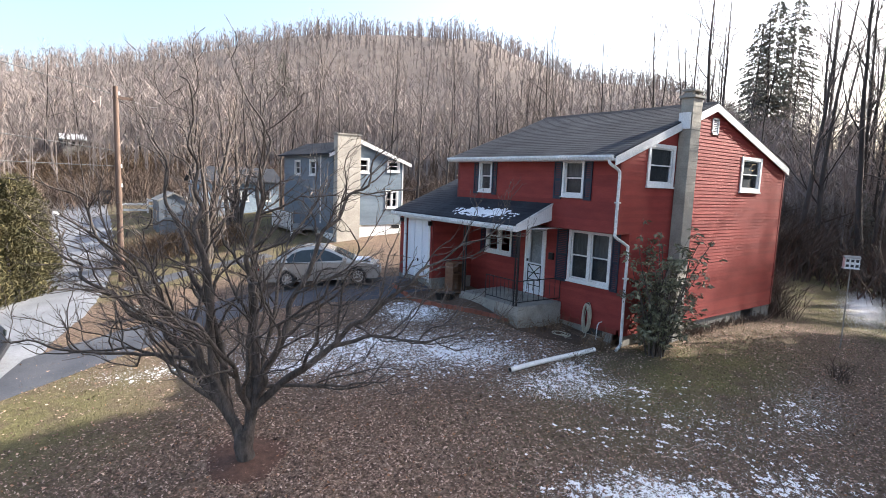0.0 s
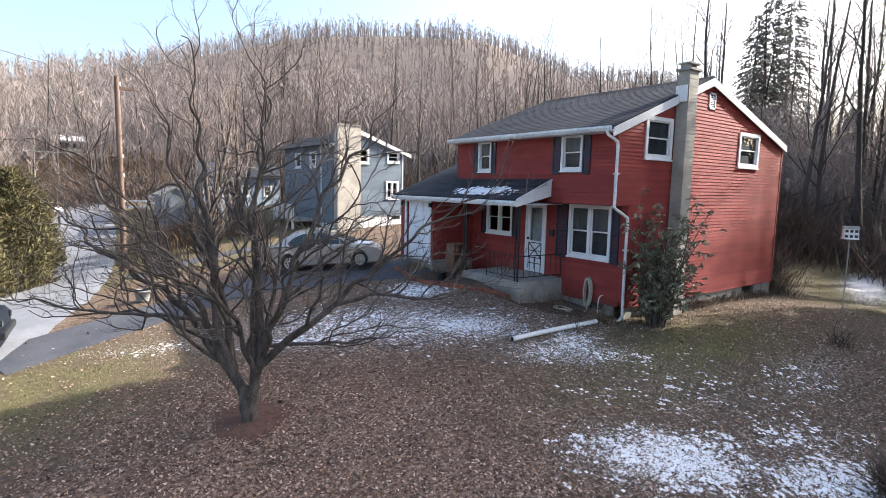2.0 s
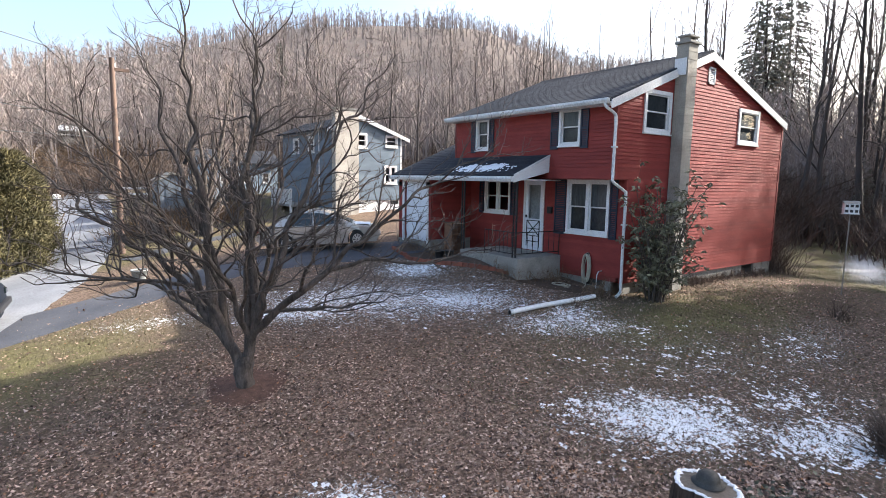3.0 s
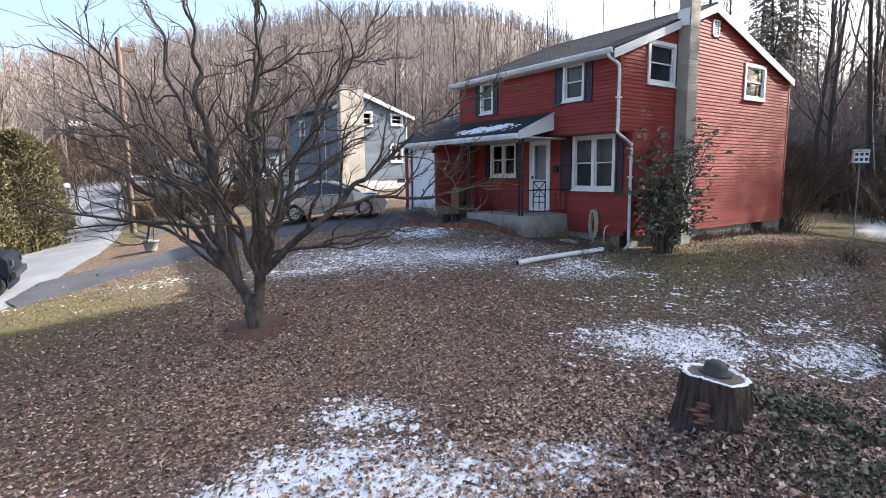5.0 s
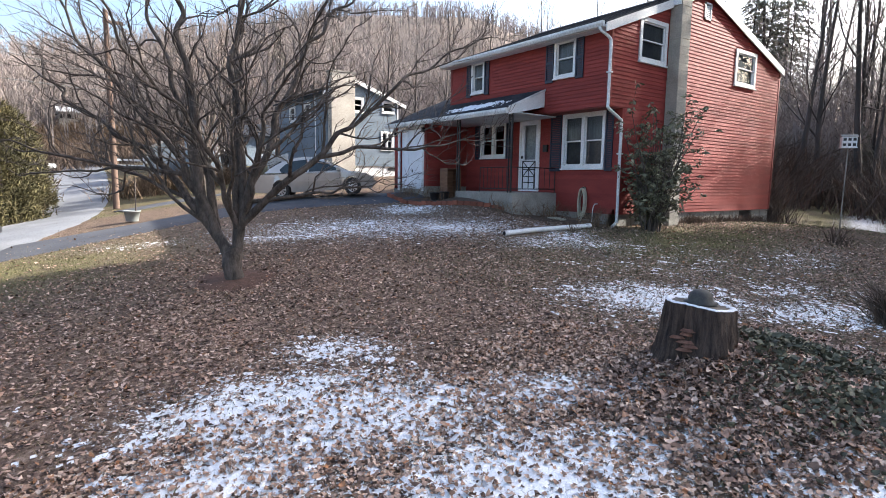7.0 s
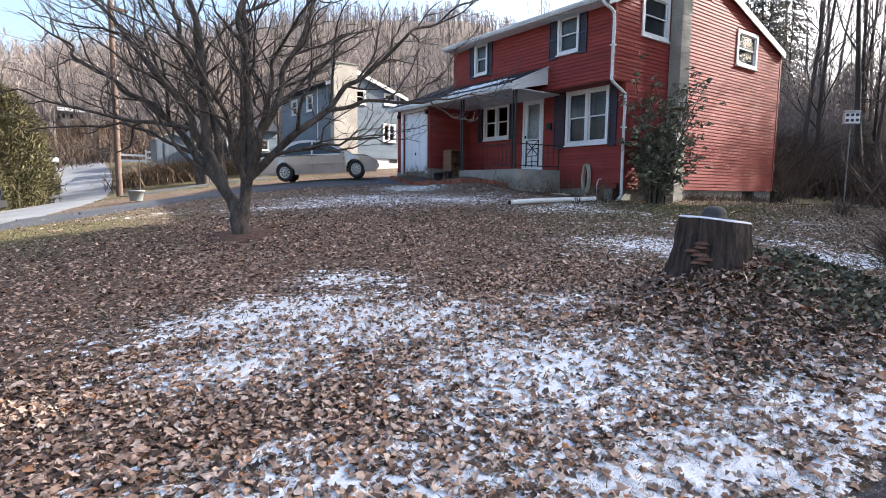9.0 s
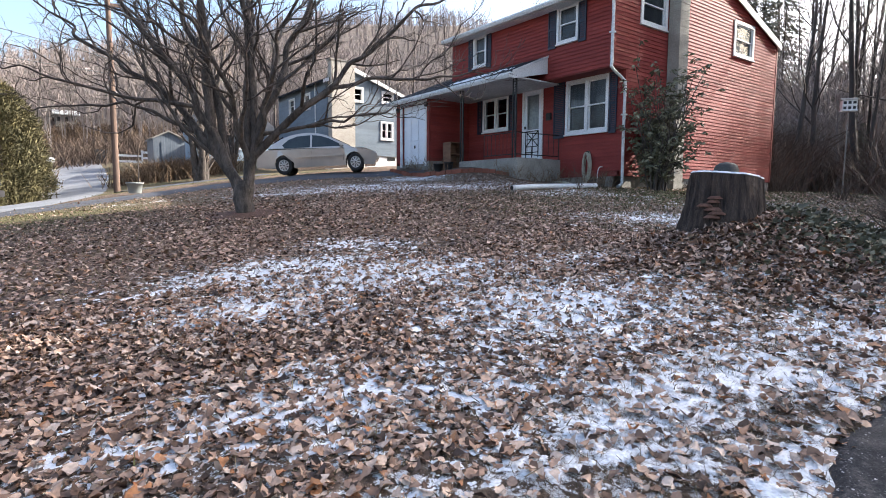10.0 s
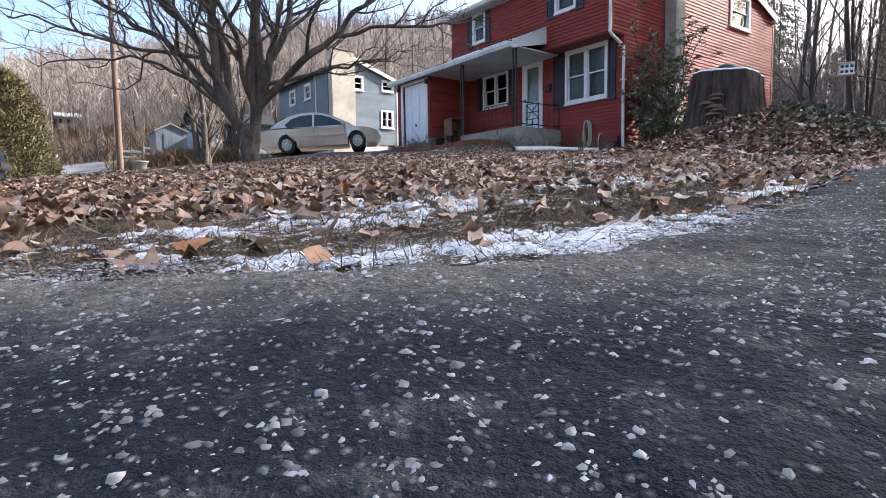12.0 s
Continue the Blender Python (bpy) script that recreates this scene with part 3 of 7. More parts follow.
# attic vent
a0, a1, z0, z1 = w_gable[2]
vent = part("attic_vent", gable.bars([(a0, a0 + 0.05, z0, z1), (a1 - 0.05, a1, z0, z1), (a0, a1, z0, z0 + 0.05), (a0, a1, z1 - 0.05, z1)], -0.04, 0.04), WHITE, house, "white louvred attic vent")
for k in range(7):
    gable.box("slat", vent, WHITE, a0 + 0.05, a1 - 0.05, -0.01, 0.025, z0 + 0.055 + k * 0.048, z0 + 0.083 + k * 0.048)

# roof: two slopes with courses of shingles
ROOF_T = 0.07


def slope(parent, x0, z0, x1, z1, y0, y1, courses, name):
    """A roof slope with its deck and one strip of shingles a course."""
    deck = prism(name, parent, SHINGLE, [(x0, z0), (x1, z1), (x1, z1 + ROOF_T), (x0, z0 + ROOF_T)], "y", y0, y1)
    ux, uz = (x1 - x0) / courses, (z1 - z0) / courses
    ln = math.hypot(ux, uz)
    nx_, nz_ = -uz / ln * (1 if ux > 0 else -1), abs(ux) / ln
    for k in range(courses):
        bx_, bz_ = x0 + ux * k, z0 + uz * k + ROOF_T
        prism("shingle_course", deck, SHINGLE, [(bx_ + nx_ * 0.004, bz_ + nz_ * 0.004), (bx_ + ux * 1.05 + nx_ * 0.004, bz_ + uz * 1.05 + nz_ * 0.004),
              (bx_ + ux * 1.05 + nx_ * 0.008, bz_ + uz * 1.05 + nz_ * 0.008), (bx_ + nx_ * 0.013, bz_ + nz_ * 0.013)], "y", y0 + 0.01, y1 - 0.01)
    return deck


PITCH_F, PITCH_R = (APEX_Z - EAVE) / APEX_X, (APEX_Z - EAVE) / (DEPTH - APEX_X)
slope(house, -0.36, EAVE - 0.36 * PITCH_F + 0.02, APEX_X, APEX_Z + 0.02, GAB - 0.10, LENGTH + 0.06, 26, "roof_slope")
slope(house, DEPTH + 0.06, EAVE - 0.06 * PITCH_R + 0.02, APEX_X, APEX_Z + 0.02, GAB - 0.10, LENGTH + 0.06, 26, "roof_slope")
prism("roof_ridge", house, SHINGLE, [(APEX_X - 0.16, APEX_Z + 0.045), (APEX_X, APEX_Z + 0.105), (APEX_X + 0.16, APEX_Z + 0.045), (APEX_X, APEX_Z + 0.13)], "y", GAB - 0.09, LENGTH + 0.05)
# white rake boards, soffits, fascia and gutters
for xa, xb, sgn in ((-0.36, APEX_X, 1), (DEPTH + 0.06, APEX_X, -1)):
    pit = PITCH_F if sgn > 0 else PITCH_R
    za = EAVE - abs(xa - (0 if sgn > 0 else DEPTH)) * pit
    prism("rake_board", house, WHITE, [(xa, za - 0.15), (xb, APEX_Z - 0.15), (xb, APEX_Z + 0.06), (xa, za + 0.06)], "y", GAB - 0.125, GAB - 0.095)
    prism("rake_soffit", house, WHITE, [(xa, za - 0.02), (xb, APEX_Z - 0.02), (xb, APEX_Z + 0.01), (xa, za + 0.01)], "y", GAB - 0.094, GAB - 0.03)
box("eave_soffit", house, WHITE, -0.34, -0.005, GAB - 0.09, LENGTH + 0.05, EAVE - 0.17, EAVE - 0.14)
prism("gutter", house, WHITE_OLD, [(-0.46, EAVE - 0.04), (-0.36, EAVE - 0.04), (-0.36, EAVE - 0.16), (-0.43, EAVE - 0.16), (-0.47, EAVE - 0.09)], "y", GAB - 0.06, LENGTH + 0.06, 0.006)
prism("rear_gutter", house, WHITE_OLD, [(DEPTH + 0.06, EAVE - 0.06), (DEPTH + 0.11, EAVE - 0.06), (DEPTH + 0.10, EAVE - 0.15), (DEPTH + 0.06, EAVE - 0.15)], "y", GAB - 0.11, LENGTH + 0.05)
DY = GAB - 0.05
spout = bent([(-0.40, DY + 0.10, EAVE - 0.15), (-0.39, DY + 0.06, EAVE - 0.25), (-0.16, DY, EAVE - 0.38), (-0.09, DY, EAVE - 0.52), (-0.09, DY, 3.0), (-0.09, DY, 2.24),
              (-0.06, DY, 2.08), (0.40, DY, 1.86), (0.47, DY, 1.70), (0.47, DY, 0.5), (0.47, DY - 0.01, -0.55), (0.43, DY - 0.02, -0.70), (0.20, DY - 0.08, -0.78)], 5)
tubes("downspout", [(spout, np.full(len(spout), 0.038))], 8, WHITE_OLD, house, "dented white metal downspout")
for z in (2.9, 1.0):
    box("downspout_strap", house, WHITE_OLD, (-0.145 if z > 2 else 0.415), (-0.03 if z > 2 else 0.53), DY - 0.055, DY + 0.06, z, z + 0.035)

# chimney of pale blocks on the gable
CX0, CX1, CY0 = 2.32, 2.76, GAB - 0.36
chim = part("chimney", prism("c", None, MORTAR, [(CX0 + 0.006, CY0 + 0.006), (CX1 - 0.006, CY0 + 0.006), (CX1 - 0.006, GAB - 0.03), (CX0 + 0.006, GAB - 0.03)], "z", -1.1, 5.66).data, MORTAR, house, "tall pale concrete-block chimney")
bpy.data.objects.remove(bpy.data.objects["c"])
rng = np.random.default_rng(19)
for k in range(33):
    z = -1.0 + k * 0.2015
    o = rng.normal(0, 0.0025, 2)
    box("chimney_block", chim, BLOCK, CX0 + o[0], CX1 + o[0], CY0 + o[1], GAB - 0.032, z + 0.001, z + 0.1995, 0.004)
box("chimney_cap", chim, CONCRETE, CX0 - 0.06, CX1 + 0.06, CY0 - 0.06, GAB + 0.03, 5.65, 5.72, 0.012, "grey concrete chimney cap")
for x in (CX0 + 0.03, CX1 - 0.13):
    box("flue_leg", chim, CONCRETE, x, x + 0.10, CY0 + 0.05, GAB - 0.06, 5.72, 5.82, 0.006)
box("flue_cover", chim, CONCRETE, CX0 - 0.02, CX1 + 0.02, CY0 - 0.02, GAB - 0.02, 5.82, 5.87, 0.008)
prism("chimney_flashing", chim, WHITE, [(CX0 - 0.05, 4.86), (CX0 - 0.02, 4.86), (CX0 - 0.02, 5.28), (CX0 - 0.05, 5.28)], "y", CY0 + 0.02, GAB - 0.02)

# ---- porch, canopy and garage ----
GX0, GY0, GY1 = -1.12, 5.95, 7.9
gfront, gside = Face("x", GX0), Face("y", GY0)
gdoor = [(6.14, 7.52, 0.02, 1.98)]
garage = part("garage_front_wall", gfront.wall("g", None, RED_DARK, GY0, GY1, -0.25, lambda a: 2.2, gdoor).data, RED_DARK, house)
bpy.data.objects.remove(bpy.data.objects["g"])
gfront.boards(garage, RED, GY0 + 0.05, GY1 - 0.04, 0.1, 2.16, STEP, [(6.06, 7.60, -1, 2.06)])
gs = part("garage_side_wall", prism("gsw", None, RED_DARK, [(GX0 + 0.16, -0.3), (LOW, -0.3), (LOW, 2.75), (GX0 + 0.16, 2.2)], "y", GY0, GY0 + 0.16).data, RED_DARK, house)
bpy.data.objects.remove(bpy.data.objects["gsw"])
gside.boards(gs, RED, GX0 + 0.05, LOW - 0.02, 0.12, 2.2, STEP, [])
box("garage_footing", house, CONCRETE, GX0 - 0.01, LOW, GY0 - 0.012, GY0 + 0.2, -0.75, 0.11)
box("garage_footing", house, CONCRETE, GX0 - 0.012, GX0 + 0.2, GY0, GY1, -0.75, 0.02)
prism("garage_end_wall", house, RED, [(GX0, -0.6), (5.0, -0.6), (5.0, 2.2), (1.6, 3.3), (GX0, 2.2)], "y", GY1 - 0.14, GY1)
box("garage_rear_wall", house, RED, 4.85, 5.0, LENGTH, GY1 - 0.14, -0.6, 2.2)
for u, v, lo, hi in ((6.04, 6.14, -0.05, 2.08), (7.52, 7.62, -0.05, 2.08), (6.14, 7.52, 1.98, 2.08)):
    gfront.box("garage_door_trim", house, WHITE, u, v, -0.02, 0.045, lo, hi, 0.006)
gd = gfront.box("garage_door", house, WHITE_DOOR, 6.14, 7.52, -0.11, -0.07, -0.02, 1.98, label="white panelled garage door")
for r in range(5):
    for c in range(3):
        u, z = 6.18 + c * 0.45, 0.03 + r * 0.392
        gfront.box("door_panel", gd, WHITE_DOOR, u, u + 0.41, -0.07, -0.052, z, z + 0.345, 0.008)
gfront.box("handle", gd, IRON, 6.80, 6.86, -0.052, -0.03, 0.56, 0.66, 0.006)
for a in (5.99, 7.68):
    part("garage_lamp", gfront.bars([(a - 0.035, a + 0.035, 1.83, 1.95), (a - 0.05, a + 0.05, 1.95, 1.97)], 0.05, 0.15), IRON, house, "black carriage lamp")
# low roof over garage and porch, with snow lying on it
LZ0, LP = 2.14, 0.42
lowroof = slope(house, -1.34, LZ0, 0.0 - 0.02, LZ0 + 1.34 * LP, 1.93, LENGTH, 9, "porch_roof")
slope(house, -1.34, LZ0, 1.6, LZ0 + 2.94 * LP, LENGTH, GY1 + 0.16, 19, "garage_roof")
slope(house, 5.2, LZ0 - 0.1, 1.6, LZ0 + 2.94 * LP, LENGTH, GY1 + 0.16, 20, "garage_roof")
prism("canopy_end", house, WHITE, [(-1.33, LZ0 - 0.12), (-0.02, LZ0 + 0.17), (-0.02, LZ0 + 1.33 * LP + 0.03), (-1.33, LZ0 + 0.05)], "y", 1.905, 1.93)
prism("canopy_rake", house, WHITE_OLD, [(-1.34, LZ0 + 0.03), (-0.02, LZ0 + 1.34 * LP + 0.03), (-0.02, LZ0 + 1.34 * LP + 0.09), (-1.34, LZ0 + 0.09)], "y", 1.88, 1.905)
box("canopy_ceiling", house, WHITE_OLD, -1.30, LOW - 0.01, 1.94, GY0, LZ0 - 0.06, LZ0 - 0.03)
prism("porch_gutter", house, WHITE_OLD, [(-1.45, LZ0 + 0.04), (-1.34, LZ0 + 0.04), (-1.34, LZ0 - 0.10), (-1.42, LZ0 - 0.10), (-1.46, LZ0 - 0.02)], "y", 1.90, GY1 + 0.16, 0.005)
prism("garage_rake", house, RED_DARK, [(-1.34, LZ0 - 0.08), (1.6, LZ0 + 2.94 * LP - 0.08), (1.6, LZ0 + 2.94 * LP + 0.05), (-1.34, LZ0 + 0.05)], "y", GY1 + 0.02, GY1 + 0.05)
box("soffit_lamp", house, WHITE, -0.10, -0.01, 5.98, 6.08, 2.62, 2.72, 0.01)
# porch floor
box("porch_slab", house, CONCRETE, GX0 - 0.02, LOW + 0.02, 1.86, 4.36, -0.85, 0.0, 0.015, "worn grey concrete porch slab")
box("porch_step", house, CONCRETE, -0.9, LOW + 0.02, 4.36, 4.75, -0.85, -0.2, 0.012)
# front door
dz0, dz1, da0, da1 = 0.02, 2.15, 2.55, 3.38
part("door_frame", front_low.bars([(da0, da0 + 0.07, dz0, dz1), (da1 - 0.07, da1, dz0, dz1), (da0 + 0.07, da1 - 0.07, dz1 - 0.07, dz1)], -0.1, 0.045), WHITE, house)
fd = part("front_door", front_low.bars([(da0 + 0.07, da0 + 0.17, dz0, dz1 - 0.07), (da1 - 0.17, da1 - 0.07, dz0, dz1 - 0.07), (da0 + 0.17, da1 - 0.17, dz1 - 0.2, dz1 - 0.07),
                                        (da0 + 0.17, da1 - 0.17, dz0, 0.95)], -0.06, 0.02), WHITE_DOOR, house, "white storm door with a cross-braced grille")
bm = bmesh.new()
bm.faces.new([bm.verts.new(front_low.at(a, -0.028, z)) for a, z in ((da0 + 0.17, dz1 - 0.2), (da1 - 0.17, dz1 - 0.2), (da1 - 0.17, 0.95), (da0 + 0.17, 0.95))])
pane = part("pane", bm, GLASS, fd)
pane.visible_shadow = False
front_low.box("inner_door", fd, ROLLER, da0 + 0.07, da1 - 0.07, -0.12, -0.10, dz0, dz1 - 0.07)
c0, c1, k0, k1 = da0 + 0.16, da1 - 0.16, 0.12, 0.90
grille = []
for (u, z), (v, y) in (((c0, k1), (c1, k1)), ((c0, k1), (c1, 0.45)), ((c1, k1), (c0, 0.45)), ((c0, 0.45), (c1, 0.45)), ((c0, 0.66), (c1, 0.66)), ((c0, k1), (c0, 0.45)), ((c1, k1), (c1, 0.45)),
                       ((c0, 0.45), (c0, k0)), ((c1, 0.45), (c1, k0)), (((c0 + c1) / 2, 0.45), ((c0 + c1) / 2, k0)), ((c0, 0.28), (c1, 0.28))):
    grille.append((np.array([front_low.at(u, 0.035, z), front_low.at(v, 0.035, y)]), np.full(2, 0.013)))
tubes("door_grille", grille, 6, IRON, fd)
front_low.box("latch", fd, IRON, da1 - 0.15, da1 - 0.10, 0.02, 0.06, 0.98, 1.06, 0.005)
box("mailbox", house, IRON, LOW - 0.08, LOW - 0.01, 2.22, 2.40, 1.15, 1.35, 0.01, "small black wall mailbox")
# iron posts and railings
for y in (2.02, 4.26):
    post = box("porch_post", house, IRON, GX0 + 0.02, GX0 + 0.06, y - 0.02, y + 0.02, 0.0, LZ0 - 0.03)
    box("post_rod", post, IRON, GX0 + 0.02, GX0 + 0.05, y + 0.09, y + 0.12, 0.0, LZ0 - 0.03)
    sc_ = []
    for k in range(7):
        z = 0.15 + k * 0.29
        sc_.append((bent([(GX0 + 0.04, y, z), (GX0 + 0.04, y + 0.10, z + 0.07), (GX0 + 0.04, y + 0.02, z + 0.145), (GX0 + 0.04, y + 0.10, z + 0.22), (GX0 + 0.04, y, z + 0.28)], 4), np.full(17, 0.008)))
    tubes("post_scroll", sc_, 5, IRON, post)


def railing(a, b, n):
    """A railing with two rails and n bars from a to b."""
    a, b = np.array(a, float), np.array(b, float)
    r = tubes("railing", [(np.array([a + (0, 0, h), b + (0, 0, h)]), np.full(2, 0.014)) for h in (0.68, 0.10)], 6, IRON, house, "black wrought-iron porch railing")
    for k in range(n + 1):
        q = a + (b - a) * k / n
        tubes("bar", [(np.array([q + (0, 0, 0.0 if k in (0, n) else 0.10), q + (0, 0, 0.68)]), np.full(2, 0.013 if k in (0, n) else 0.008))], 5, IRON, r)


railing((GX0 + 0.06, 2.02, 0.0), (LOW - 0.04, 1.92, 0.0), 8)
railing((GX0 + 0.05, 2.04, 0.0), (GX0 + 0.05, 3.30, 0.0), 8)

# ---- trees ----
def limb(rng, start, way, length, r0, r1, wander=0.12, lift=0.0, seg=None):
    """A wandering tapered line. lift bends it upwards (or down)."""
    n = seg or max(3, int(length / 0.22) + 1)
    n = min(n, 16)
    p, d = [np.array(start, float)], np.array(way, float)
    d /= np.linalg.norm(d)
    for _ in range(n):
        d = d + rng.normal(0, wander, 3) + np.array([0, 0, lift / n])
        d /= np.linalg.norm(d)
        p.append(p[-1] + d * length / n)
    return np.array(p), np.linspace(r0, r1, n + 1)


def side_way(rng, d, spread):
    """A way that leaves d by about spread degrees."""
    a = rng.normal(size=3)
    a -= d * a.dot(d)
    a /= np.linalg.norm(a) + 1e-9
    s = radians(spread)
    return d * math.cos(s) + a * math.sin(s)


def fork(rng, line, count, lo, ratio, spread, thin=0.6, wander=0.12, lift=0.25, least=0.003, jitter=0.35):
    """Side branches along a line."""
    p, r = line
    total = np.linalg.norm(np.diff(p, axis=0), axis=1).sum()
    out = []
    for s in np.sort(rng.uniform(lo, 0.98, count)):
        k = s * (len(p) - 1)
        i = min(int(k), len(p) - 2)
        q, d = p[i] + (p[i + 1] - p[i]) * (k - i), p[i + 1] - p[i]
        d = d / (np.linalg.norm(d) + 1e-9)
        rr = (r[i] + (r[i + 1] - r[i]) * (k - i)) * thin
        ln = total * ratio * (1.15 - 0.6 * s) * rng.uniform(1 - jitter, 1 + jitter)
        out.append(limb(rng, q, side_way(rng, d, rng.normal(spread, 10)), ln, max(rr, least), least * 0.6, wander, lift))
    return out


def spray(rng, line, every, lo, length, spread, r_share, r_end, lift, wander, centre):
    """Side shoots along a limb, turned alternately, leaning outwards from the tree's middle and upwards."""
    p, r = line
    step = np.linalg.norm(np.diff(p, axis=0), axis=1)
    run = np.concatenate([[0], np.cumsum(step)])
    out, a, total = [], rng.uniform(0, 6.28), run[-1]
    pos = total * lo + rng.uniform(0, every)
    while pos < total * 0.99:
        k = min(int(np.searchsorted(run, pos)) - 1, len(p) - 2)
        f = (pos - run[k]) / (step[k] + 1e-9)
        q, d = p[k] + (p[k + 1] - p[k]) * f, (p[k + 1] - p[k]) / (step[k] + 1e-9)
        u = np.cross(d, (0.3, 0.2, 0.93))
        u /= np.linalg.norm(u) + 1e-9
        v = np.cross(d, u)
        a += 2.4 + rng.normal(0, 0.5)
        side = u * math.cos(a) + v * math.sin(a)
        away = q - centre
        away[2] = 0
        side = side + 0.45 * away / (np.linalg.norm(away) + 0.6) + np.array([0, 0, 0.25])
        side /= np.linalg.norm(side)
        t = radians(rng.normal(spread, 9))
        ln = length * (1.2 - 0.75 * pos / total) * rng.uniform(0.55, 1.35)
        r0 = max(min(r[k] * r_share, 0.014 * ln + 0.005), r_end)
        n = max(3, min(9, int(ln / 0.11)))
        bp, br = limb(rng, q, d * math.cos(t) + side * math.sin(t), ln, r0, r_end, wander, lift, n)
        if bp[-1, 2] < q[2] - 0.15 * ln:            # none hangs down
            bp[:, 2] = 2 * q[2] - bp[:, 2]
        out.append((bp, br))
        pos += every * rng.uniform(0.5, 1.5)
    return out


def many_stemmed_tree():
    """The spreading many-stemmed tree on the lawn."""
    rng = np.random.default_rng(12)
    base = np.array([-8.78, 0.22, float(ground_z(-8.78, 0.22)) - 0.06])
    tree = thing("lawn_tree", base, "bare many-stemmed spreading tree with grey bark on the lawn", "tree")
    right, back, up = np.array([0.80, -0.60, 0]), np.array([0.60, 0.80, 0]), np.array([0, 0, 1.0])
    s = np.linspace(0, 1, 12)[:, None]
    trunk = [(base - up * 0.05 + up * 0.66 * s + right * (0.02 * np.sin(8 * s)) + back * (0.02 * np.cos(7 * s)), np.interp(s[:, 0], [0, 0.15, 0.4, 0.8, 1], [0.24, 0.165, 0.14, 0.15, 0.11]) * rng.uniform(0.95, 1.06, 12))]
    # reach to the right and back, height of the tip, early lean, thickness
    stems = [(-3.9, 0.3, 3.7, 0.80, 0.062), (-3.0, -0.9, 4.7, 0.62, 0.066), (-2.1, 1.2, 5.6, 0.52, 0.064), (-1.1, -0.5, 6.2, 0.36, 0.074), (-0.1, 0.8, 6.5, 0.10, 0.066),
             (0.9, -0.8, 6.1, 0.40, 0.064), (2.1, 0.6, 5.5, 0.55, 0.064), (4.0, -0.2, 4.1, 0.85, 0.060), (-2.2, 2.6, 4.4, 0.62, 0.045), (1.2, 2.6, 4.8, 0.50, 0.045), (-0.9, -2.7, 4.3, 0.60, 0.044), (2.0, -2.2, 4.0, 0.60, 0.040)]
    heavy = [bent([base + right * a + back * b + up * c for a, b, c in line], 6) for line in
             (((-0.02, 0, 0.28), (-0.13, 0.02, 0.60), (-0.36, 0.05, 0.92), (-0.60, 0.06, 1.22)), ((0.03, 0, 0.28), (0.08, 0.02, 0.66), (0.17, -0.02, 1.02), (0.30, 0.02, 1.36)))]
    main = [(p, np.linspace(0.105, 0.06, len(p)) * rng.uniform(0.95, 1.06, len(p))) for p in heavy]
    for lr, lb, h, lean, rad in stems:
        host = heavy[0 if lr < -1.05 else 1]
        foot = host[int(rng.uniform(0.25, 0.98) * (len(host) - 1))]
        lr, lb, h = lr - (foot - base).dot(right), lb - (foot - base).dot(back), h - (foot[2] - base[2]) + 0.45
        t = np.linspace(0, 1, 15)[:, None]
        out = (right * lr + back * lb) * (lean * t + (1 - lean) * t**2.0)
        lift = up * (h - 0.45) * (t * 1.10 - 0.10 * t**2)
        bow = np.cumsum(rng.normal(0, 0.085, (15, 3)) * np.array([1, 1, 0.5]), axis=0)
        line = foot + out + lift + (bow - bow[:1]) * t**0.5 + rng.normal(0, 0.05, (15, 3)) * t**0.4
        main.append((bent(line, 3), np.interp(np.linspace(0, 1, 43), [0, 0.12, 0.5, 1], [rad * 1.15, rad, rad * 0.55, 0.007]) * rng.uniform(0.93, 1.07, 43)))
    # long level limbs out over the lawn
    for h, ln, lr, lb in ((0.95, 3.0, -1, -0.1), (1.25, 3.4, -1, 0.25), (1.7, 3.0, -1, -0.35), (2.3, 2.6, -1, 0.5), (1.3, 2.9, 1, -0.25), (2.0, 2.7, 0.95, 0.4), (1.2, 2.4, 0.2, -1), (1.6, 2.2, -0.4, -0.9)):
        host = main[int(rng.choice([2, 3, 10]) if lr < -0.5 else rng.choice([8, 9]) if lr > 0.5 else 12)][0]
        k = int(np.argmin(np.abs(host[:, 2] - base[2] - h)))
        p, r = limb(rng, host[k], right * lr + back * lb + up * (0.22 if abs(lr) > 0.5 else 0.7), ln, 0.036, 0.006, 0.14, 0.35, 14)
        p[:, 2] = np.maximum(p[:, 2], p[0, 2] + 0.12 * np.linalg.norm(p - p[0], axis=1))
        main.append((bent(p + rng.normal(0, 0.035, p.shape) * np.linspace(0, 1, len(p))[:, None], 2), np.interp(np.linspace(0, 1, 2 * len(p) - 1), np.linspace(0, 1, len(p)), r)))
    mid = base + up * 2.5
    second = [b for m in main[2:] for b in spray(rng, m, 0.31, 0.20, 1.6, 46, 0.62, 0.0042, 0.40, 0.24, mid)]
    third = [b for m in second for b in spray(rng, m, 0.20, 0.10, 0.62, 46, 0.6, 0.0030, 0.25, 0.24, mid)]
    fourth = [b for m in third + second for b in spray(rng, m, 0.16, 0.25, 0.20, 42, 0.7, 0.0022, 0.2, 0.15, mid)]
    tagged(tubes("branch", second, 5, BARK, tree), kind="stuff")
    tagged(tubes("twig", third + fourth, 3, TWIG, tree), kind="stuff")
    tubes("trunk", trunk, 14, BARK, tree)
    for m in main:
        tubes("limb", [m], 8, BARK, tree)


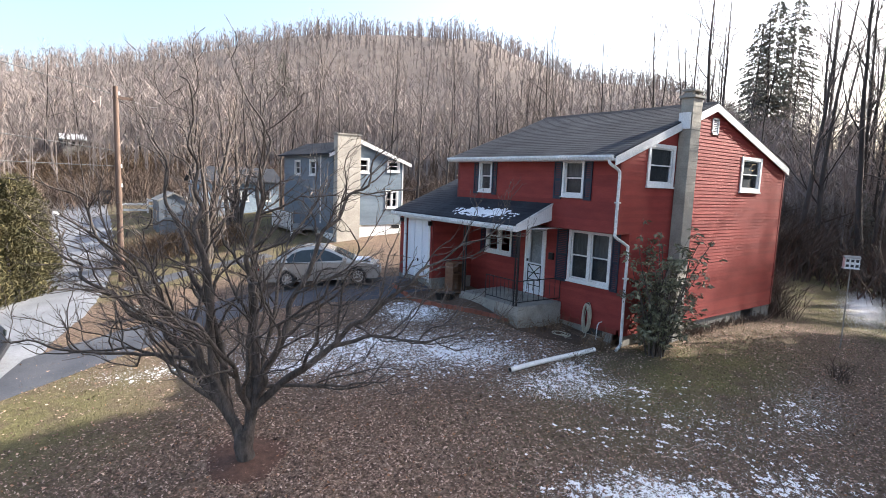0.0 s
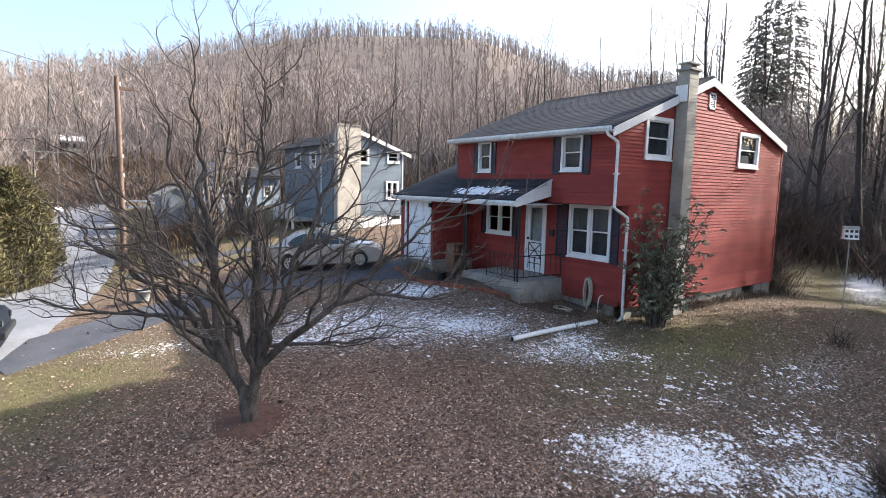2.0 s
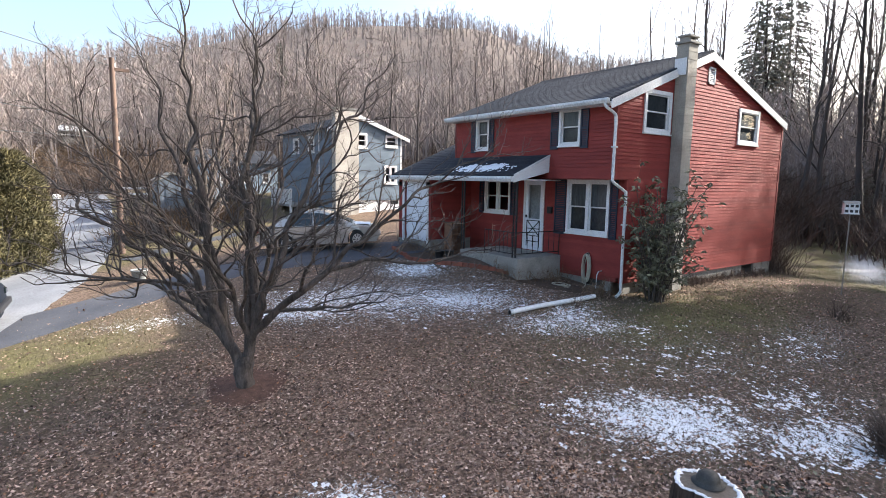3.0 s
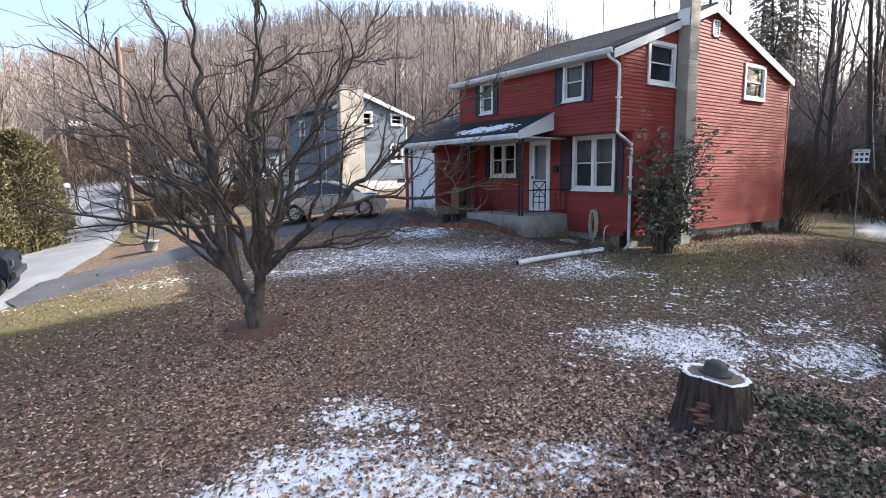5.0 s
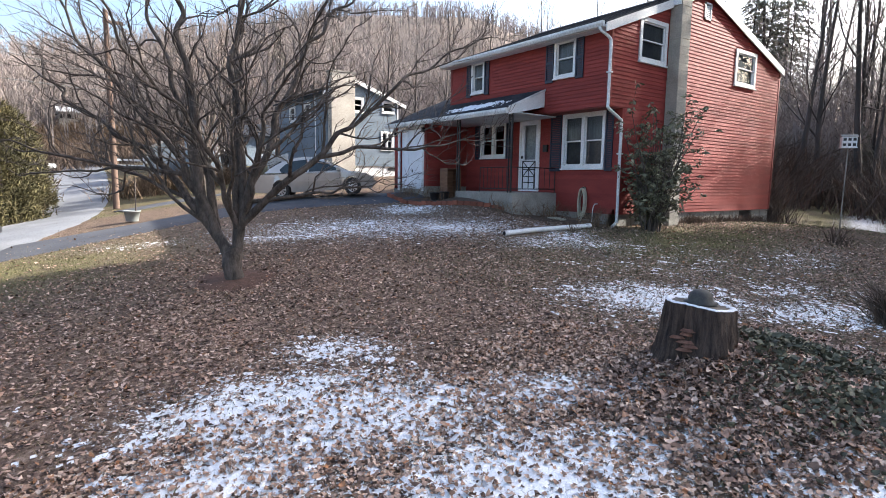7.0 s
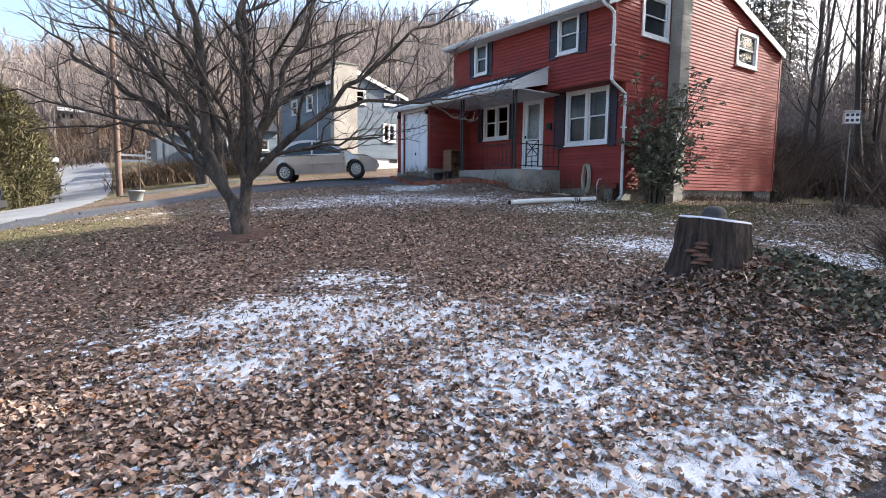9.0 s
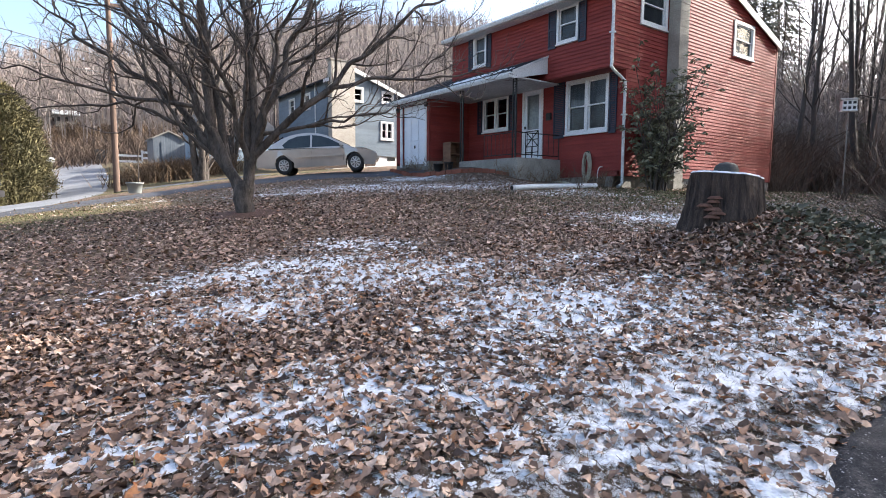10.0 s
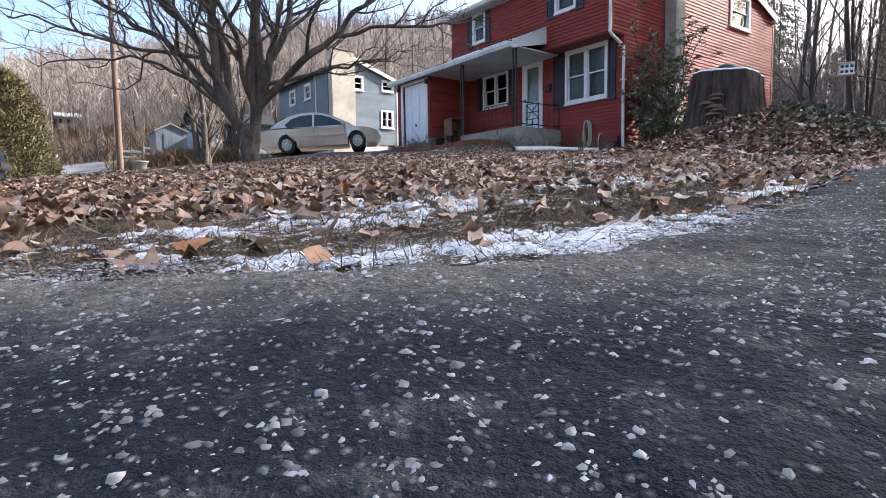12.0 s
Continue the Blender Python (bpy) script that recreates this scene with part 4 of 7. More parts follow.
def bare_tree(seed, height, girth, crown_from, limbs=12, twig=3, leaning=0.03, stems=1, bark=BARK_DARK):
    """A tall bare woodland tree at the origin: trunk and crown of fine branches."""
    rng = np.random.default_rng(seed)
    tree = thing("bare_tree", (0, 0, 0), "tall leafless woodland tree with dark bark", "tree", "woodland trees")
    trunks = []
    for k in range(stems):
        lean = np.array([rng.normal(0, leaning), rng.normal(0, leaning), 1.0]) + (0 if stems == 1 else 1) * np.array([math.cos(k * 2.4), math.sin(k * 2.4), 0]) * 0.2
        trunks.append(limb(rng, (0.12 * k, 0, -0.4), lean, height * (1 - 0.12 * k), girth, girth * 0.12, 0.028, 0.05, 14))
    one = [b for t in trunks for b in fork(rng, t, limbs, crown_from, 0.30, 38, 0.42, 0.10, 0.45, 0.016)]
    two = [b for m in one for b in fork(rng, m, 5, 0.2, 0.44, 40, 0.55, 0.13, 0.3, 0.010)]
    three = [b for m in two for b in fork(rng, m, twig, 0.2, 0.5, 42, 0.6, 0.12, 0.2, 0.007)]
    tubes("trunk", trunks, 7, bark, tree)
    crown = tubes("crown", one, 4, bark, tree)
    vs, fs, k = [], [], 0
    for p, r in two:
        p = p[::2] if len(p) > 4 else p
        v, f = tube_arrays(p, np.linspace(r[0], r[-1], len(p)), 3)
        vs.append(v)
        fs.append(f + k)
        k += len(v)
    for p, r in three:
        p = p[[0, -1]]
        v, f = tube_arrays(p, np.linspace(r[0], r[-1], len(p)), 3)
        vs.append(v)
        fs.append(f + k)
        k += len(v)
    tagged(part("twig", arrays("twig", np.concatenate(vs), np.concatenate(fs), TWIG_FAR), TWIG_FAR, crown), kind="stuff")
    return tree


def conifer(seed, height, width, foliage=CONIFER, label="tall dark hemlock with drooping branches", bare=0.12, name="conifer", dense=1.0, group="conifers", round_=0.75, fine=1.0):
    rng = np.random.default_rng(seed)
    tree = thing(name, (0, 0, 0), label, "tree", group)
    tubes("trunk", [limb(rng, (0, 0, -0.3), (0, 0, 1), height, 0.035 * height * 0.5, 0.02, 0.01, 0, 8)], 7, BARK_DARK, tree)
    n = int(height * 30 * dense)
    vs, k = [], 0
    for _ in range(n):
        s = rng.uniform(bare, 1.0)
        reach = width * (1 - s)**round_ * rng.uniform(0.55, 1.1) + 0.12
        a = rng.uniform(0, 2 * np.pi)
        d = np.array([math.cos(a), math.sin(a), 0])
        side = np.array([-d[1], d[0], 0])
        m = max(3, int(reach * 7 / fine))
        t = np.sort(rng.uniform(0.12, 1, m))
        mid = np.array([0, 0, s * height])[None] + d[None] * (t * reach)[:, None] + np.array([0, 0, 1.0])[None] * (0.15 * t - 0.42 * t**2)[:, None] * reach
        w = fine * (0.10 + 0.22 * (1 - t) * reach * 0.5)[:, None] * rng.uniform(0.6, 1.3, (m, 1))
        ln = rng.uniform(0.14, 0.34, (m, 1)) * fine**0.5
        lift = rng.normal(0, 0.06, (m, 1)) * np.array([[0, 0, 1.0]])
        tip = mid + d * ln + np.array([0, 0, -0.3]) * ln
        vs.append(np.stack([mid - side * w + lift, mid + side * w - lift, tip], 1).reshape(-1, 3))
    v = np.concatenate(vs)
    part("crown", arrays("crown", v, np.arange(len(v)).reshape(-1, 3), foliage), foliage, tree)
    return tree


many_stemmed_tree()
rng = np.random.default_rng(5)
kinds = [bare_tree(21, 15.5, 0.155, 0.22, 16, 2), bare_tree(22, 17.5, 0.19, 0.3, 15, 2), bare_tree(23, 13.0, 0.12, 0.2, 13, 2), bare_tree(24, 16.0, 0.14, 0.35, 12, 2), bare_tree(25, 12.0, 0.16, 0.25, 12, 3, 0.08), bare_tree(26, 9.0, 0.10, 0.25, 9, 3, 0.1)]
firs = [conifer(31, 15.0, 2.6, HAZY_FIR, dense=1.15, round_=0.5, fine=0.4, bare=0.2), conifer(32, 10.5, 2.4, HAZY_FIR, dense=1.6, round_=0.7, fine=0.4)]
EYE0 = np.array([-11.4, -8.6])


def stand(ob, x, y, size, used=[]):
    m = Matrix.Translation((x, y, float(ground_z(x, y)))) @ Matrix.Rotation(rng.uniform(0, 6.28), 4, "Z") 
    if ob.name in used:
        k = size / ob.scale[0]            # copy_thing multiplies by the first one's scale
        copy_thing(ob, m @ Matrix.Diagonal((k, k, k, 1)))
    else:
        used.append(ob.name)
        ob.matrix_basis = m @ Matrix.Diagonal((size, size, size, 1))


def polar(turn, far):
    return EYE0[0] + far * math.sin(radians(turn)), EYE0[1] + far * math.cos(radians(turn))


# the wood on the right and behind the red house, then the wood edge behind the neighbours
places = []
for k in range(78):
    t = 56 + 36 * rng.random()
    places.append((t, 32 + 22 * rng.random()**0.8, rng.choice([0, 1, 1, 3, 2]), rng.uniform(0.8, 1.1)))
for k in range(26):
    places.append((44 + 14 * rng.random(), 40 + 14 * rng.random(), rng.choice([0, 2, 3, 4]), rng.uniform(0.55, 0.85)))
for k in range(40):
    places.append((4 + 42 * rng.random(), 46 + 14 * rng.random(), rng.choice([2, 4, 4, 5]), rng.uniform(0.55, 0.9)))
for k in range(16):
    places.append((-8 + 12 * rng.random(), 50 + 14 * rng.random(), rng.choice([2, 4, 5]), rng.uniform(0.5, 0.8)))
for k in range(24):
    places.append((57 + 34 * rng.random(), 33 + 16 * rng.random(), rng.choice([2, 3, 4, 4]), rng.uniform(0.7, 1.15)))
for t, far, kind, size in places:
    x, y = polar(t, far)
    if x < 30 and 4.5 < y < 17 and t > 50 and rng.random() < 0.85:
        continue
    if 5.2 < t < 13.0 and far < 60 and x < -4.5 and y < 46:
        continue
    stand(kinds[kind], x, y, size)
# trees close round the neighbour's house and yard
for t, far, kind, size in ((30.5, 36, 4, 0.75), (33.5, 38, 4, 0.72), (36.5, 37, 2, 0.72), (40, 38, 4, 0.7), (43, 40, 2, 0.75), (46.5, 41, 4, 0.72), (26, 38, 4, 0.7), (20, 33, 5, 0.8), (17, 37, 4, 0.7)):
    stand(kinds[kind], *polar(t, far), size)
# evergreen belt out of view on the sunny side, added to shade the lawn
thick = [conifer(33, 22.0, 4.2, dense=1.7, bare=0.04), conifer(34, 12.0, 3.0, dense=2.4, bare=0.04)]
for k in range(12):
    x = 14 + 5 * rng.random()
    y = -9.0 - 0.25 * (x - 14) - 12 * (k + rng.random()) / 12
    # lower in one stretch, so that sun reaches the lawn's left edge
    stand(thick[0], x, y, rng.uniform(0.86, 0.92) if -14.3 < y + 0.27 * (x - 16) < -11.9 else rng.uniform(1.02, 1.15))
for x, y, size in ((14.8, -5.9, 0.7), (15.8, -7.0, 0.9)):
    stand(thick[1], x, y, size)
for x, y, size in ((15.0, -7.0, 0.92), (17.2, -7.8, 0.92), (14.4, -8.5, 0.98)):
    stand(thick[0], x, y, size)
# unseen pines added: high crowns shade the lawn, sun passes below to the gable
pine = conifer(35, 21.0, 3.0, dense=2.2, bare=0.60, label="unseen tall pine with a bare trunk and high crown, added to shade the lawn", name="pine", group="pines")
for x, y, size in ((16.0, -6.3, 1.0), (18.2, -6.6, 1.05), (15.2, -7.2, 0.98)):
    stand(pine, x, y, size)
# two small unseen trees added to dapple the gable's lower right
for x, y, size in ((13.6, -2.5, 0.36), (15.6, -2.2, 0.40)):
    stand(kinds[0], x, y, size)
# more trees out of view, added to break up the sunlight
for k in range(9):
    x, y = rng.uniform(13, 34), rng.uniform(-24, -3.5)
    stand(kinds[rng.choice([0, 1, 3, 2])], x, y - 0.12 * (x - 13), rng.uniform(0.8, 1.1))
for k in range(8):
    stand(kinds[rng.choice([0, 2, 4, 5])], *polar(190 + 140 * rng.random(), 24 + 22 * rng.random()), rng.uniform(0.7, 1.0))
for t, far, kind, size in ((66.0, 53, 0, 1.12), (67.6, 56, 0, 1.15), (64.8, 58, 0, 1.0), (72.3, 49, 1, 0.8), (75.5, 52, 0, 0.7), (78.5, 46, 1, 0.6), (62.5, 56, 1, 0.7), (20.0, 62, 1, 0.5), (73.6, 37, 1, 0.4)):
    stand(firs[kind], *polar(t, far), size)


def hill_woods():
    """The far wooded hillside: thousands of thin bare trees in one sheet of stuff."""
    rng = np.random.default_rng(77)
    vs = []
    up = np.array([0, 0, 1.0])

    def shoots(foot, tip, length, rise, thick, n):
        """n shoots on each line from foot to tip; gives back their ends too."""
        a, b = [], []
        for k in range(n):
            c = len(foot)
            s = rng.uniform(0.28, 0.97, (c, 1))
            q = foot + (tip - foot) * s
            t = rng.uniform(0, 2 * np.pi, c)
            d = np.stack([np.cos(t), np.sin(t), rng.uniform(*rise, c)], -1)
            d /= np.linalg.norm(d, axis=1)[:, None]
            e = q + d * length * (1.25 - 0.8 * s) * rng.uniform(0.6, 1.3, (c, 1))
            w = rng.normal(0, 1, (c, 3)) * thick
            vs.append(np.stack([q - w, q + w, e], 1))
            a.append(q)
            b.append(e)
        return np.concatenate(a), np.concatenate(b)
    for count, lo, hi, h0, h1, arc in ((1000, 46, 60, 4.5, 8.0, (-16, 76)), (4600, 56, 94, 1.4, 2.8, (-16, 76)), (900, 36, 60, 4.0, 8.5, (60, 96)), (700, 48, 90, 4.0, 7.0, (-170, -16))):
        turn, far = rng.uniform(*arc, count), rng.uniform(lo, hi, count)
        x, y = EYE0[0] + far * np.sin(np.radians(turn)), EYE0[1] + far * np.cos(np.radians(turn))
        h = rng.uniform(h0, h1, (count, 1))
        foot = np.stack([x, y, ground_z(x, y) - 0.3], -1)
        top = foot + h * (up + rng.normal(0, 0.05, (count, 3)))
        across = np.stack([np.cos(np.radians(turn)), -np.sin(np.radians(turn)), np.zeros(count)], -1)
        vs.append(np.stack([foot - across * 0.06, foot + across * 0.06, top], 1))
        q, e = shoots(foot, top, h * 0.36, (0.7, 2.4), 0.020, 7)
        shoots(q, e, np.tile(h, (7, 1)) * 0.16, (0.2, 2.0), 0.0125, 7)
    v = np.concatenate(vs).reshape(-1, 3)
    tagged(new("far_woods", arrays("far_woods", v, np.arange(len(v)).reshape(-1, 3), HAZY_HILLWOOD)), "grey-brown leafless woods on the far hillside", "woods", kind="stuff")


def brush(name, label, spots, material, n, height, thick=0.008, group=""):
    """Thickets of thin upright stalks, joined as stuff. spots: x, y, spread along x, along y, share."""
    rng = np.random.default_rng(len(name) + n)
    out = []
    for x, y, rx, ry, share in spots:
        m = int(n * share)
        px, py = x + rng.normal(0, rx, m), y + rng.normal(0, ry, m)
        foot = np.stack([px, py, ground_z(px, py) - 0.03], -1)
        h = height * rng.uniform(0.35, 1.15, (m, 1))
        bend = np.concatenate([rng.normal(0, 0.38, (m, 2)), np.ones((m, 1))], 1)
        tip = foot + bend * h
        b = rng.normal(0, 1, (m, 3)) * thick
        out.append(np.stack([foot - b, foot + b, tip], 1))
        for k in range(3):
            q = foot + (tip - foot) * rng.uniform(0.25, 0.85, (m, 1))
            e = q + (bend + np.concatenate([rng.normal(0, 0.7, (m, 2)), rng.normal(0, 0.3, (m, 1))], 1)) * h * 0.4
            out.append(np.stack([q - b * 0.6, q + b * 0.6, e], 1))
    v = np.concatenate(out).reshape(-1, 3)
    return tagged(new(name, arrays(name, v, np.arange(len(v)).reshape(-1, 3), material)), label, name.replace("_", " "), group, "stuff")


hill_woods()
spots = []
for k in range(60):
    t, f = rng.uniform(58, 92), rng.uniform(32, 44)
    spots.append((*polar(t, f), 1.3, 1.3, 1 / 60))
brush("woodland_undergrowth", "tangled brown undergrowth at the wood's edge", spots, BRUSHTWIG, 22000, 2.6, 0.018)
spots = [(*polar(rng.uniform(-6, 48), rng.uniform(40, 52)), 1.6, 1.6, 1 / 50) for k in range(50)]
brush("hillside_brush", "grey-brown brush at the foot of the hill", spots, BRUSHTWIG, 14000, 1.6, 0.016)

# ---- paved ways ----
ASPHALT, nt, p = nodes_of("worn_asphalt_with_stone_chips")
co = nt.nodes.new("ShaderNodeTexCoord").outputs["Object"]
tar, tf = noise_ramp(nt, co, 11.0, [(0.40, (0.007, 0.009, 0.017)), (0.52, (0.022, 0.024, 0.034)), (0.63, (0.11, 0.104, 0.098))], 8.0, 0.78)
vo = nt.nodes.new("ShaderNodeTexVoronoi")
vo.inputs["Scale"].default_value = 90.0
nt.links.new(co, vo.inputs["Vector"])
chip = nt.nodes.new("ShaderNodeValToRGB")
chip.color_ramp.elements[0].position, chip.color_ramp.elements[1].position = 0.10, 0.32
chip.color_ramp.elements[0].color, chip.color_ramp.elements[1].color = (1, 1, 1, 1), (0, 0, 0, 1)
nt.links.new(vo.outputs["Distance"], chip.inputs[0])
hue = nt.nodes.new("ShaderNodeValToRGB")
hue.color_ramp.elements[0].position, hue.color_ramp.elements[1].position = 0.45, 1.0
hue.color_ramp.elements[0].color, hue.color_ramp.elements[1].color = (0.05, 0.05, 0.058, 1), (0.34, 0.34, 0.35, 1)
sepc = nt.nodes.new("ShaderNodeSeparateColor")
nt.links.new(vo.outputs["Color"], sepc.inputs[0])
nt.links.new(sepc.outputs[0], hue.inputs[0])
col = mix(nt, tar, hue.outputs[0], chip.outputs[0])
dust, df = noise_ramp(nt, co, 1.7, [(0.48, (0, 0, 0)), (0.68, (1, 1, 1))], 6.0, 0.65)
dirt_at = nt.nodes.new("ShaderNodeAttribute")
dirt_at.attribute_name = "dirt"
col = mix(nt, col, (0.12, 0.108, 0.096), mix(nt, (0, 0, 0), dust, 0.25))
grime, grf = noise_ramp(nt, co, 60.0, [(0.3, (0.10, 0.082, 0.066)), (0.5, (0.24, 0.203, 0.168)), (0.68, (0.40, 0.355, 0.31))], 6.0, 0.75)
col = mix(nt, col, grime, dirt_at.outputs["Fac"])
nt.links.new(col, p.inputs["Base Color"])
p.inputs["Roughness"].default_value, p.inputs["Specular IOR Level"].default_value = 0.85, 0.3
rough_, rf = noise_ramp(nt, co, 130.0, [(0.3, (0, 0, 0)), (0.7, (1, 1, 1))], 3.0, 0.7)
bump(nt, p, mix(nt, rough_, chip.outputs[0], 0.5), 1.0, 0.012)
ROADGREY = surf("pale_road_asphalt", (0.15, 0.157, 0.172), (0.26, 0.266, 0.282), 0.5, 0.9, grain=25, relief=0.004)
DRIVEGREY = surf("dark_driveway_asphalt", (0.045, 0.048, 0.06), (0.085, 0.088, 0.10), 0.8, 0.9, grain=40, relief=0.004)


def strip(name, label, line, widths, material, lift, across=10, ragged=0.12):
    """A paved way along a line, laid on the ground, with uneven edges."""
    c = bent(line, 14)
    w = np.interp(np.linspace(0, 1, len(c)), np.linspace(0, 1, len(widths)), widths)
    d = np.gradient(c, axis=0)
    d /= np.linalg.norm(d, axis=1)[:, None]
    n = np.stack([d[:, 1], -d[:, 0]], -1)
    s = np.linspace(-0.5, 0.5, across + 1)
    edge = (fbm(c[:, 0] * 1.7, c[:, 1] * 1.7, 8) - 0.5)[:, None] * ragged * 2 * np.sign(s) * (np.abs(s) > 0.49)
    off = s[None] * w[:, None] + edge
    x, y = c[:, 0:1] + n[:, 0:1] * off, c[:, 1:2] + n[:, 1:2] * off
    z = ground_z(x, y) + lift - 0.05 * (np.abs(s)[None] > 0.49)
    m, k = x.shape
    i, j = np.meshgrid(np.arange(m - 1), np.arange(k - 1), indexing="ij")
    f = np.stack([i * k + j, i * k + j + 1, (i + 1) * k + j + 1, (i + 1) * k + j], -1).reshape(-1, 4)
    me = arrays(name, np.stack([x, y, z], -1).reshape(-1, 3), f, material, True)
    return tagged(new(name, me), label, name.replace("_", " "), kind="structure")


strip("road", "pale grey asphalt lane running off between trees", [(-17.5, -4), (-14.2, 6), (-12.0, 12.0), (-10.75, 18), (-9.75, 26), (-9.05, 34), (-7.6, 44)], [3.9, 3.9, 3.8, 3.7, 3.1, 2.7, 2.4], ROADGREY, 0.045)
strip("driveway", "dark asphalt driveway up to the garage", [(-0.9, 6.75), (-3.2, 7.6), (-6.2, 8.3), (-9.0, 7.7), (-12.5, 6.6)], [2.6, 2.7, 2.2, 2.0, 2.6], DRIVEGREY, 0.035)
strip("side_lane", "gravelly side lane beyond the pole", [(-9.0, 13.2), (-6.5, 14.2), (-3.5, 14.6)], [1.1, 1.0, 0.9], DRIVEGREY, 0.03)

def apron_z(x, y):
    return ground_z(x, y) + 0.022 + 0.010 * (fbm(x * 3, y * 3, 40) - 0.5) + 0.012 * fbm(x * 18, y * 18, 41, 4) + 0.007 * fbm(x * 38, y * 38, 43, 2)


ex, ey = np.concatenate([np.arange(-24, -13.5, 0.5), np.arange(-13.5, -12.2, 0.05), np.arange(-12.2, -10.2, 0.013), np.arange(-10.2, -6.0, 0.03), np.arange(-6.0, 16, 0.4)]), np.concatenate([[-14.0, -13, -12, -11.2, -10.6], np.arange(-10.2, -9.0, 0.05), np.arange(-9.0, -7.6, 0.013)])
EX, EY = np.meshgrid(ex, ey, indexing="ij")
edge = edge_y(EX) + 0.12 * (fbm(EX * 5, EX * 0 + 9.2, 33) - 0.5)
EZ = apron_z(EX, EY) - 0.09 * smooth01(EY - edge, -0.10, 0.10)
m, k = EX.shape
i, j = np.meshgrid(np.arange(m - 1), np.arange(k - 1), indexing="ij")
f = np.stack([i * k + j, (i + 1) * k + j, (i + 1) * k + j + 1, i * k + j + 1], -1).reshape(-1, 4)
apron = arrays("asphalt_apron", np.stack([EX, EY, EZ], -1).reshape(-1, 3), f, ASPHALT, True)
dirt = smooth01(EY - edge, -0.40, -0.08) * (0.5 + 0.5 * smooth01(fbm(EX * 7, EY * 7, 87), 0.35, 0.6)) * (0.15 + 0.85 * np.exp(-((EX + 11.6) / 0.65)**2))
apron.attributes.new("dirt", "FLOAT", "POINT").data.foreach_set("value", dirt.astype(np.float32).ravel())
tagged(new("asphalt_apron", apron), "dark weathered asphalt with pale stone chips", "asphalt", kind="structure")

# ---- loose stones in the asphalt ----
PEBBLE = surf("stone_chip", (0.055, 0.058, 0.066), (0.46, 0.46, 0.47), 24.0, 0.6, grain=200, relief=0.0, island=0.8)
rng = np.random.default_rng(91)


def stones(count, x0, x1, y0, y1, lo, hi, name, ring=5):
    """Worn chips: a ring in the tar, a smaller ring above it and a flat top."""
    a0 = np.arange(ring) * 2 * np.pi / ring
    base = np.concatenate([np.stack([np.cos(a0), np.sin(a0), 0 * a0], -1), [(0.12, 0.08, 0.55)]]) if ring < 6 else \
        np.concatenate([np.stack([np.cos(a0), np.sin(a0), 0 * a0], -1), np.stack([0.72 * np.cos(a0 + 0.3), 0.72 * np.sin(a0 + 0.3), 0 * a0 + 0.42], -1), [(0.0, 0.05, 0.55)]])
    k, m = np.arange(ring), len(base)
    tri = np.stack([k, (k + 1) % ring, 0 * k + m - 1], -1) if ring < 6 else \
        np.concatenate([np.stack([k, (k + 1) % ring, k + ring], -1), np.stack([(k + 1) % ring, (k + 1) % ring + ring, k + ring], -1), np.stack([k + ring, (k + 1) % ring + ring, 0 * k + m - 1], -1)])
    x, y = rng.uniform(x0, x1, count), rng.uniform(y0, y1, count)
    keep = (y < edge_y(x) + 0.10 * (rng.random(count) - 0.6)) & (fbm(x * 5.2, y * 5.2, 52) + 0.5 * (rng.random(count) - 0.5) > 0.39)
    x, y = x[keep], y[keep]
    n = len(x)
    s, a = rng.uniform(lo, hi, n) * rng.choice([0.4, 0.5, 0.65, 0.8, 1.0, 1.25], n), rng.uniform(0, 6.28, n)
    b = base[None] * rng.uniform(0.55, 1.25, (n, m, 1)) * s[:, None, None]
    b[:, :, 0] *= rng.uniform(0.75, 1.35, (n, 1))
    px = b[:, :, 0] * np.cos(a)[:, None] - b[:, :, 1] * np.sin(a)[:, None] + x[:, None]
    py = b[:, :, 0] * np.sin(a)[:, None] + b[:, :, 1] * np.cos(a)[:, None] + y[:, None]
    z0 = apron_z(x, y) - 0.0012
    v = np.stack([px, py, z0[:, None] + b[:, :, 2] * rng.uniform(0.7, 1.5, (n, 1))], -1).reshape(-1, 3)
    f = (tri[None] + m * np.arange(n)[:, None, None]).reshape(-1, 3)
    tagged(new(name, arrays(name, v, f, PEBBLE, ring > 5)), "pale stone chips set in the asphalt", "stone chips", kind="stuff")


stones(100000, -12.3, -10.2, -9.0, -7.6, 0.0011, 0.0030, "stone_chips")
stones(15000, -12.2, -10.6, -9.0, -7.9, 0.0020, 0.0042, "stone_chips", 6)
stones(48000, -12.2, -10.6, -9.0, -7.9, 0.0017, 0.0034, "stone_chips")
stones(24000, -10.6, -5.5, -9.4, -7.8, 0.0016, 0.0050, "stone_chips")

# ---- melting snow, as a thin crust with holes ----
SNOW = surf("melting_snow", (0.80, 0.80, 0.82), (0.92, 0.91, 0.91), 6.0, 0.6, grain=70, relief=0.006)


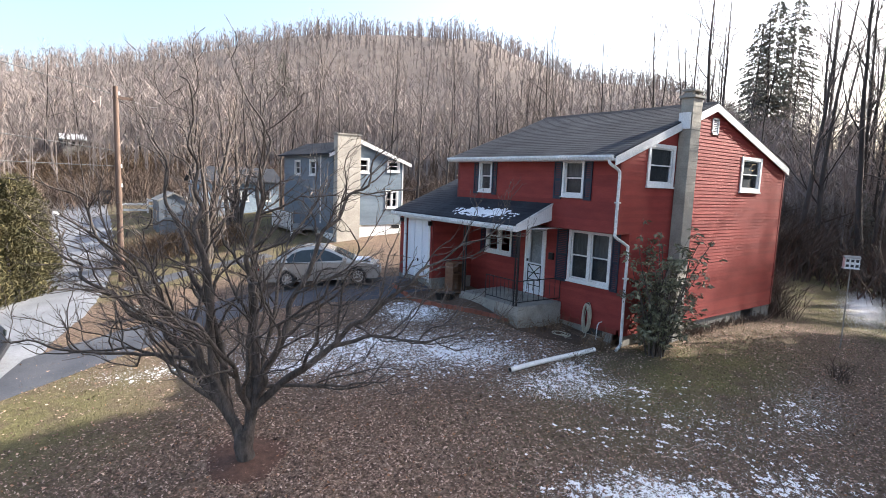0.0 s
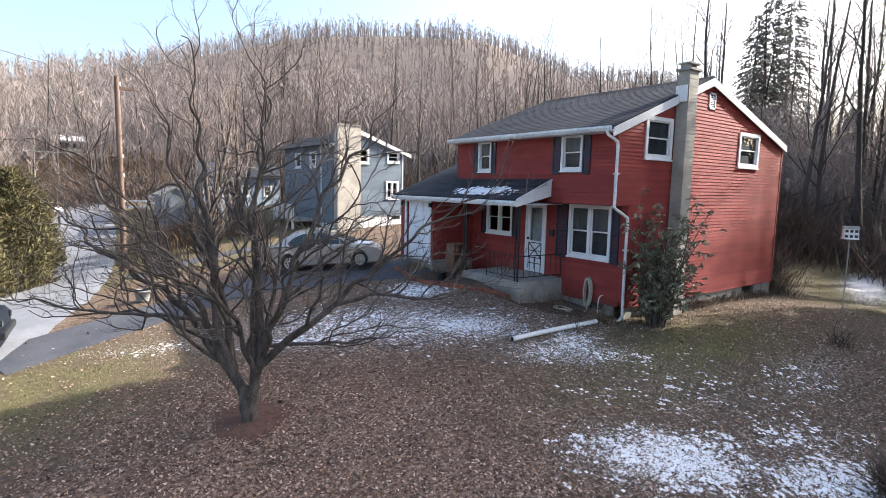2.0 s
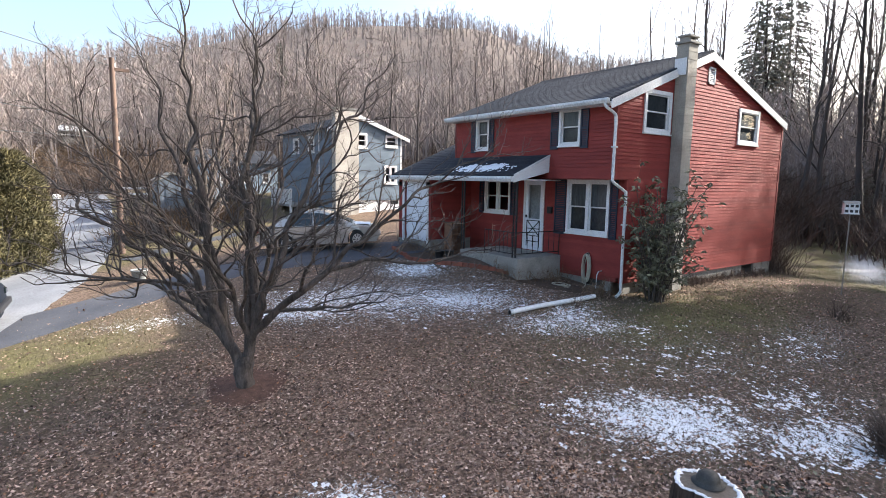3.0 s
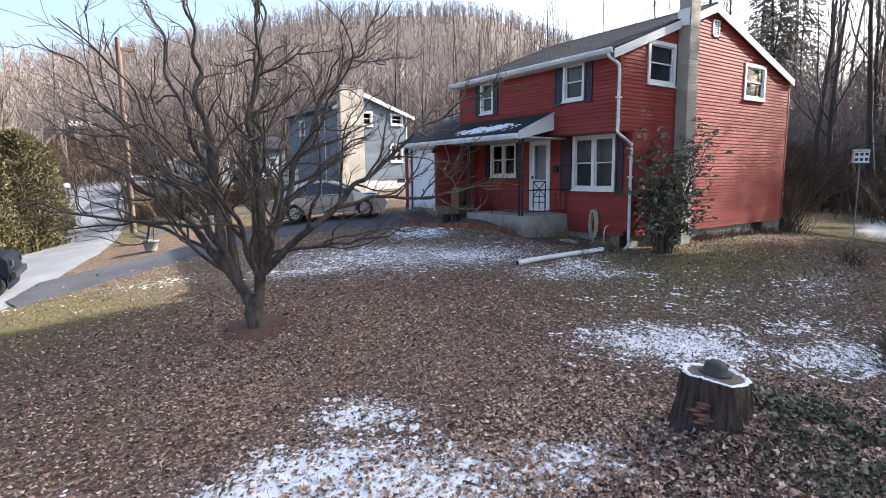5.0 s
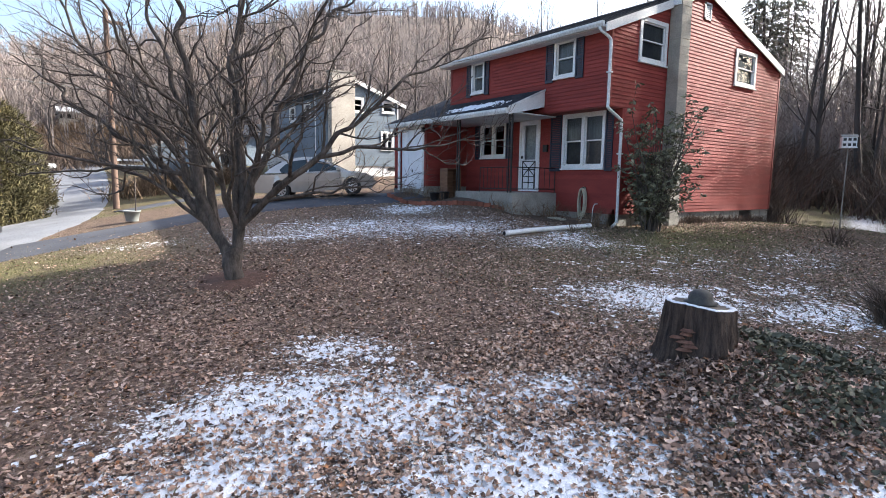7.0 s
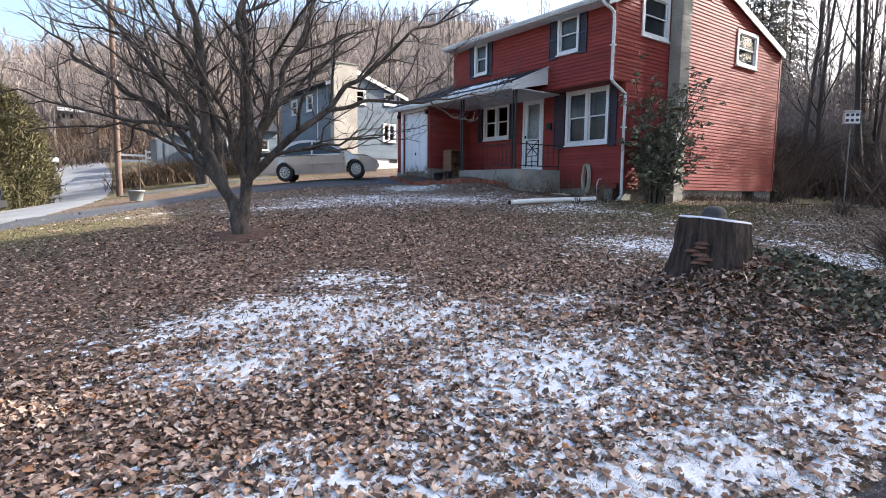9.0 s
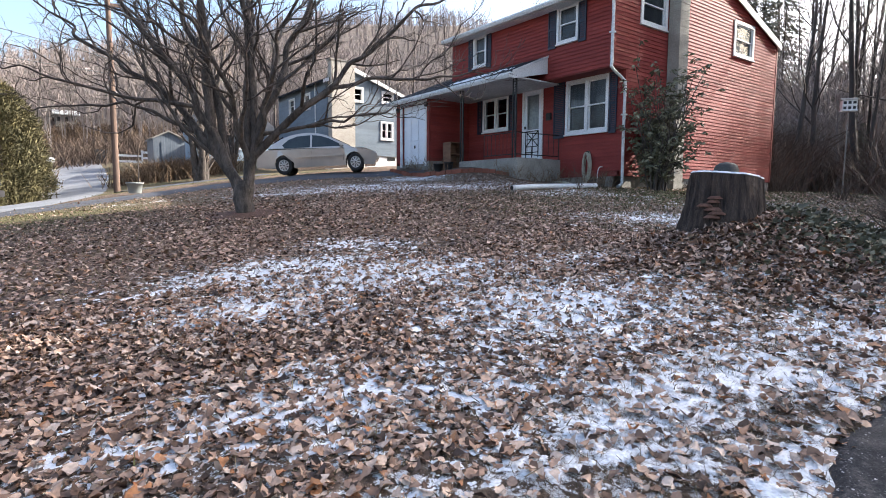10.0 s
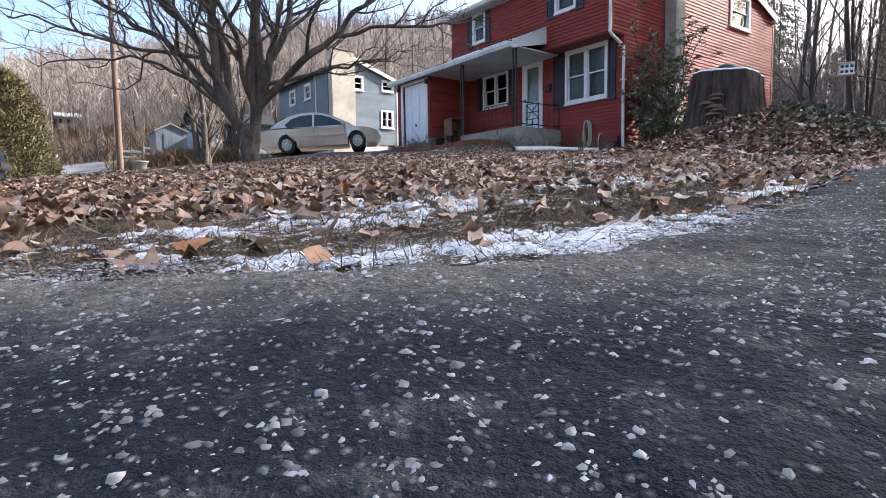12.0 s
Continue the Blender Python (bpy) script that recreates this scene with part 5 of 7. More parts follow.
def snow_depth(x, y):
    fine = 0.18 * fbm(x * 2.6, y * 2.6, 61, 3) + 0.22 * fbm(x * 8, y * 8, 66, 2) + 0.32 * fbm(x * 19, y * 19, 69, 2) + 0.18 * fbm(x * 47, y * 47, 74, 2) + 0.10 * fbm(x * 110, y * 110, 79, 1)
    edge = np.exp(-((y - edge_y(x) - 0.09 - 0.12 * (fbm(x * 1.5, x * 0, 12) - 0.5)) / 0.12)**2) * smooth01(x, -11.65, -11.4) * (0.25 + 1.25 * fbm(x * 3.3, y * 3.3, 15)) * (1 - smooth01(x, -5.5, -3.5))
    return np.clip(np.maximum(snow_cover(x, y) * 0.375, edge * 0.385) + fine - 0.775 - 0.05 * smooth01(y, -3.0, -1.0), -1, 0.12)


def snow_sheet(x0, x1, y0, y1, step):
    X, Y = np.meshgrid(np.arange(x0, x1, step), np.arange(y0, y1, step), indexing="ij")
    D = snow_depth(X, Y)
    Z = ground_z(X, Y) + 0.008 + np.clip(D, -0.02, 0.12) * 0.07 + 0.004 * fbm(X * 80, Y * 80, 31, 2)
    m, k = X.shape
    i, j = np.meshgrid(np.arange(m - 1), np.arange(k - 1), indexing="ij")
    f = np.stack([i * k + j, (i + 1) * k + j, (i + 1) * k + j + 1, i * k + j + 1], -1).reshape(-1, 4)
    f = f[(D.ravel()[f] > -0.015).any(1)]
    used, inv = np.unique(f, return_inverse=True)
    v = np.stack([X, Y, Z], -1).reshape(-1, 3)[used]
    tagged(new("snow_patch", arrays("snow_patch", v, inv.reshape(-1, 4), SNOW, True)), "thin patchy melting snow on the lawn", "snow", kind="stuff")


snow_sheet(-12.4, -9.6, -8.5, -7.0, 0.0072)
snow_sheet(-12.6, -9.6, -7.0, -2.6, 0.022)
snow_sheet(-9.6, -6.6, -8.3, -2.6, 0.022)
snow_sheet(-6.6, 1.6, -8.3, -1.2, 0.026)
snow_sheet(-10.8, -6.6, -2.6, 7.2, 0.034)
snow_sheet(-6.6, -0.6, -1.2, 7.2, 0.03)

# ---- fallen leaves ----
LEAF, nt, p = nodes_of("dry_fallen_leaf")
geo = nt.nodes.new("ShaderNodeNewGeometry")
ramp = nt.nodes.new("ShaderNodeValToRGB")
el = ramp.color_ramp.elements
for pos, c in ((0.2, (0.13, 0.08, 0.058)), (0.45, (0.29, 0.182, 0.132)), (0.70, (0.45, 0.305, 0.23)), (0.90, (0.66, 0.50, 0.40))):
    el.new(pos).color = (*c, 1)
el[0].color, el[-1].color, el[-1].position = (0.06, 0.038, 0.03, 1), (0.33, 0.16, 0.08, 1), 0.97
nt.links.new(geo.outputs["Random Per Island"], ramp.inputs[0])
co = nt.nodes.new("ShaderNodeTexCoord").outputs["Object"]
g, gf = noise_ramp(nt, co, 55.0, [(0.3, (0.7, 0.7, 0.7)), (0.7, (1.15, 1.15, 1.15))], 3.0)
nt.links.new(mix(nt, ramp.outputs[0], g, 1.0, "MULTIPLY"), p.inputs["Base Color"])
p.inputs["Roughness"].default_value, p.inputs["Specular IOR Level"].default_value = 0.75, 0.3


# copy of LEAF with paler colours, for the nearest stretch of lawn
PALELEAF = LEAF.copy()
PALELEAF.name = "pale_dry_leaf"
for node in PALELEAF.node_tree.nodes:
    if node.type == "VALTORGB" and len(node.color_ramp.elements) == 6:
        for e, c in zip(node.color_ramp.elements, ((0.045, 0.028, 0.02), (0.18, 0.108, 0.074), (0.40, 0.25, 0.172), (0.56, 0.385, 0.28), (0.72, 0.565, 0.45), (0.42, 0.19, 0.085))):
            e.color = (*c, 1)


def leaves(name, count, x0, x1, y0, y1, lo, hi, lobed, seed, mat=LEAF):
    """Curled dry leaves strewn over a stretch of lawn."""
    rng = np.random.default_rng(seed)
    x, y = rng.uniform(x0, x1, count), rng.uniform(y0, y1, count)
    k = rng.random(count) < leaf_cover(x, y)
    k &= (y > edge_y(x) - 0.05 + 0.3 * (rng.random(count)**3 - 0.2)) & ~((x > 0.3) & (y > -0.05)) & ~((x > -1.1) & (y > 1.9))
    x, y = x[k], y[k]
    n = len(x)
    if lobed:
        ang = np.array([-90, -62, -34, -8, 18, 52, 90, 128, 162, 188, 214, 242]) * np.pi / 180
        rad = np.array([0.95, 0.74, 0.82, 0.70, 0.86, 0.76, 1.1, 0.76, 0.86, 0.70, 0.82, 0.74])
    else:
        ang, rad = np.array([-90, 0, 90, 180]) * np.pi / 180, np.array([1.0, 0.55, 1.0, 0.55])
    m = len(ang)
    s = rng.uniform(lo, hi, n)
    r = rad[None] * s[:, None] * rng.uniform(0.75, 1.2, (n, m))
    u, v = r * np.cos(ang), r * np.sin(ang)
    curl, cup = np.clip(rng.normal(0.1, 0.45, (n, 1)), -0.8, 0.8), np.clip(rng.normal(0.25, 0.42, (n, 1)), -0.6, 0.9)
    w = (curl * v**2 + cup * u**2) / s[:, None] + rng.normal(0, 0.10, (n, m)) * s[:, None] + rng.normal(0, 0.4, (n, 1)) * u * v / s[:, None]
    P = np.stack([u, v, w], -1)
    P = np.concatenate([P, np.zeros((n, 1, 3))], 1)
    tx, ty, tz = np.clip(rng.normal(0, 0.24, n), -0.5, 0.5), np.clip(rng.normal(0, 0.24, n), -0.5, 0.5), rng.uniform(0, 6.28, n)
    cx, sx_, cy, sy_, cz, sz = np.cos(tx), np.sin(tx), np.cos(ty), np.sin(ty), np.cos(tz), np.sin(tz)
    X, Y, Z = P[..., 0], P[..., 1], P[..., 2]
    Y, Z = Y * cx[:, None] - Z * sx_[:, None], Y * sx_[:, None] + Z * cx[:, None]
    X, Z = X * cy[:, None] + Z * sy_[:, None], -X * sy_[:, None] + Z * cy[:, None]
    X, Y = X * cz[:, None] - Y * sz[:, None], X * sz[:, None] + Y * cz[:, None]
    low = Z.min(1)
    Z = Z - low[:, None] * 0.75 + (ground_z(x, y) + 0.004 + np.clip(snow_depth(x, y), 0, 0.1) * 0.15 + rng.exponential(0.006, n))[:, None]
    V = np.stack([X + x[:, None], Y + y[:, None], Z], -1).reshape(-1, 3)
    rim = np.arange(m)
    if lobed:
        tri = np.stack([rim, (rim + 1) % m, np.full(m, m)], -1)
        F = (tri[None] + (m + 1) * np.arange(n)[:, None, None]).reshape(-1, 3)
    else:
        F = (np.array([(0, 1, 2), (0, 2, 3)])[None] + (m + 1) * np.arange(n)[:, None, None]).reshape(-1, 3)
    tagged(new(name, arrays(name, V, F, mat, lobed)), "curled dry brown leaves strewn on the lawn", "fallen leaves", kind="stuff")


leaves("fallen_leaves", 58000, -13.0, -6.0, -8.3, -4.2, 0.011, 0.031, True, 1, PALELEAF)
leaves("fallen_leaves", 120000, -14.5, 5.0, -8.0, 3.0, 0.017, 0.036, False, 2)
leaves("fallen_leaves", 50000, -13.5, 8.0, -6.0, 7.5, 0.020, 0.038, False, 3)
leaves("fallen_leaves", 15000, -7.6, -4.0, -7.7, -5.6, 0.02, 0.045, True, 4)

# ---- grass ----
STRAW = surf("dry_grass_blade", (0.10, 0.085, 0.040), (0.26, 0.205, 0.12), 3.0, 0.8, grain=20, relief=0.0, island=0.5)
MATTED = surf("matted_dead_grass", (0.09, 0.058, 0.038), (0.25, 0.175, 0.12), 30.0, 0.8, grain=20, relief=0.0, island=0.6)
GREEN = surf("winter_grass_blade", (0.045, 0.058, 0.02), (0.15, 0.15, 0.06), 1.5, 0.8, grain=20, relief=0.0, island=0.45)


def blades(name, label, count, x0, x1, y0, y1, height, width, material, seed, where, flat=0.75):
    rng = np.random.default_rng(seed)
    x, y = rng.uniform(x0, x1, count), rng.uniform(y0, y1, count)
    k = (rng.random(count) < where(x, y)) & ~((x > 0.3) & (y > 0.0)) & ~((x > -1.12) & (y > 1.85))
    x, y = x[k], y[k]
    n = len(x)
    foot = np.stack([x, y, ground_z(x, y) + 0.006], -1)
    a = rng.uniform(0, 6.28, n)
    side = np.stack([np.cos(a), np.sin(a), 0 * a], -1) * width
    h = rng.uniform(0.4, 1.2, (n, 1)) * height
    tip = foot + np.concatenate([rng.normal(0, flat, (n, 2)), np.ones((n, 1))], 1) * h
    v = np.stack([foot - side, foot + side, tip], 1).reshape(-1, 3)
    tagged(new(name, arrays(name, v, np.arange(len(v)).reshape(-1, 3), material)), label, "grass", kind="stuff")


blades("dry_grass", "short dry straw-coloured grass between leaves", 42000, -13.2, -6.5, -8.3, -3.5, 0.035, 0.0016, STRAW, 5, lambda x, y: (0.25 + 0.6 * smooth01(-y, 6.4, 7.6)) * (y > edge_y(x) - 0.05))
blades("matted_grass", "matted dead grass and pine needles along the asphalt", 130000, -12.8, -8.0, -8.4, -7.2, 0.014, 0.0012, MATTED, 9, lambda x, y: smooth01(y, edge_y(x) - 0.12, edge_y(x) + 0.08) * (1 - smooth01(y, edge_y(x) + 0.5, edge_y(x) + 0.9)) * fbm(x * 3, y * 3, 23) * 2.0, 3.0)
blades("dry_grass", "short dry straw-coloured grass between leaves", 60000, -14.0, 2.0, -7.5, 8.0, 0.05, 0.004, STRAW, 6, lambda x, y: 0.2 + 0.5 * fbm(x, y, 71))
blades("green_grass", "thin green winter grass", 70000, -6.0, 11.0, -8.0, 0.0, 0.045, 0.004, GREEN, 17, lambda x, y: 0.35 + 0.5 * fbm(x, y, 77))
blades("green_grass", "thin green winter grass", 90000, -14.5, 14.0, -7.0, 13.0, 0.055, 0.005, GREEN, 7, lambda x, y: 0.9 * grass_cover(x, y) + 0.06)

# ---- the neighbour's blue-grey house ----
BLUE = surf("blue_grey_siding", (0.10, 0.135, 0.175), (0.15, 0.195, 0.24), 0.8, 0.55, grain=30, relief=0.002, stretch=(1, 1, 3), vary=0.08)
STUCCO = surf("pale_stucco_chimney", (0.34, 0.31, 0.265), (0.50, 0.46, 0.40), 1.5, 0.9, grain=30, relief=0.006)
nb = thing("neighbour_house", (2, 18, 0.6), "two-storey blue-grey clapboard house with white trim and stucco chimney", "house")
NY, NX0, NX1, NPX, NPZ, NEV, NB = 15.6, -0.1, 3.72, 1.25, 5.0, 4.15, 0.98
KNEES = [NPX]


def nb_top(x):
    return NPZ - (NPZ - 4.42) * (NPX - x) / (NPX - NX0) if x < NPX else NPZ - (NPZ - NEV) * (x - NPX) / (NX1 - NPX)


def nb_span(z):
    lo = NX0 if z < 4.42 else NPX - (NPZ - z) / (NPZ - 4.42) * (NPX - NX0)
    return lo, (NX1 if z < NEV else NPX + (NPZ - z) / (NPZ - NEV) * (NX1 - NPX))


ng, nf = Face("y", NY), Face("x", NX0)
nw = [(2.72, 3.46, 1.80, 2.72), (2.78, 3.5, 3.62, 4.20), (1.16, 1.76, 3.52, 4.24)]
wall = ng.wall("wall_gable", nb, BLUE, NX0, NX1, NB, nb_top, nw, 0.15)
ng.boards(wall, BLUE, NX0, NX1 - 0.05, NB, NPZ, 0.105, nw, nb_span, 0.018)
for h, n in zip(nw, (2, 1, 1)):
    ng.window(nb, *h, n, 0.085, blind=0.0, mullion=0.07)
nfw = [(17.6, 18.4, 3.3, 4.1), (19.6, 20.4, 3.3, 4.1)]
wall = nf.wall("wall_front", nb, BLUE, NY, 22.0, NB - 0.4, lambda a: 4.4, nfw, 0.15)
nf.boards(wall, BLUE, NY + 0.05, 22.0, NB, 4.4, 0.105, nfw, None, 0.018)
for h in nfw:
    nf.window(nb, *h, 1, 0.08, blind=0.3)
box("corner_trim", nb, WHITE, NX1 - 0.05, NX1 + 0.02, NY - 0.03, NY, NB, NEV)
box("corner_trim", nb, WHITE, NX0 - 0.03, NX0, 17.0, 17.08, NB, 4.35)
box("wall_rear", nb, BLUE, NX1 - 0.15, NX1, NY + 0.15, 22.0, NB, NEV)
box("wall_far", nb, BLUE, NX0, NX1, 21.85, 22.0, NB, NEV)
box("foundation", nb, WHITE, NX0 + 0.03, NX1 - 0.03, NY + 0.04, 21.9, -0.2, NB, 0.0, "whitewashed foundation")
box("cellar_window", nb, IRON, 3.15, 3.6, NY + 0.02, NY + 0.05, 0.78, 0.94)
slope(nb, NX0 - 0.3, 4.29, NPX, NPZ, NY - 0.15, 22.2, 10, "roof_slope")
slope(nb, NX1 + 0.4, NEV - 0.14, NPX, NPZ, NY - 0.15, 22.2, 16, "roof_slope")
for xa, za in ((NX0 - 0.3, 4.29), (NX1 + 0.4, NEV - 0.14)):
    prism("rake_board", nb, WHITE, [(xa, za - 0.10), (NPX, NPZ - 0.12), (NPX, NPZ + 0.08), (xa, za + 0.06)], "y", NY - 0.19, NY - 0.15)
chn = box("chimney", nb, STUCCO, NX0 - 0.02, 1.10, NY - 0.42, NY - 0.02, 0.1, 5.22, 0.015, "broad pale stucco chimney")
box("chimney_cap", chn, CONCRETE, NX0 - 0.06, 1.14, NY - 0.46, NY + 0.02, 5.22, 5.30, 0.01)
wing = box("rear_wing", nb, BLUE, NX1, NX1 + 1.2, 18.5, 21.5, 0.3, 3.2)
prism("wing_roof", nb, WHITE, [(NX1, 3.55), (NX1 + 1.5, 3.2), (NX1 + 1.5, 3.32), (NX1, 3.68)], "y", 18.3, 21.6)
deck = thing("porch_deck", (-0.9, 18.6, 0.3), "grey wooden entry porch with white balusters", "porch")
box("floor", deck, CONCRETE, -1.5, NX0, 17.3, 20.0, 0.62, 0.72)
for k in range(16):
    box("baluster", deck, WHITE, -1.5, -1.46, 17.3 + k * 0.17, 17.34 + k * 0.17, 0.72, 1.4)
box("handrail", deck, WHITE, -1.53, -1.43, 17.25, 20.0, 1.4, 1.46)
for y in (17.3, 19.9):
    box("post", deck, WHITE, -1.52, -1.42, y, y + 0.1, 0.0, 1.5)

# ---- parked saloon car ----
PAINT, nt, p = nodes_of("pewter_car_paint")
p.inputs["Base Color"].default_value = (0.34, 0.305, 0.275, 1)
p.inputs["Metallic"].default_value, p.inputs["Roughness"].default_value = 0.5, 0.25
p.inputs["Coat Weight"].default_value = 0.6
co = nt.nodes.new("ShaderNodeTexCoord").outputs["Object"]
c_, cf = noise_ramp(nt, co, 2.5, [(0.3, (0.44, 0.405, 0.365)), (0.7, (0.52, 0.48, 0.44))], 6.0)
nt.links.new(c_, p.inputs["Base Color"])
CARGLASS = surf("tinted_car_glass", (0.012, 0.020, 0.024), (0.024, 0.034, 0.038), 2.0, 0.05, spec=0.6, relief=0.0)
RUBBER = surf("tyre_rubber", (0.012, 0.012, 0.012), (0.03, 0.03, 0.03), 6.0, 0.85, relief=0.003)
ALLOY = surf("alloy_wheel", (0.45, 0.45, 0.46), (0.62, 0.62, 0.63), 6.0, 0.3, metal=0.8, relief=0.0)
LAMPRED = surf("red_lamp_lens", (0.20, 0.012, 0.012), (0.30, 0.02, 0.02), 4.0, 0.2, relief=0.0)
LAMPCLEAR = surf("clear_lamp_lens", (0.45, 0.46, 0.48), (0.6, 0.6, 0.62), 4.0, 0.12, relief=0.0)
PLASTIC = surf("black_plastic", (0.012, 0.012, 0.014), (0.03, 0.03, 0.032), 5.0, 0.5, relief=0.0)


def wheel(parent, x, y, r, side, wide=0.19):
    """Tyre, rim with spokes and hub; side is +1 or -1 for the face that looks outwards along y."""
    a = np.linspace(0, 2 * np.pi, 29)[:-1]
    prof = [(0.62, -0.5), (0.90, -0.5), (0.98, -0.36), (1.0, -0.15), (1.0, 0.15), (0.98, 0.36), (0.90, 0.5), (0.62, 0.5)]
    v = np.array([[(x + math.cos(t) * r * q, y + w * wide, r + math.sin(t) * r * q) for q, w in prof] for t in a]).reshape(-1, 3)
    n, k = len(a), len(prof)
    f = [(i * k + j, ((i + 1) % n) * k + j, ((i + 1) % n) * k + (j + 1) % k, i * k + (j + 1) % k) for i in range(n) for j in range(k)]
    w_ = part("wheel", arrays("wheel", v, f, RUBBER, True), RUBBER, parent, "black tyre on a spoked alloy wheel")
    bm = bmesh.new()
    yo = y + side * wide * 0.36
    ring = [[bm.verts.new((x + math.cos(t) * r * q, yo + side * d, r + math.sin(t) * r * q)) for t in a] for q, d in ((0.66, 0.0), (0.58, 0.02), (0.54, -0.03))]
    for lo, hi in zip(ring, ring[1:]):
        for i in range(n):
            bm.faces.new((lo[i], lo[(i + 1) % n], hi[(i + 1) % n], hi[i]))
    rim = part("rim", bm, ALLOY, w_, smooth=True)
    # black plate behind the spokes, painted shade of the wheel's inside
    bm = bmesh.new()
    hub = [bm.verts.new((x + math.cos(t) * r * 0.6, yo - side * 0.05, r + math.sin(t) * r * 0.6)) for t in a]
    bm.faces.new(hub if side < 0 else hub[::-1])
    part("brake_disc", bm, PLASTIC, w_)
    for s in range(9):
        t = s * 2 * np.pi / 9
        d, e = np.array([math.cos(t), 0, math.sin(t)]), np.array([-math.sin(t), 0, math.cos(t)])
        c = np.array([x, yo, r])
        bm = bmesh.new()
        vs = [bm.verts.new(c + d * r * q + e * r * w2 + np.array([0, side * h, 0])) for q, w2, h in ((0.1, -0.05, 0.02), (0.1, 0.05, 0.02), (0.58, 0.085, 0.005), (0.58, -0.085, 0.005))]
        vb = [bm.verts.new(v_.co + Vector((0, -side * 0.03, 0))) for v_ in vs]
        for i in range(4):
            bm.faces.new((vs[i], vs[(i + 1) % 4], vb[(i + 1) % 4], vb[i]))
        bm.faces.new(vs)
        bm.faces.new(vb[::-1])
        part("spoke", bm, ALLOY, w_)
    return w_


def arch(cx, r, n=9):
    return [(cx + r * math.cos(t), 0.31 + r * math.sin(t)) for t in np.linspace(math.pi * 1.08, -math.pi * 0.08, n)]


def car(name, label, paint, length_pts, roof_pts, wheels, wide, r, category="car", glass_pts=()):
    """A car along +x, its right side to -y. length_pts: outline of the lower body; roof_pts: of the cabin; glass_pts: outlines of the side panes."""
    c = thing(name, (0, 0, 0), label, category)
    low, cuts = length_pts
    outline = []
    for cx in wheels:
        outline += [(q, z) for q, z in arch(cx, r * 1.17)]
    lower = [low[0]] + outline + low[1:]

    def shell(nm, pts, mat, half, tuck, base, top, segs, bulge=2):
        """The outline drawn across the car, pulled in towards the top and rounded at the sides."""
        bm = bmesh.new()
        rows = []
        for s in np.linspace(-1, 1, segs):
            row = []
            for q, z in pts:
                t = min(max((z - base) / (top - base), 0), 1)
                y = half * s * (1 - tuck * t**bulge) * (1 - 0.09 * (min(max((0.62 - z) / 0.34, 0), 1))**2)
                bow = (1 - abs(s)**4)
                row.append(bm.verts.new((q * (1 - 0.02 * (1 - bow)), y, z - (1 - bow) * 0.03 * t)))
            rows.append(row)
        for a_, b_ in zip(rows, rows[1:]):
            for i in range(len(pts)):
                bm.faces.new((a_[i], a_[(i + 1) % len(pts)], b_[(i + 1) % len(pts)], b_[i]))
        bm.faces.new(rows[0])
        bm.faces.new(rows[-1][::-1])
        bmesh.ops.triangulate(bm, faces=[f for f in bm.faces if len(f.verts) > 4])
        bmesh.ops.recalc_face_normals(bm, faces=bm.faces)
        ob = part(nm, bm, mat, c, smooth=True)
        ob.data.set_sharp_from_angle(angle=radians(38))
        return ob
    zb, zt = min(z for _, z in lower), max(z for _, z in lower)
    body = shell("body", lower, paint, wide / 2, 0.05, 0.55, zt, 9)
    cab = shell("cabin", roof_pts, paint, wide / 2 * 0.93, 0.20, zt - 0.05, max(z for _, z in roof_pts), 9, 1)
    zt2, zr = zt - 0.05, max(z for _, z in roof_pts)

    def on_side(q, z, side, out=0.006):
        t = min(max((z - zt2) / (zr - zt2), 0), 1)
        return (q * 0.98, side * (wide / 2 * 0.93 * (1 - 0.20 * t) + out), z - 0.03 * t)
    for side in (-1, 1):
        for pts in glass_pts:
            bm = bmesh.new()
            a_ = [bm.verts.new(on_side(q, z, side)) for q, z in pts]
            b_ = [bm.verts.new(on_side(q, z, side, -0.012)) for q, z in pts]
            bm.faces.new(a_ if side < 0 else a_[::-1])
            for i in range(len(a_)):
                bm.faces.new((a_[i], b_[i], b_[(i + 1) % len(a_)], a_[(i + 1) % len(a_)]))
            part("side_window", bm, CARGLASS, cab)
        for cx in wheels:
            wheel(c, cx, side * (wide / 2 - 0.12), r, side)
    return c, body, cab


low = [(-2.42, 0.27), (2.16, 0.21), (2.26, 0.40), (2.25, 0.56), (2.16, 0.65), (1.95, 0.745), (1.45, 0.81), (1.0, 0.84), (-1.55, 0.875), (-2.1, 0.865), (-2.38, 0.80), (-2.49, 0.69), (-2.50, 0.50)]
roof_o = [(1.38, 0.80), (0.98, 0.985), (0.45, 1.235), (0.10, 1.355), (-0.35, 1.405), (-0.85, 1.38), (-1.30, 1.27), (-1.72, 1.08), (-1.98, 0.90)]
panes = [[(1.0, 0.885), (0.42, 1.175), (0.08, 1.285), (-0.22, 1.32), (-0.26, 0.885)], [(-0.33, 0.885), (-0.30, 1.32), (-0.80, 1.295), (-1.15, 1.185), (-1.40, 1.0), (-1.32, 0.885)]]
roof_o = [roof_o[0]] + [tuple(q) for q in bent(roof_o[1:-1], 3)] + [roof_o[-1]]
sedan, body, cab = car("parked_car", "pewter-coloured four-door saloon car parked on the driveway", PAINT, (low, None), roof_o, (-1.36, 1.38), 1.80, 0.315, glass_pts=panes)
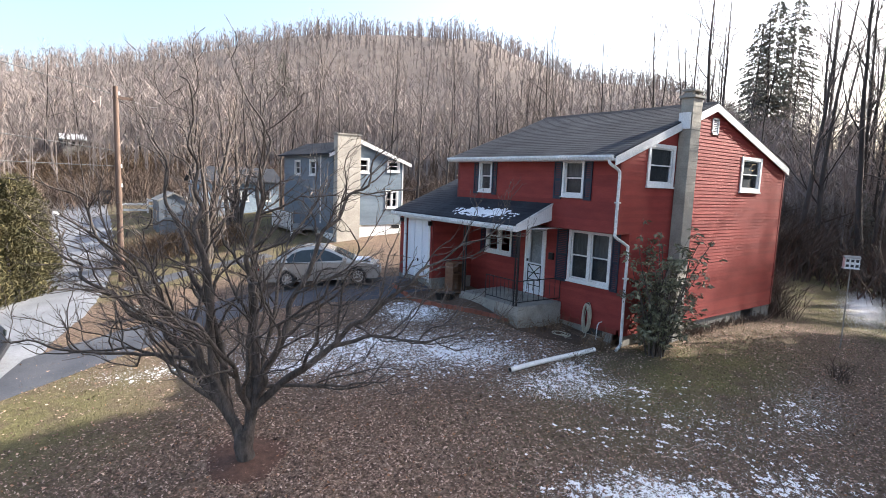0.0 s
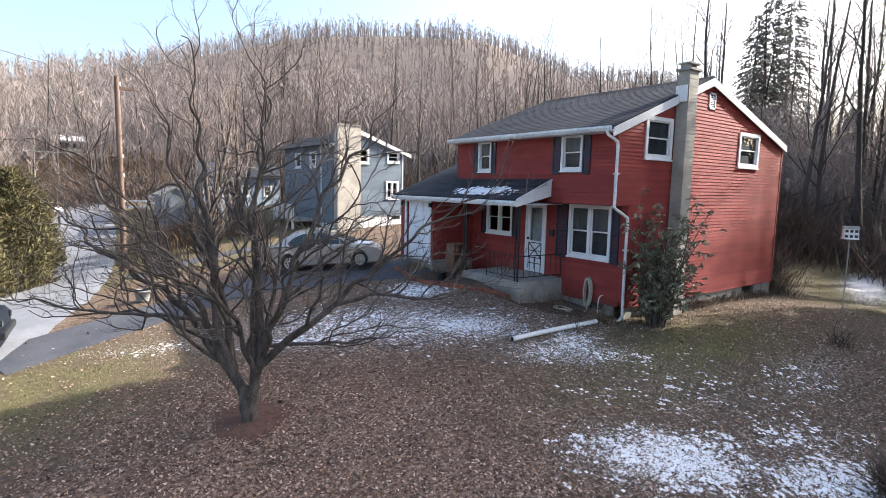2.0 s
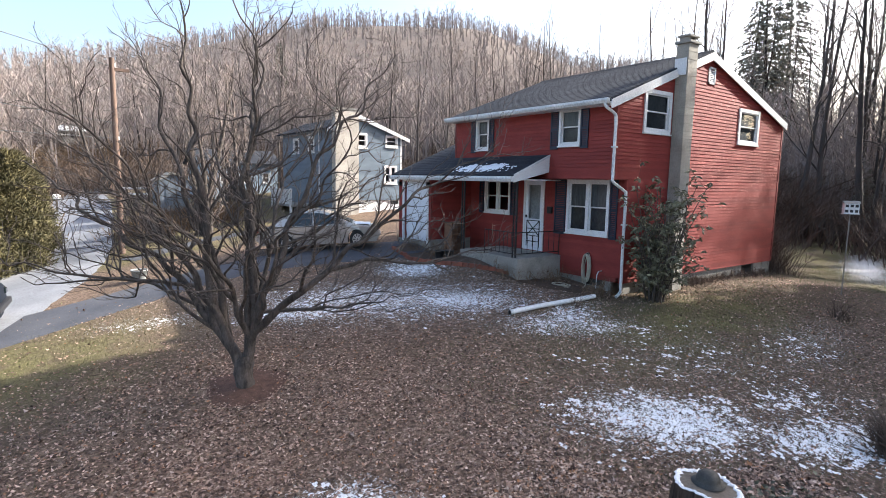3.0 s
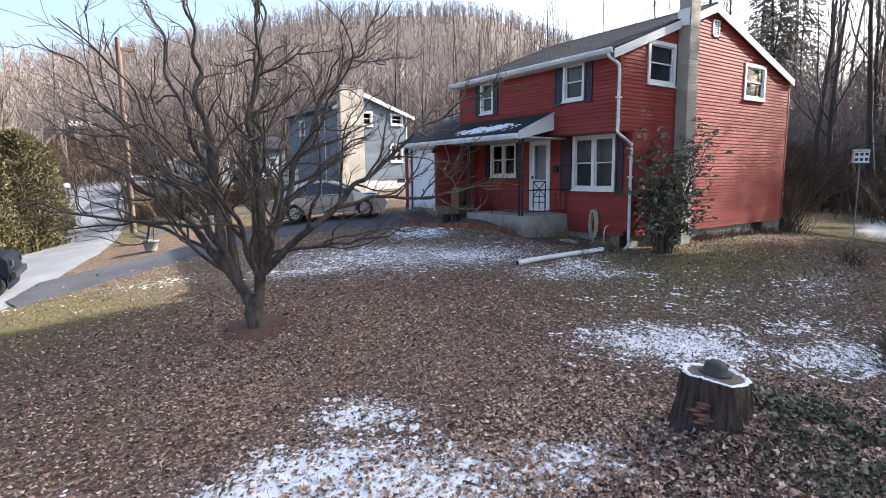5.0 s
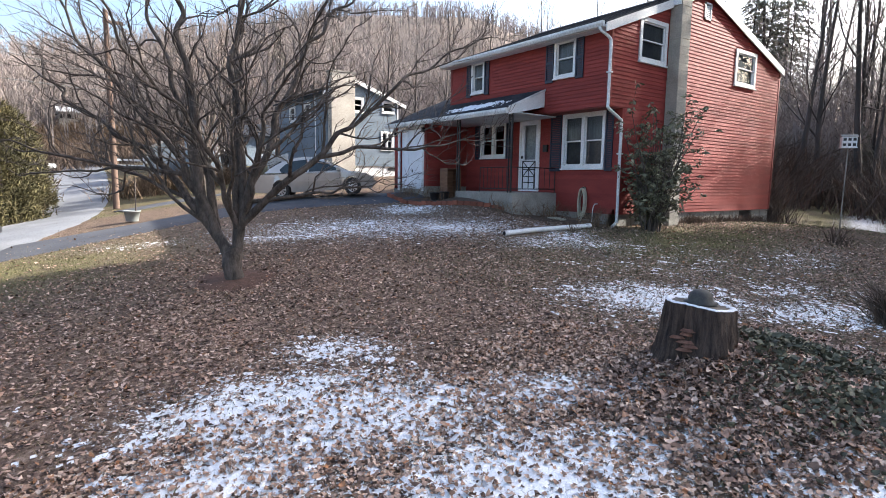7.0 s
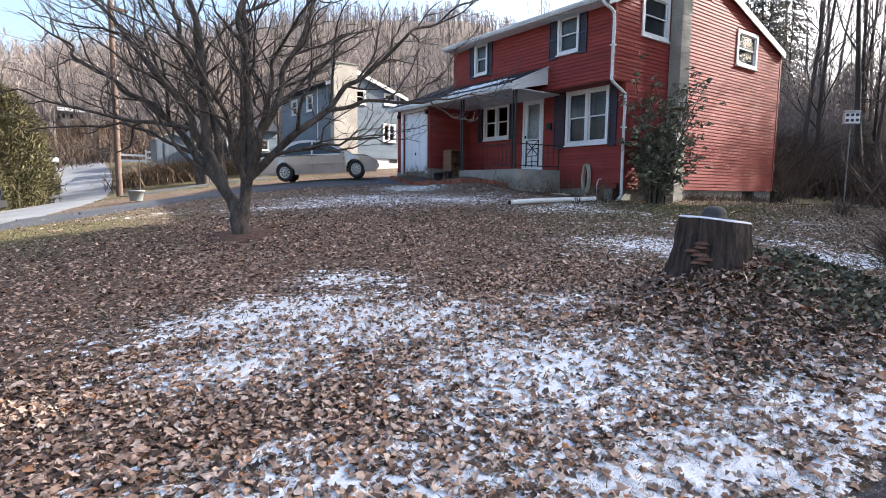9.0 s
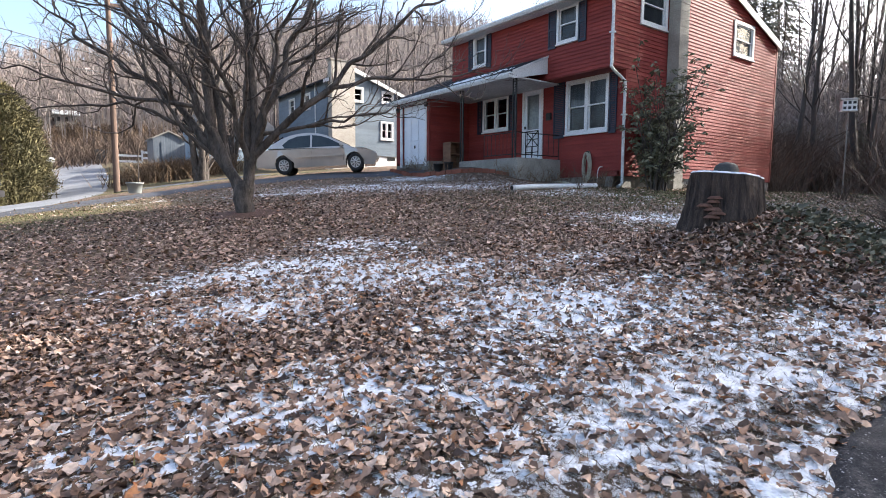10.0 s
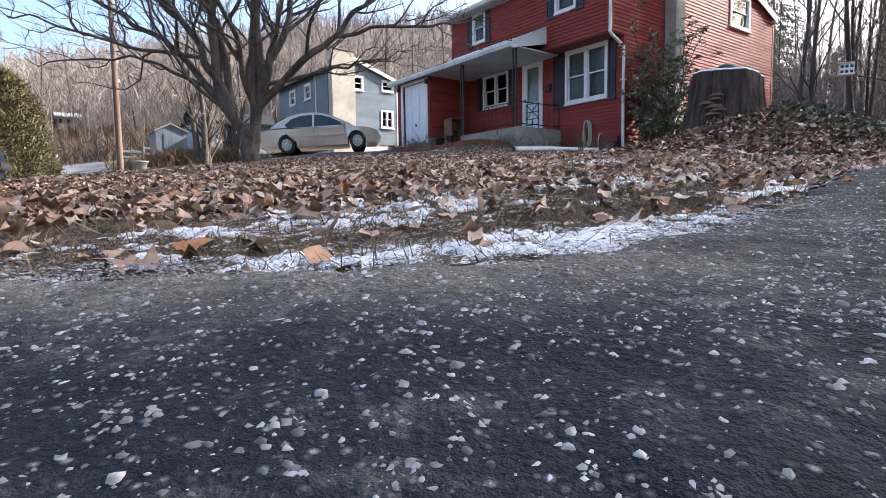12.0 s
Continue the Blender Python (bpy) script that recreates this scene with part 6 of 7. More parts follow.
for pts in ([(1.20, 0.885), (0.50, 1.212)], [(-1.33, 1.262), (-1.80, 1.045)]):
    (q0, z0), (q1, z1) = pts
    bm = bmesh.new()
    n_ = np.array([z0 - z1, 0, q1 - q0])
    n_ = n_ / np.linalg.norm(n_) * (0.012 if n_[2] > 0 else -0.012)
    vs = [bm.verts.new((q + n_[0], y, z + n_[2] + 0.004)) for q, z, y in ((q0, z0, -0.68), (q0, z0, 0.68), (q1, z1, 0.60), (q1, z1, -0.60))]
    bm.faces.new(vs)
    bmesh.ops.solidify(bm, geom=bm.faces[:], thickness=0.01)
    part("windscreen" if q0 > 0 else "rear_window", bm, CARGLASS, cab)
for s in (-1, 1):
    box("tail_lamp", body, LAMPRED, -2.485, -2.32, s * 0.83 - 0.07, s * 0.83 + 0.07, 0.66, 0.77, 0.02)
    box("headlamp", body, LAMPCLEAR, 2.02, 2.22, s * 0.70 - 0.16, s * 0.70 + 0.16, 0.56, 0.655, 0.02)
    box("door_moulding", body, PAINT, -0.98, 0.98, s * 0.905 - 0.012, s * 0.905 + 0.012, 0.55, 0.60, 0.005)
    for q in (-0.72, 0.30):
        box("door_handle", body, PAINT, q, q + 0.17, s * 0.885 - 0.014, s * 0.885 + 0.014, 0.76, 0.80, 0.008)
    for q in (-0.29, 0.92):
        box("door_gap", body, PLASTIC, q, q + 0.008, s * 0.903 - 0.006, s * 0.903 + 0.003, 0.38, 0.82)
    box("wing_mirror", cab, PAINT, 0.80, 0.94, s * 0.92 - 0.08, s * 0.92 + 0.08, 0.88, 0.98, 0.02)
box("front_bumper", body, PAINT, 2.16, 2.30, -0.80, 0.80, 0.36, 0.52, 0.04)
box("rear_bumper", body, PAINT, -2.56, -2.40, -0.82, 0.82, 0.42, 0.60, 0.04)
box("number_plate", body, WHITE, -2.565, -2.555, -0.16, 0.16, 0.62, 0.72)
SNOWCAP = part("snow_on_bonnet", arrays("snow_on_bonnet", [(x, y, 0.838 - 0.11 * (x - 1.2) + 0.008 * ((k * 7) % 5)) for k, (x, y) in enumerate((1.25 + i * 0.13, -0.55 + j * 0.16) for i in range(6) for j in range(8))],
               [(i * 8 + j, (i + 1) * 8 + j, (i + 1) * 8 + j + 1, i * 8 + j + 1) for i in range(5) for j in range(7)], SNOW, True), SNOW, sedan)
sedan_turn = math.atan2(-1.11, 1.97)
rz, fz = float(ground_z(-4.57, 9.24)), float(ground_z(-2.60, 8.13))
sedan.matrix_basis = Matrix.Translation((-3.58, 8.68, (rz + fz) / 2 + 0.04)) @ Matrix.Rotation(sedan_turn, 4, "Z") @ Matrix.Rotation(-math.atan2(fz - rz, 2.27), 4, "Y") @ Matrix.Diagonal((0.83, 0.90, 0.95, 1))

DARKPAINT = surf("dark_blue_car_paint", (0.008, 0.010, 0.016), (0.014, 0.018, 0.026), 2.0, 0.6, spec=0.08, relief=0.0)
low = [(-2.1, 0.42), (1.72, 0.42), (1.78, 0.60), (1.76, 0.90), (1.66, 1.02), (0.95, 1.08), (-1.95, 1.08), (-2.12, 0.95)]
cabo = [(0.98, 1.0), (0.45, 1.62), (0.2, 1.68), (-1.85, 1.68), (-2.05, 1.02)]
jeep, jb, jc = car("parked_jeep", "dark blue off-road car parked beside the lane", DARKPAINT, (low, None), cabo, (-1.3, 1.3), 1.75, 0.36, "car", [[(0.72, 1.12), (0.38, 1.55), (-0.35, 1.57), (-0.38, 1.12)], [(-0.46, 1.12), (-0.44, 1.57), (-1.75, 1.57), (-1.8, 1.12)]])
box("bumper", jb, PLASTIC, 1.74, 1.86, -0.8, 0.8, 0.45, 0.62, 0.02)
for s in (-1, 1):
    box("headlamp", jb, CARGLASS, 1.72, 1.80, s * 0.6 - 0.12, s * 0.6 + 0.12, 0.72, 0.9, 0.03)
jeep.matrix_basis = Matrix.Translation((-13.84, 7.75, float(ground_z(-13.0, 7.4)) + 0.05)) @ Matrix.Rotation(radians(-6), 4, "Z") @ Matrix.Diagonal((0.95, 0.95, 0.95, 1))


# ---- stump with a dome on it ----
def stump():
    rng = np.random.default_rng(3)
    cx, cy = -6.20, -6.10
    z0 = float(ground_z(cx, cy)) - 0.25
    st = thing("tree_stump", (cx, cy, z0), "old sawn tree stump with a rim of snow", "stump")
    n, rows = 72, [(h_, r_) for h_, r_ in zip(np.linspace(0, 0.68, 13), np.interp(np.linspace(0, 0.68, 13), [0, 0.10, 0.25, 0.42, 0.58, 0.68], [0.47, 0.41, 0.36, 0.33, 0.315, 0.31]))]
    a = np.arange(n) * 2 * np.pi / n
    lobe = 1 + 0.05 * np.sin(3 * a + 1) + 0.04 * np.sin(5 * a) + 0.03 * rng.normal(size=n)
    tilt = 0.05 * np.cos(a - 2.6)
    v = np.array([[(cx + math.cos(t) * r * (1 + (lobe[i] - 1) * (1.6 - h)), cy + math.sin(t) * r * (1 + (lobe[i] - 1) * (1.6 - h)), z0 + h * (1 + tilt[i])) for i, t in enumerate(a)] for h, r in rows]).reshape(-1, 3)
    rough = 0.05 * (fbm(np.tile(a, len(rows)) * 5 + 3, np.repeat([h for h, _ in rows], n) * 2.5, 21, 4) - 0.5) + 0.03 * (fbm(np.tile(a, len(rows)) * 14, np.repeat([h for h, _ in rows], n) * 9, 25, 3) - 0.5)
    v += np.stack([np.cos(np.tile(a, len(rows))), np.sin(np.tile(a, len(rows))), 0 * rough], -1) * rough[:, None]
    f = [(j * n + i, j * n + (i + 1) % n, (j + 1) * n + (i + 1) % n, (j + 1) * n + i) for j in range(len(rows) - 1) for i in range(n)]
    bark = surf("stump_wood", (0.012, 0.009, 0.008), (0.115, 0.082, 0.064), 5.0, 0.9, grain=30, relief=0.04, stretch=(5, 5, 0.5))
    part("trunk", arrays("trunk", v, f, bark, True), bark, st)
    top = v[-n:]
    cut = surf("sawn_wood", (0.09, 0.075, 0.06), (0.18, 0.15, 0.12), 3.0, 0.9, grain=40, relief=0.01)
    c = top.mean(0)
    part("sawn_top", arrays("sawn_top", np.concatenate([top, [c]]), [(i, (i + 1) % n, n) for i in range(n)], cut), cut, st)
    ring = np.concatenate([top + (0, 0, 0.004), c + (top - c) * 0.96 + (0, 0, 0.020), c + (top - c) * (0.83 + 0.12 * rng.random((n, 1))) + (0, 0, 0.014), c + (top - c) * (0.78 + 0.12 * rng.random((n, 1))) + (0, 0, 0.003)])
    f = [(j * n + i, j * n + (i + 1) % n, (j + 1) * n + (i + 1) % n, (j + 1) * n + i) for j in range(3) for i in range(n)]
    part("snow_rim", arrays("snow_rim", ring, f, SNOW, True), SNOW, st, "rim of snow on the sawn top")
    # shelves of bracket fungus on the side
    fungus = surf("bracket_fungus", (0.10, 0.045, 0.03), (0.24, 0.125, 0.085), 14.0, 0.8, grain=60, relief=0.004)
    out, side = np.array([-0.90, -0.43, 0.0]), np.array([-0.43, 0.90, 0.0])
    for k in range(6):
        q = np.array([cx, cy, z0 + 0.30 + 0.035 * k]) + out * (0.315 - 0.008 * k) + side * (0.10 + 0.05 * rng.normal())
        w, d = rng.uniform(0.05, 0.085), rng.uniform(0.03, 0.05)
        t = np.linspace(-1.45, 1.45, 9)
        rim = q + out * (d * np.cos(t))[:, None] + side * (w * np.sin(t))[:, None]
        vs = np.concatenate([rim, rim * 0 + q + (0, 0, 0.022) + (rim - q) * 0.55, rim - (0, 0, 0.007)])
        fs = [(i, i + 1, 9 + i + 1, 9 + i) for i in range(8)] + [(18 + i, 18 + i + 1, i + 1, i) for i in range(8)]
        part("bracket_fungus", arrays("bracket_fungus", vs, fs, fungus, True), fungus, st, "layered reddish bracket fungus")
    dome = thing("garden_dome", tuple(c), "dark weathered metal dome lying on the stump", "garden ornament")
    dm = surf("weathered_dark_metal", (0.035, 0.035, 0.035), (0.09, 0.085, 0.075), 6.0, 0.6, metal=0.4)
    d0 = c + np.array([0.03, 0.02, 0.004])
    prof = [(0.15, 0.0), (0.155, 0.012), (0.115, 0.022), (0.11, 0.06), (0.095, 0.10), (0.06, 0.125), (0.0001, 0.135)]
    b = np.arange(28) * 2 * np.pi / 28
    v = np.array([[d0 + (r * math.cos(t), r * math.sin(t), h) for t in b] for r, h in prof]).reshape(-1, 3)
    f = [(j * 28 + i, j * 28 + (i + 1) % 28, (j + 1) * 28 + (i + 1) % 28, (j + 1) * 28 + i) for j in range(len(prof) - 1) for i in range(28)]
    part("shell", arrays("shell", v, f, dm, True), dm, dome)


stump()


# ---- evergreen leaves ----
def leafy(name, label, category, places, normals, size, long, material, parent=None, kind="", droop=0.5, seed=1):
    """Lance-shaped leaves at places, pointing along normals and drooping."""
    rng = np.random.default_rng(seed)
    n = len(places)
    d = normals + rng.normal(0, 0.35, (n, 3)) + np.array([0, 0, -droop])
    d /= np.linalg.norm(d, axis=1)[:, None]
    s = np.cross(d, rng.normal(size=(n, 3)))
    s /= np.linalg.norm(s, axis=1)[:, None]
    q = size * rng.uniform(0.6, 1.2, (n, 1))
    up = np.cross(s, d)
    v = np.stack([places, places + d * q * long * 0.45 + s * q * 0.5 + up * q * 0.12, places + d * q * long, places + d * q * long * 0.45 - s * q * 0.5 + up * q * 0.12], 1).reshape(-1, 3)
    f = (np.array([(0, 1, 2), (0, 2, 3)])[None] + 4 * np.arange(n)[:, None, None]).reshape(-1, 3)
    ob = part(name, arrays(name, v, f, material), material, parent)
    return tagged(ob, label if parent is None else "", category if parent is None else "", "", kind)


def rhododendron():
    rng = np.random.default_rng(8)
    cx, cy = 1.02, -0.88
    z0 = float(ground_z(cx, cy))
    sh = thing("rhododendron", (cx, cy, z0), "tall leggy rhododendron with drooping leaves against the wall", "shrub")
    stems, tips = [], []
    for k in range(40):
        a = rng.uniform(0, 6.28)
        h = rng.uniform(0.5, 3.1)
        spread = rng.uniform(0.1, 0.45) * (1.2 - 0.4 * h / 2.9)
        way = np.array([math.cos(a) * spread / 1.6, math.sin(a) * spread / 1.9, 1.0])
        m = limb(rng, (cx + rng.normal(0, 0.1), cy + rng.normal(0, 0.08), z0 - 0.05), way, h * 1.05, 0.022, 0.007, 0.09, 0.1, 9)
        stems.append(m)
        stems += (sub := fork(rng, m, 7, 0.15, 0.30, 50, 0.6, 0.12, 0.1, 0.004))
        tips += [m[0][-1]] + [b[0][-1] for b in sub] + [b[0][len(b[0]) // 2] for b in sub]
    tagged(tubes("stem", stems, 5, BARK, sh), kind="stuff")
    tips = np.array(tips)
    n = 8
    pl = np.repeat(tips, n, 0) + rng.normal(0, 0.025, (len(tips) * n, 3))
    a = rng.uniform(0, 6.28, len(pl))
    pl[:, 1] = np.minimum(pl[:, 1], GAB - 0.06)
    leafy("leaf", "", "", pl, np.stack([np.cos(a), np.sin(a), 0.1 * a], -1) * np.array([1, 1, 0.1]), 0.055, 2.5, LEAFGREEN, sh, "stuff", 0.55, 3)


rhododendron()
rng = np.random.default_rng(44)
n = 5200
px, py = -5.5 + rng.normal(0, 0.75, n), -6.95 + rng.normal(0, 0.42, n)
keep = (fbm(px * 2.5, py * 2.5, 81) > 0.36) & (np.hypot(px + 6.3, py + 6.16) > 0.45)
px, py = px[keep], py[keep]
pz = ground_z(px, py) + rng.uniform(0.0, 0.12, len(px)) * np.exp(-((px + 5.35) / 1.1)**2)
a = rng.uniform(0, 6.28, len(px))
leafy("ground_ivy", "low dark green ivy with leaves caught in it", "ivy", np.stack([px, py, pz], -1), np.stack([np.cos(a), np.sin(a), 0.3 + 0 * a], -1), 0.045, 1.5, IVY, None, "stuff", 0.0, 5)
leaves("fallen_leaves", 9000, -6.9, -3.8, -7.7, -6.0, 0.02, 0.042, True, 14)

# ring of reddish mulch round the lawn tree
a, r = np.meshgrid(np.linspace(0, 2 * np.pi, 40)[:-1], np.linspace(0, 1, 9), indexing="ij")
rr = r * (0.55 + 0.25 * fbm(np.cos(a) * 2 + 5, np.sin(a) * 2 + 5, 3))
x, y = -8.78 + rr * np.cos(a), 0.22 + rr * np.sin(a)
z = ground_z(x, y) + 0.002 + 0.05 * (1 - r**2) + 0.03 * (fbm(x * 16, y * 16, 6) - 0.4) * (1 - r)
i, j = np.meshgrid(np.arange(39), np.arange(8), indexing="ij")
MULCH = surf("reddish_mulch", (0.07, 0.036, 0.024), (0.15, 0.08, 0.055), 12.0, 0.95, grain=60, relief=0.02)
tagged(new("mulch_ring", arrays("mulch_ring", np.stack([x, y, z], -1).reshape(-1, 3), np.stack([i * 9 + j, ((i + 1) % 39) * 9 + j, ((i + 1) % 39) * 9 + j + 1, i * 9 + j + 1], -1).reshape(-1, 4), MULCH, True)),
       "ring of reddish mulch round the lawn tree", "mulch", kind="stuff")

# ---- hose, pipe, bed and pots by the front wall ----
HOSE = surf("pale_garden_hose", (0.36, 0.33, 0.25), (0.52, 0.48, 0.38), 5.0, 0.6, relief=0.0)
hose = thing("garden_hose", (0.25, 0.85, -0.6), "pale garden hose coiled on the wall and trailing on the ground", "hose")
rng = np.random.default_rng(2)
coil = []
for k in range(8):
    t = np.linspace(0, 2 * np.pi, 36)
    w, h = 0.10 + rng.uniform(-0.02, 0.05), 0.36 + rng.uniform(-0.05, 0.05)
    coil.append(np.stack([LOW - 0.05 - 0.012 * k + 0 * t, 0.87 + w * np.sin(t) + rng.normal(0, 0.012), -0.22 + h * np.cos(t) + rng.normal(0, 0.02)], -1))
lie = []
for k in range(3):
    t = np.linspace(0, 2 * np.pi, 30)
    lie.append(np.stack([-0.12 - 0.05 * k + 0.16 * np.cos(t), 1.12 + 0.18 * np.sin(t) + 0.05 * k, float(ground_z(0, 1.1)) + 0.03 + 0.015 * k + 0 * t], -1))
lie.append(bent([(LOW - 0.07, 0.85, -0.55), (0.15, 0.7, float(ground_z(0.05, 0.7)) + 0.03), (-0.25, 0.9, float(ground_z(-0.25, 0.9)) + 0.03), (-0.12, 1.2, float(ground_z(-0.1, 1.2)) + 0.03)]))
for q in coil:
    tubes("coil", [(q, np.full(len(q), 0.013))], 6, HOSE, hose)
for q in lie:
    tubes("loose_end", [(q, np.full(len(q), 0.013))], 6, HOSE, hose)
box("hook", hose, IRON, LOW - 0.1, LOW - 0.01, 0.83, 0.91, 0.12, 0.18, 0.005)
spig = thing("water_tap", (0.2, 0.45, -0.5), "small outdoor water pipe with a bent end", "tap")
tubes("pipe", [(bent([(LOW, 0.42, -0.25), (LOW - 0.14, 0.42, -0.27), (LOW - 0.18, 0.44, -0.4), (LOW - 0.18, 0.45, -0.72)]), np.full(25, 0.014))], 6, WHITE_OLD, spig)

a, b = np.array([-2.98, 0.14, float(ground_z(-2.98, 0.14)) + 0.065]), np.array([-0.28, -0.02, float(ground_z(-0.28, 0)) + 0.075])
t = np.linspace(0, 1, 12)[:, None]
drain = thing("drain_pipe", tuple(a), "white corrugated drain pipe lying on the lawn", "pipe")
line = a + (b - a) * t + np.array([0, 0, 1]) * 0.012 * np.sin(t * 5)
tubes("pipe", [(line, np.full(12, 0.058))], 12, WHITE, drain)
tubes("collar", [(np.array([line[0] - (b - a) * 0.004, line[0] + (b - a) * 0.02]), np.full(2, 0.064))], 12, WHITE_OLD, drain)
# black cap on the open end, painted dark of the hollow
tubes("mouth", [(np.array([line[0] - (b - a) * 0.006, line[0] - (b - a) * 0.0055]), np.array([0.05, 0.001]))], 12, PLASTIC, drain)

BRICK = surf("old_red_brick", (0.16, 0.055, 0.035), (0.27, 0.10, 0.065), 3.0, 0.9, grain=40, relief=0.006, vary=0.25)
edge = thing("flower_bed_edging", (-1.6, 4.4, -0.6), "row of old red bricks edging the flower bed", "edging")
run = bent([(-2.0, 6.9), (-2.1, 5.6), (-1.9, 4.4), (-1.62, 3.2), (-1.25, 2.45), (-0.9, 2.0)], 30)
ln = np.concatenate([[0], np.cumsum(np.linalg.norm(np.diff(run, axis=0), axis=1))])
bmb = bmesh.new()
add_box(bmb, -0.095, 0.095, -0.045, 0.045, -0.06, 0.06)
bmesh.ops.bevel(bmb, geom=bmb.edges[:], offset=0.006, segments=1, affect="EDGES")
brick_mesh = bpy.data.meshes.new("brick")
bmb.to_mesh(brick_mesh)
brick_mesh.materials.append(BRICK)
rng = np.random.default_rng(6)
for s in np.arange(0.1, ln[-1] - 0.1, 0.205):
    x, y = np.interp(s, ln, run[:, 0]), np.interp(s, ln, run[:, 1])
    x2, y2 = np.interp(s + 0.05, ln, run[:, 0]), np.interp(s + 0.05, ln, run[:, 1])
    ob = part("brick", brick_mesh, BRICK, edge)
    ob.matrix_basis = Matrix.Translation((x + rng.normal(0, 0.012), y, float(ground_z(x, y)) + 0.055 + rng.normal(0, 0.01))) @ Matrix.Rotation(math.atan2(y2 - y, x2 - x) + rng.normal(0, 0.06), 4, "Z") @ Matrix.Rotation(rng.normal(0, 0.05), 4, "X")
strip("flower_bed", "bare brown soil of the flower bed", [(-1.55, 7.0), (-1.68, 5.6), (-1.5, 4.4), (-1.3, 3.2), (-1.1, 2.3), (-0.5, 1.5), (0.05, 0.5)], [0.8, 0.9, 0.75, 0.6, 0.5, 1.1, 0.7], SOIL, 0.035, 6, 0.1)


def pot(name, label, x, y, r, h, mat, z=None):
    z = float(ground_z(x, y)) + 0.03 if z is None else z
    ob = thing(name, (x, y, z), label, "plant pot")
    a = np.arange(24) * 2 * np.pi / 24
    prof = [(0.74, 0.0), (0.95, 0.86), (1.06, 0.87), (1.06, 1.0), (0.95, 1.0), (0.90, 0.88)]
    v = np.array([[(x + r * q * math.cos(t), y + r * q * math.sin(t), z + h * u) for t in a] for q, u in prof]).reshape(-1, 3)
    f = [(j * 24 + i, j * 24 + (i + 1) % 24, (j + 1) * 24 + (i + 1) % 24, (j + 1) * 24 + i) for j in range(len(prof) - 1) for i in range(24)]
    part("shell", arrays("shell", v, f, mat, True), mat, ob)
    part("soil", arrays("soil", np.concatenate([v[-24:], [(x, y, z + h * 0.9)]]), [(i, (i + 1) % 24, 24) for i in range(24)], SOIL), SOIL, ob)
    return ob


POTGREY = surf("pale_plastic_planter", (0.20, 0.215, 0.205), (0.30, 0.315, 0.30), 3.0, 0.6, relief=0.001)
big = pot("planter", "large pale round planter with a bare stick in it", -9.10, 9.3, 0.22, 0.31, POTGREY)
tubes("stick", [(np.array([(-9.0, 9.3, -0.9), (-8.98, 9.3, 0.25)]), np.array([0.02, 0.014]))], 6, BARK, big)
pot("flower_pot", "black plastic flower pot", -1.62, 4.75, 0.15, 0.24, PLASTIC)
pot("flower_pot", "black plastic flower pot", -1.50, 4.40, 0.14, 0.22, PLASTIC)
crate = thing("wooden_stand", (-0.5, 5.45, -0.45), "open wooden stand against the garage wall", "stand")
WOOD = surf("stained_wood", (0.12, 0.06, 0.035), (0.22, 0.12, 0.07), 3.0, 0.7, grain=30, relief=0.004, stretch=(1, 1, 5))
zb = float(ground_z(-0.5, 5.45)) + 0.0
for x in (-0.78, -0.26):
    box("side_panel", crate, WOOD, x, x + 0.03, 5.25, 5.65, zb, 0.68)
for z in (zb + 0.04, 0.30, 0.66):
    box("shelf", crate, WOOD, -0.75, -0.26, 5.25, 5.65, z, z + 0.03)
box("back_panel", crate, WOOD, -0.75, -0.26, 5.63, 5.65, zb + 0.07, 0.66)

# ---- birdhouse on a pole ----
BX, BY, BZ = 6.5, -3.1, 1.33
bh = thing("birdhouse", (BX, BY, -1.25), "white martin house with dark entrance holes on a thin pole", "birdhouse")
tubes("pole", [(np.array([(BX, BY, float(ground_z(BX, BY)) - 0.05), (BX, BY, BZ)]), np.array([0.018, 0.015]))], 8, CONCRETE, bh)
turned = Matrix.Translation((BX, BY, BZ)) @ Matrix.Rotation(radians(-58), 4, "Z") @ Matrix.Diagonal((0.6, 0.6, 0.72, 1))
for nm, mat_, d in (("box", WHITE, (-0.28, 0.28, -0.18, 0.18, 0.03, 0.40)), ("floor", WHITE_OLD, (-0.31, 0.31, -0.21, 0.21, 0.0, 0.03)), ("ledge", WHITE, (-0.30, 0.30, -0.20, 0.20, 0.20, 0.22))):
    box(nm, bh, mat_, *d).matrix_basis = turned
prism("roof", bh, CONCRETE, [(-0.22, 0.40), (0.22, 0.40), (0, 0.50)], "x", -0.32, 0.32).matrix_basis = turned
# holes drawn as black boxes on the wall, their inner shade painted
for k in range(3):
    for z in (0.065, 0.26):
        box("entrance", bh, PLASTIC, -0.245 + k * 0.185, -0.125 + k * 0.185, -0.186, -0.178, z, z + 0.10).matrix_basis = turned

# ---- utility pole and wires ----
POLEWOOD = surf("weathered_pole_wood", (0.10, 0.064, 0.048), (0.18, 0.122, 0.095), 1.0, 0.9, grain=20, relief=0.006, stretch=(4, 4, 0.3))
px, py = -8.93, 15.0
pz = float(ground_z(px, py))
pole = thing("utility_pole", (px, py, pz), "brown wooden utility pole with service wires", "utility pole")
tubes("shaft", [(np.array([(px, py, pz - 0.2), (px, py, 6.2)]), np.array([0.115, 0.085]))], 10, POLEWOOD, pole)
box("crossarm", pole, POLEWOOD, px - 0.1, px + 0.55, py - 0.05, py + 0.05, 5.75, 5.85)
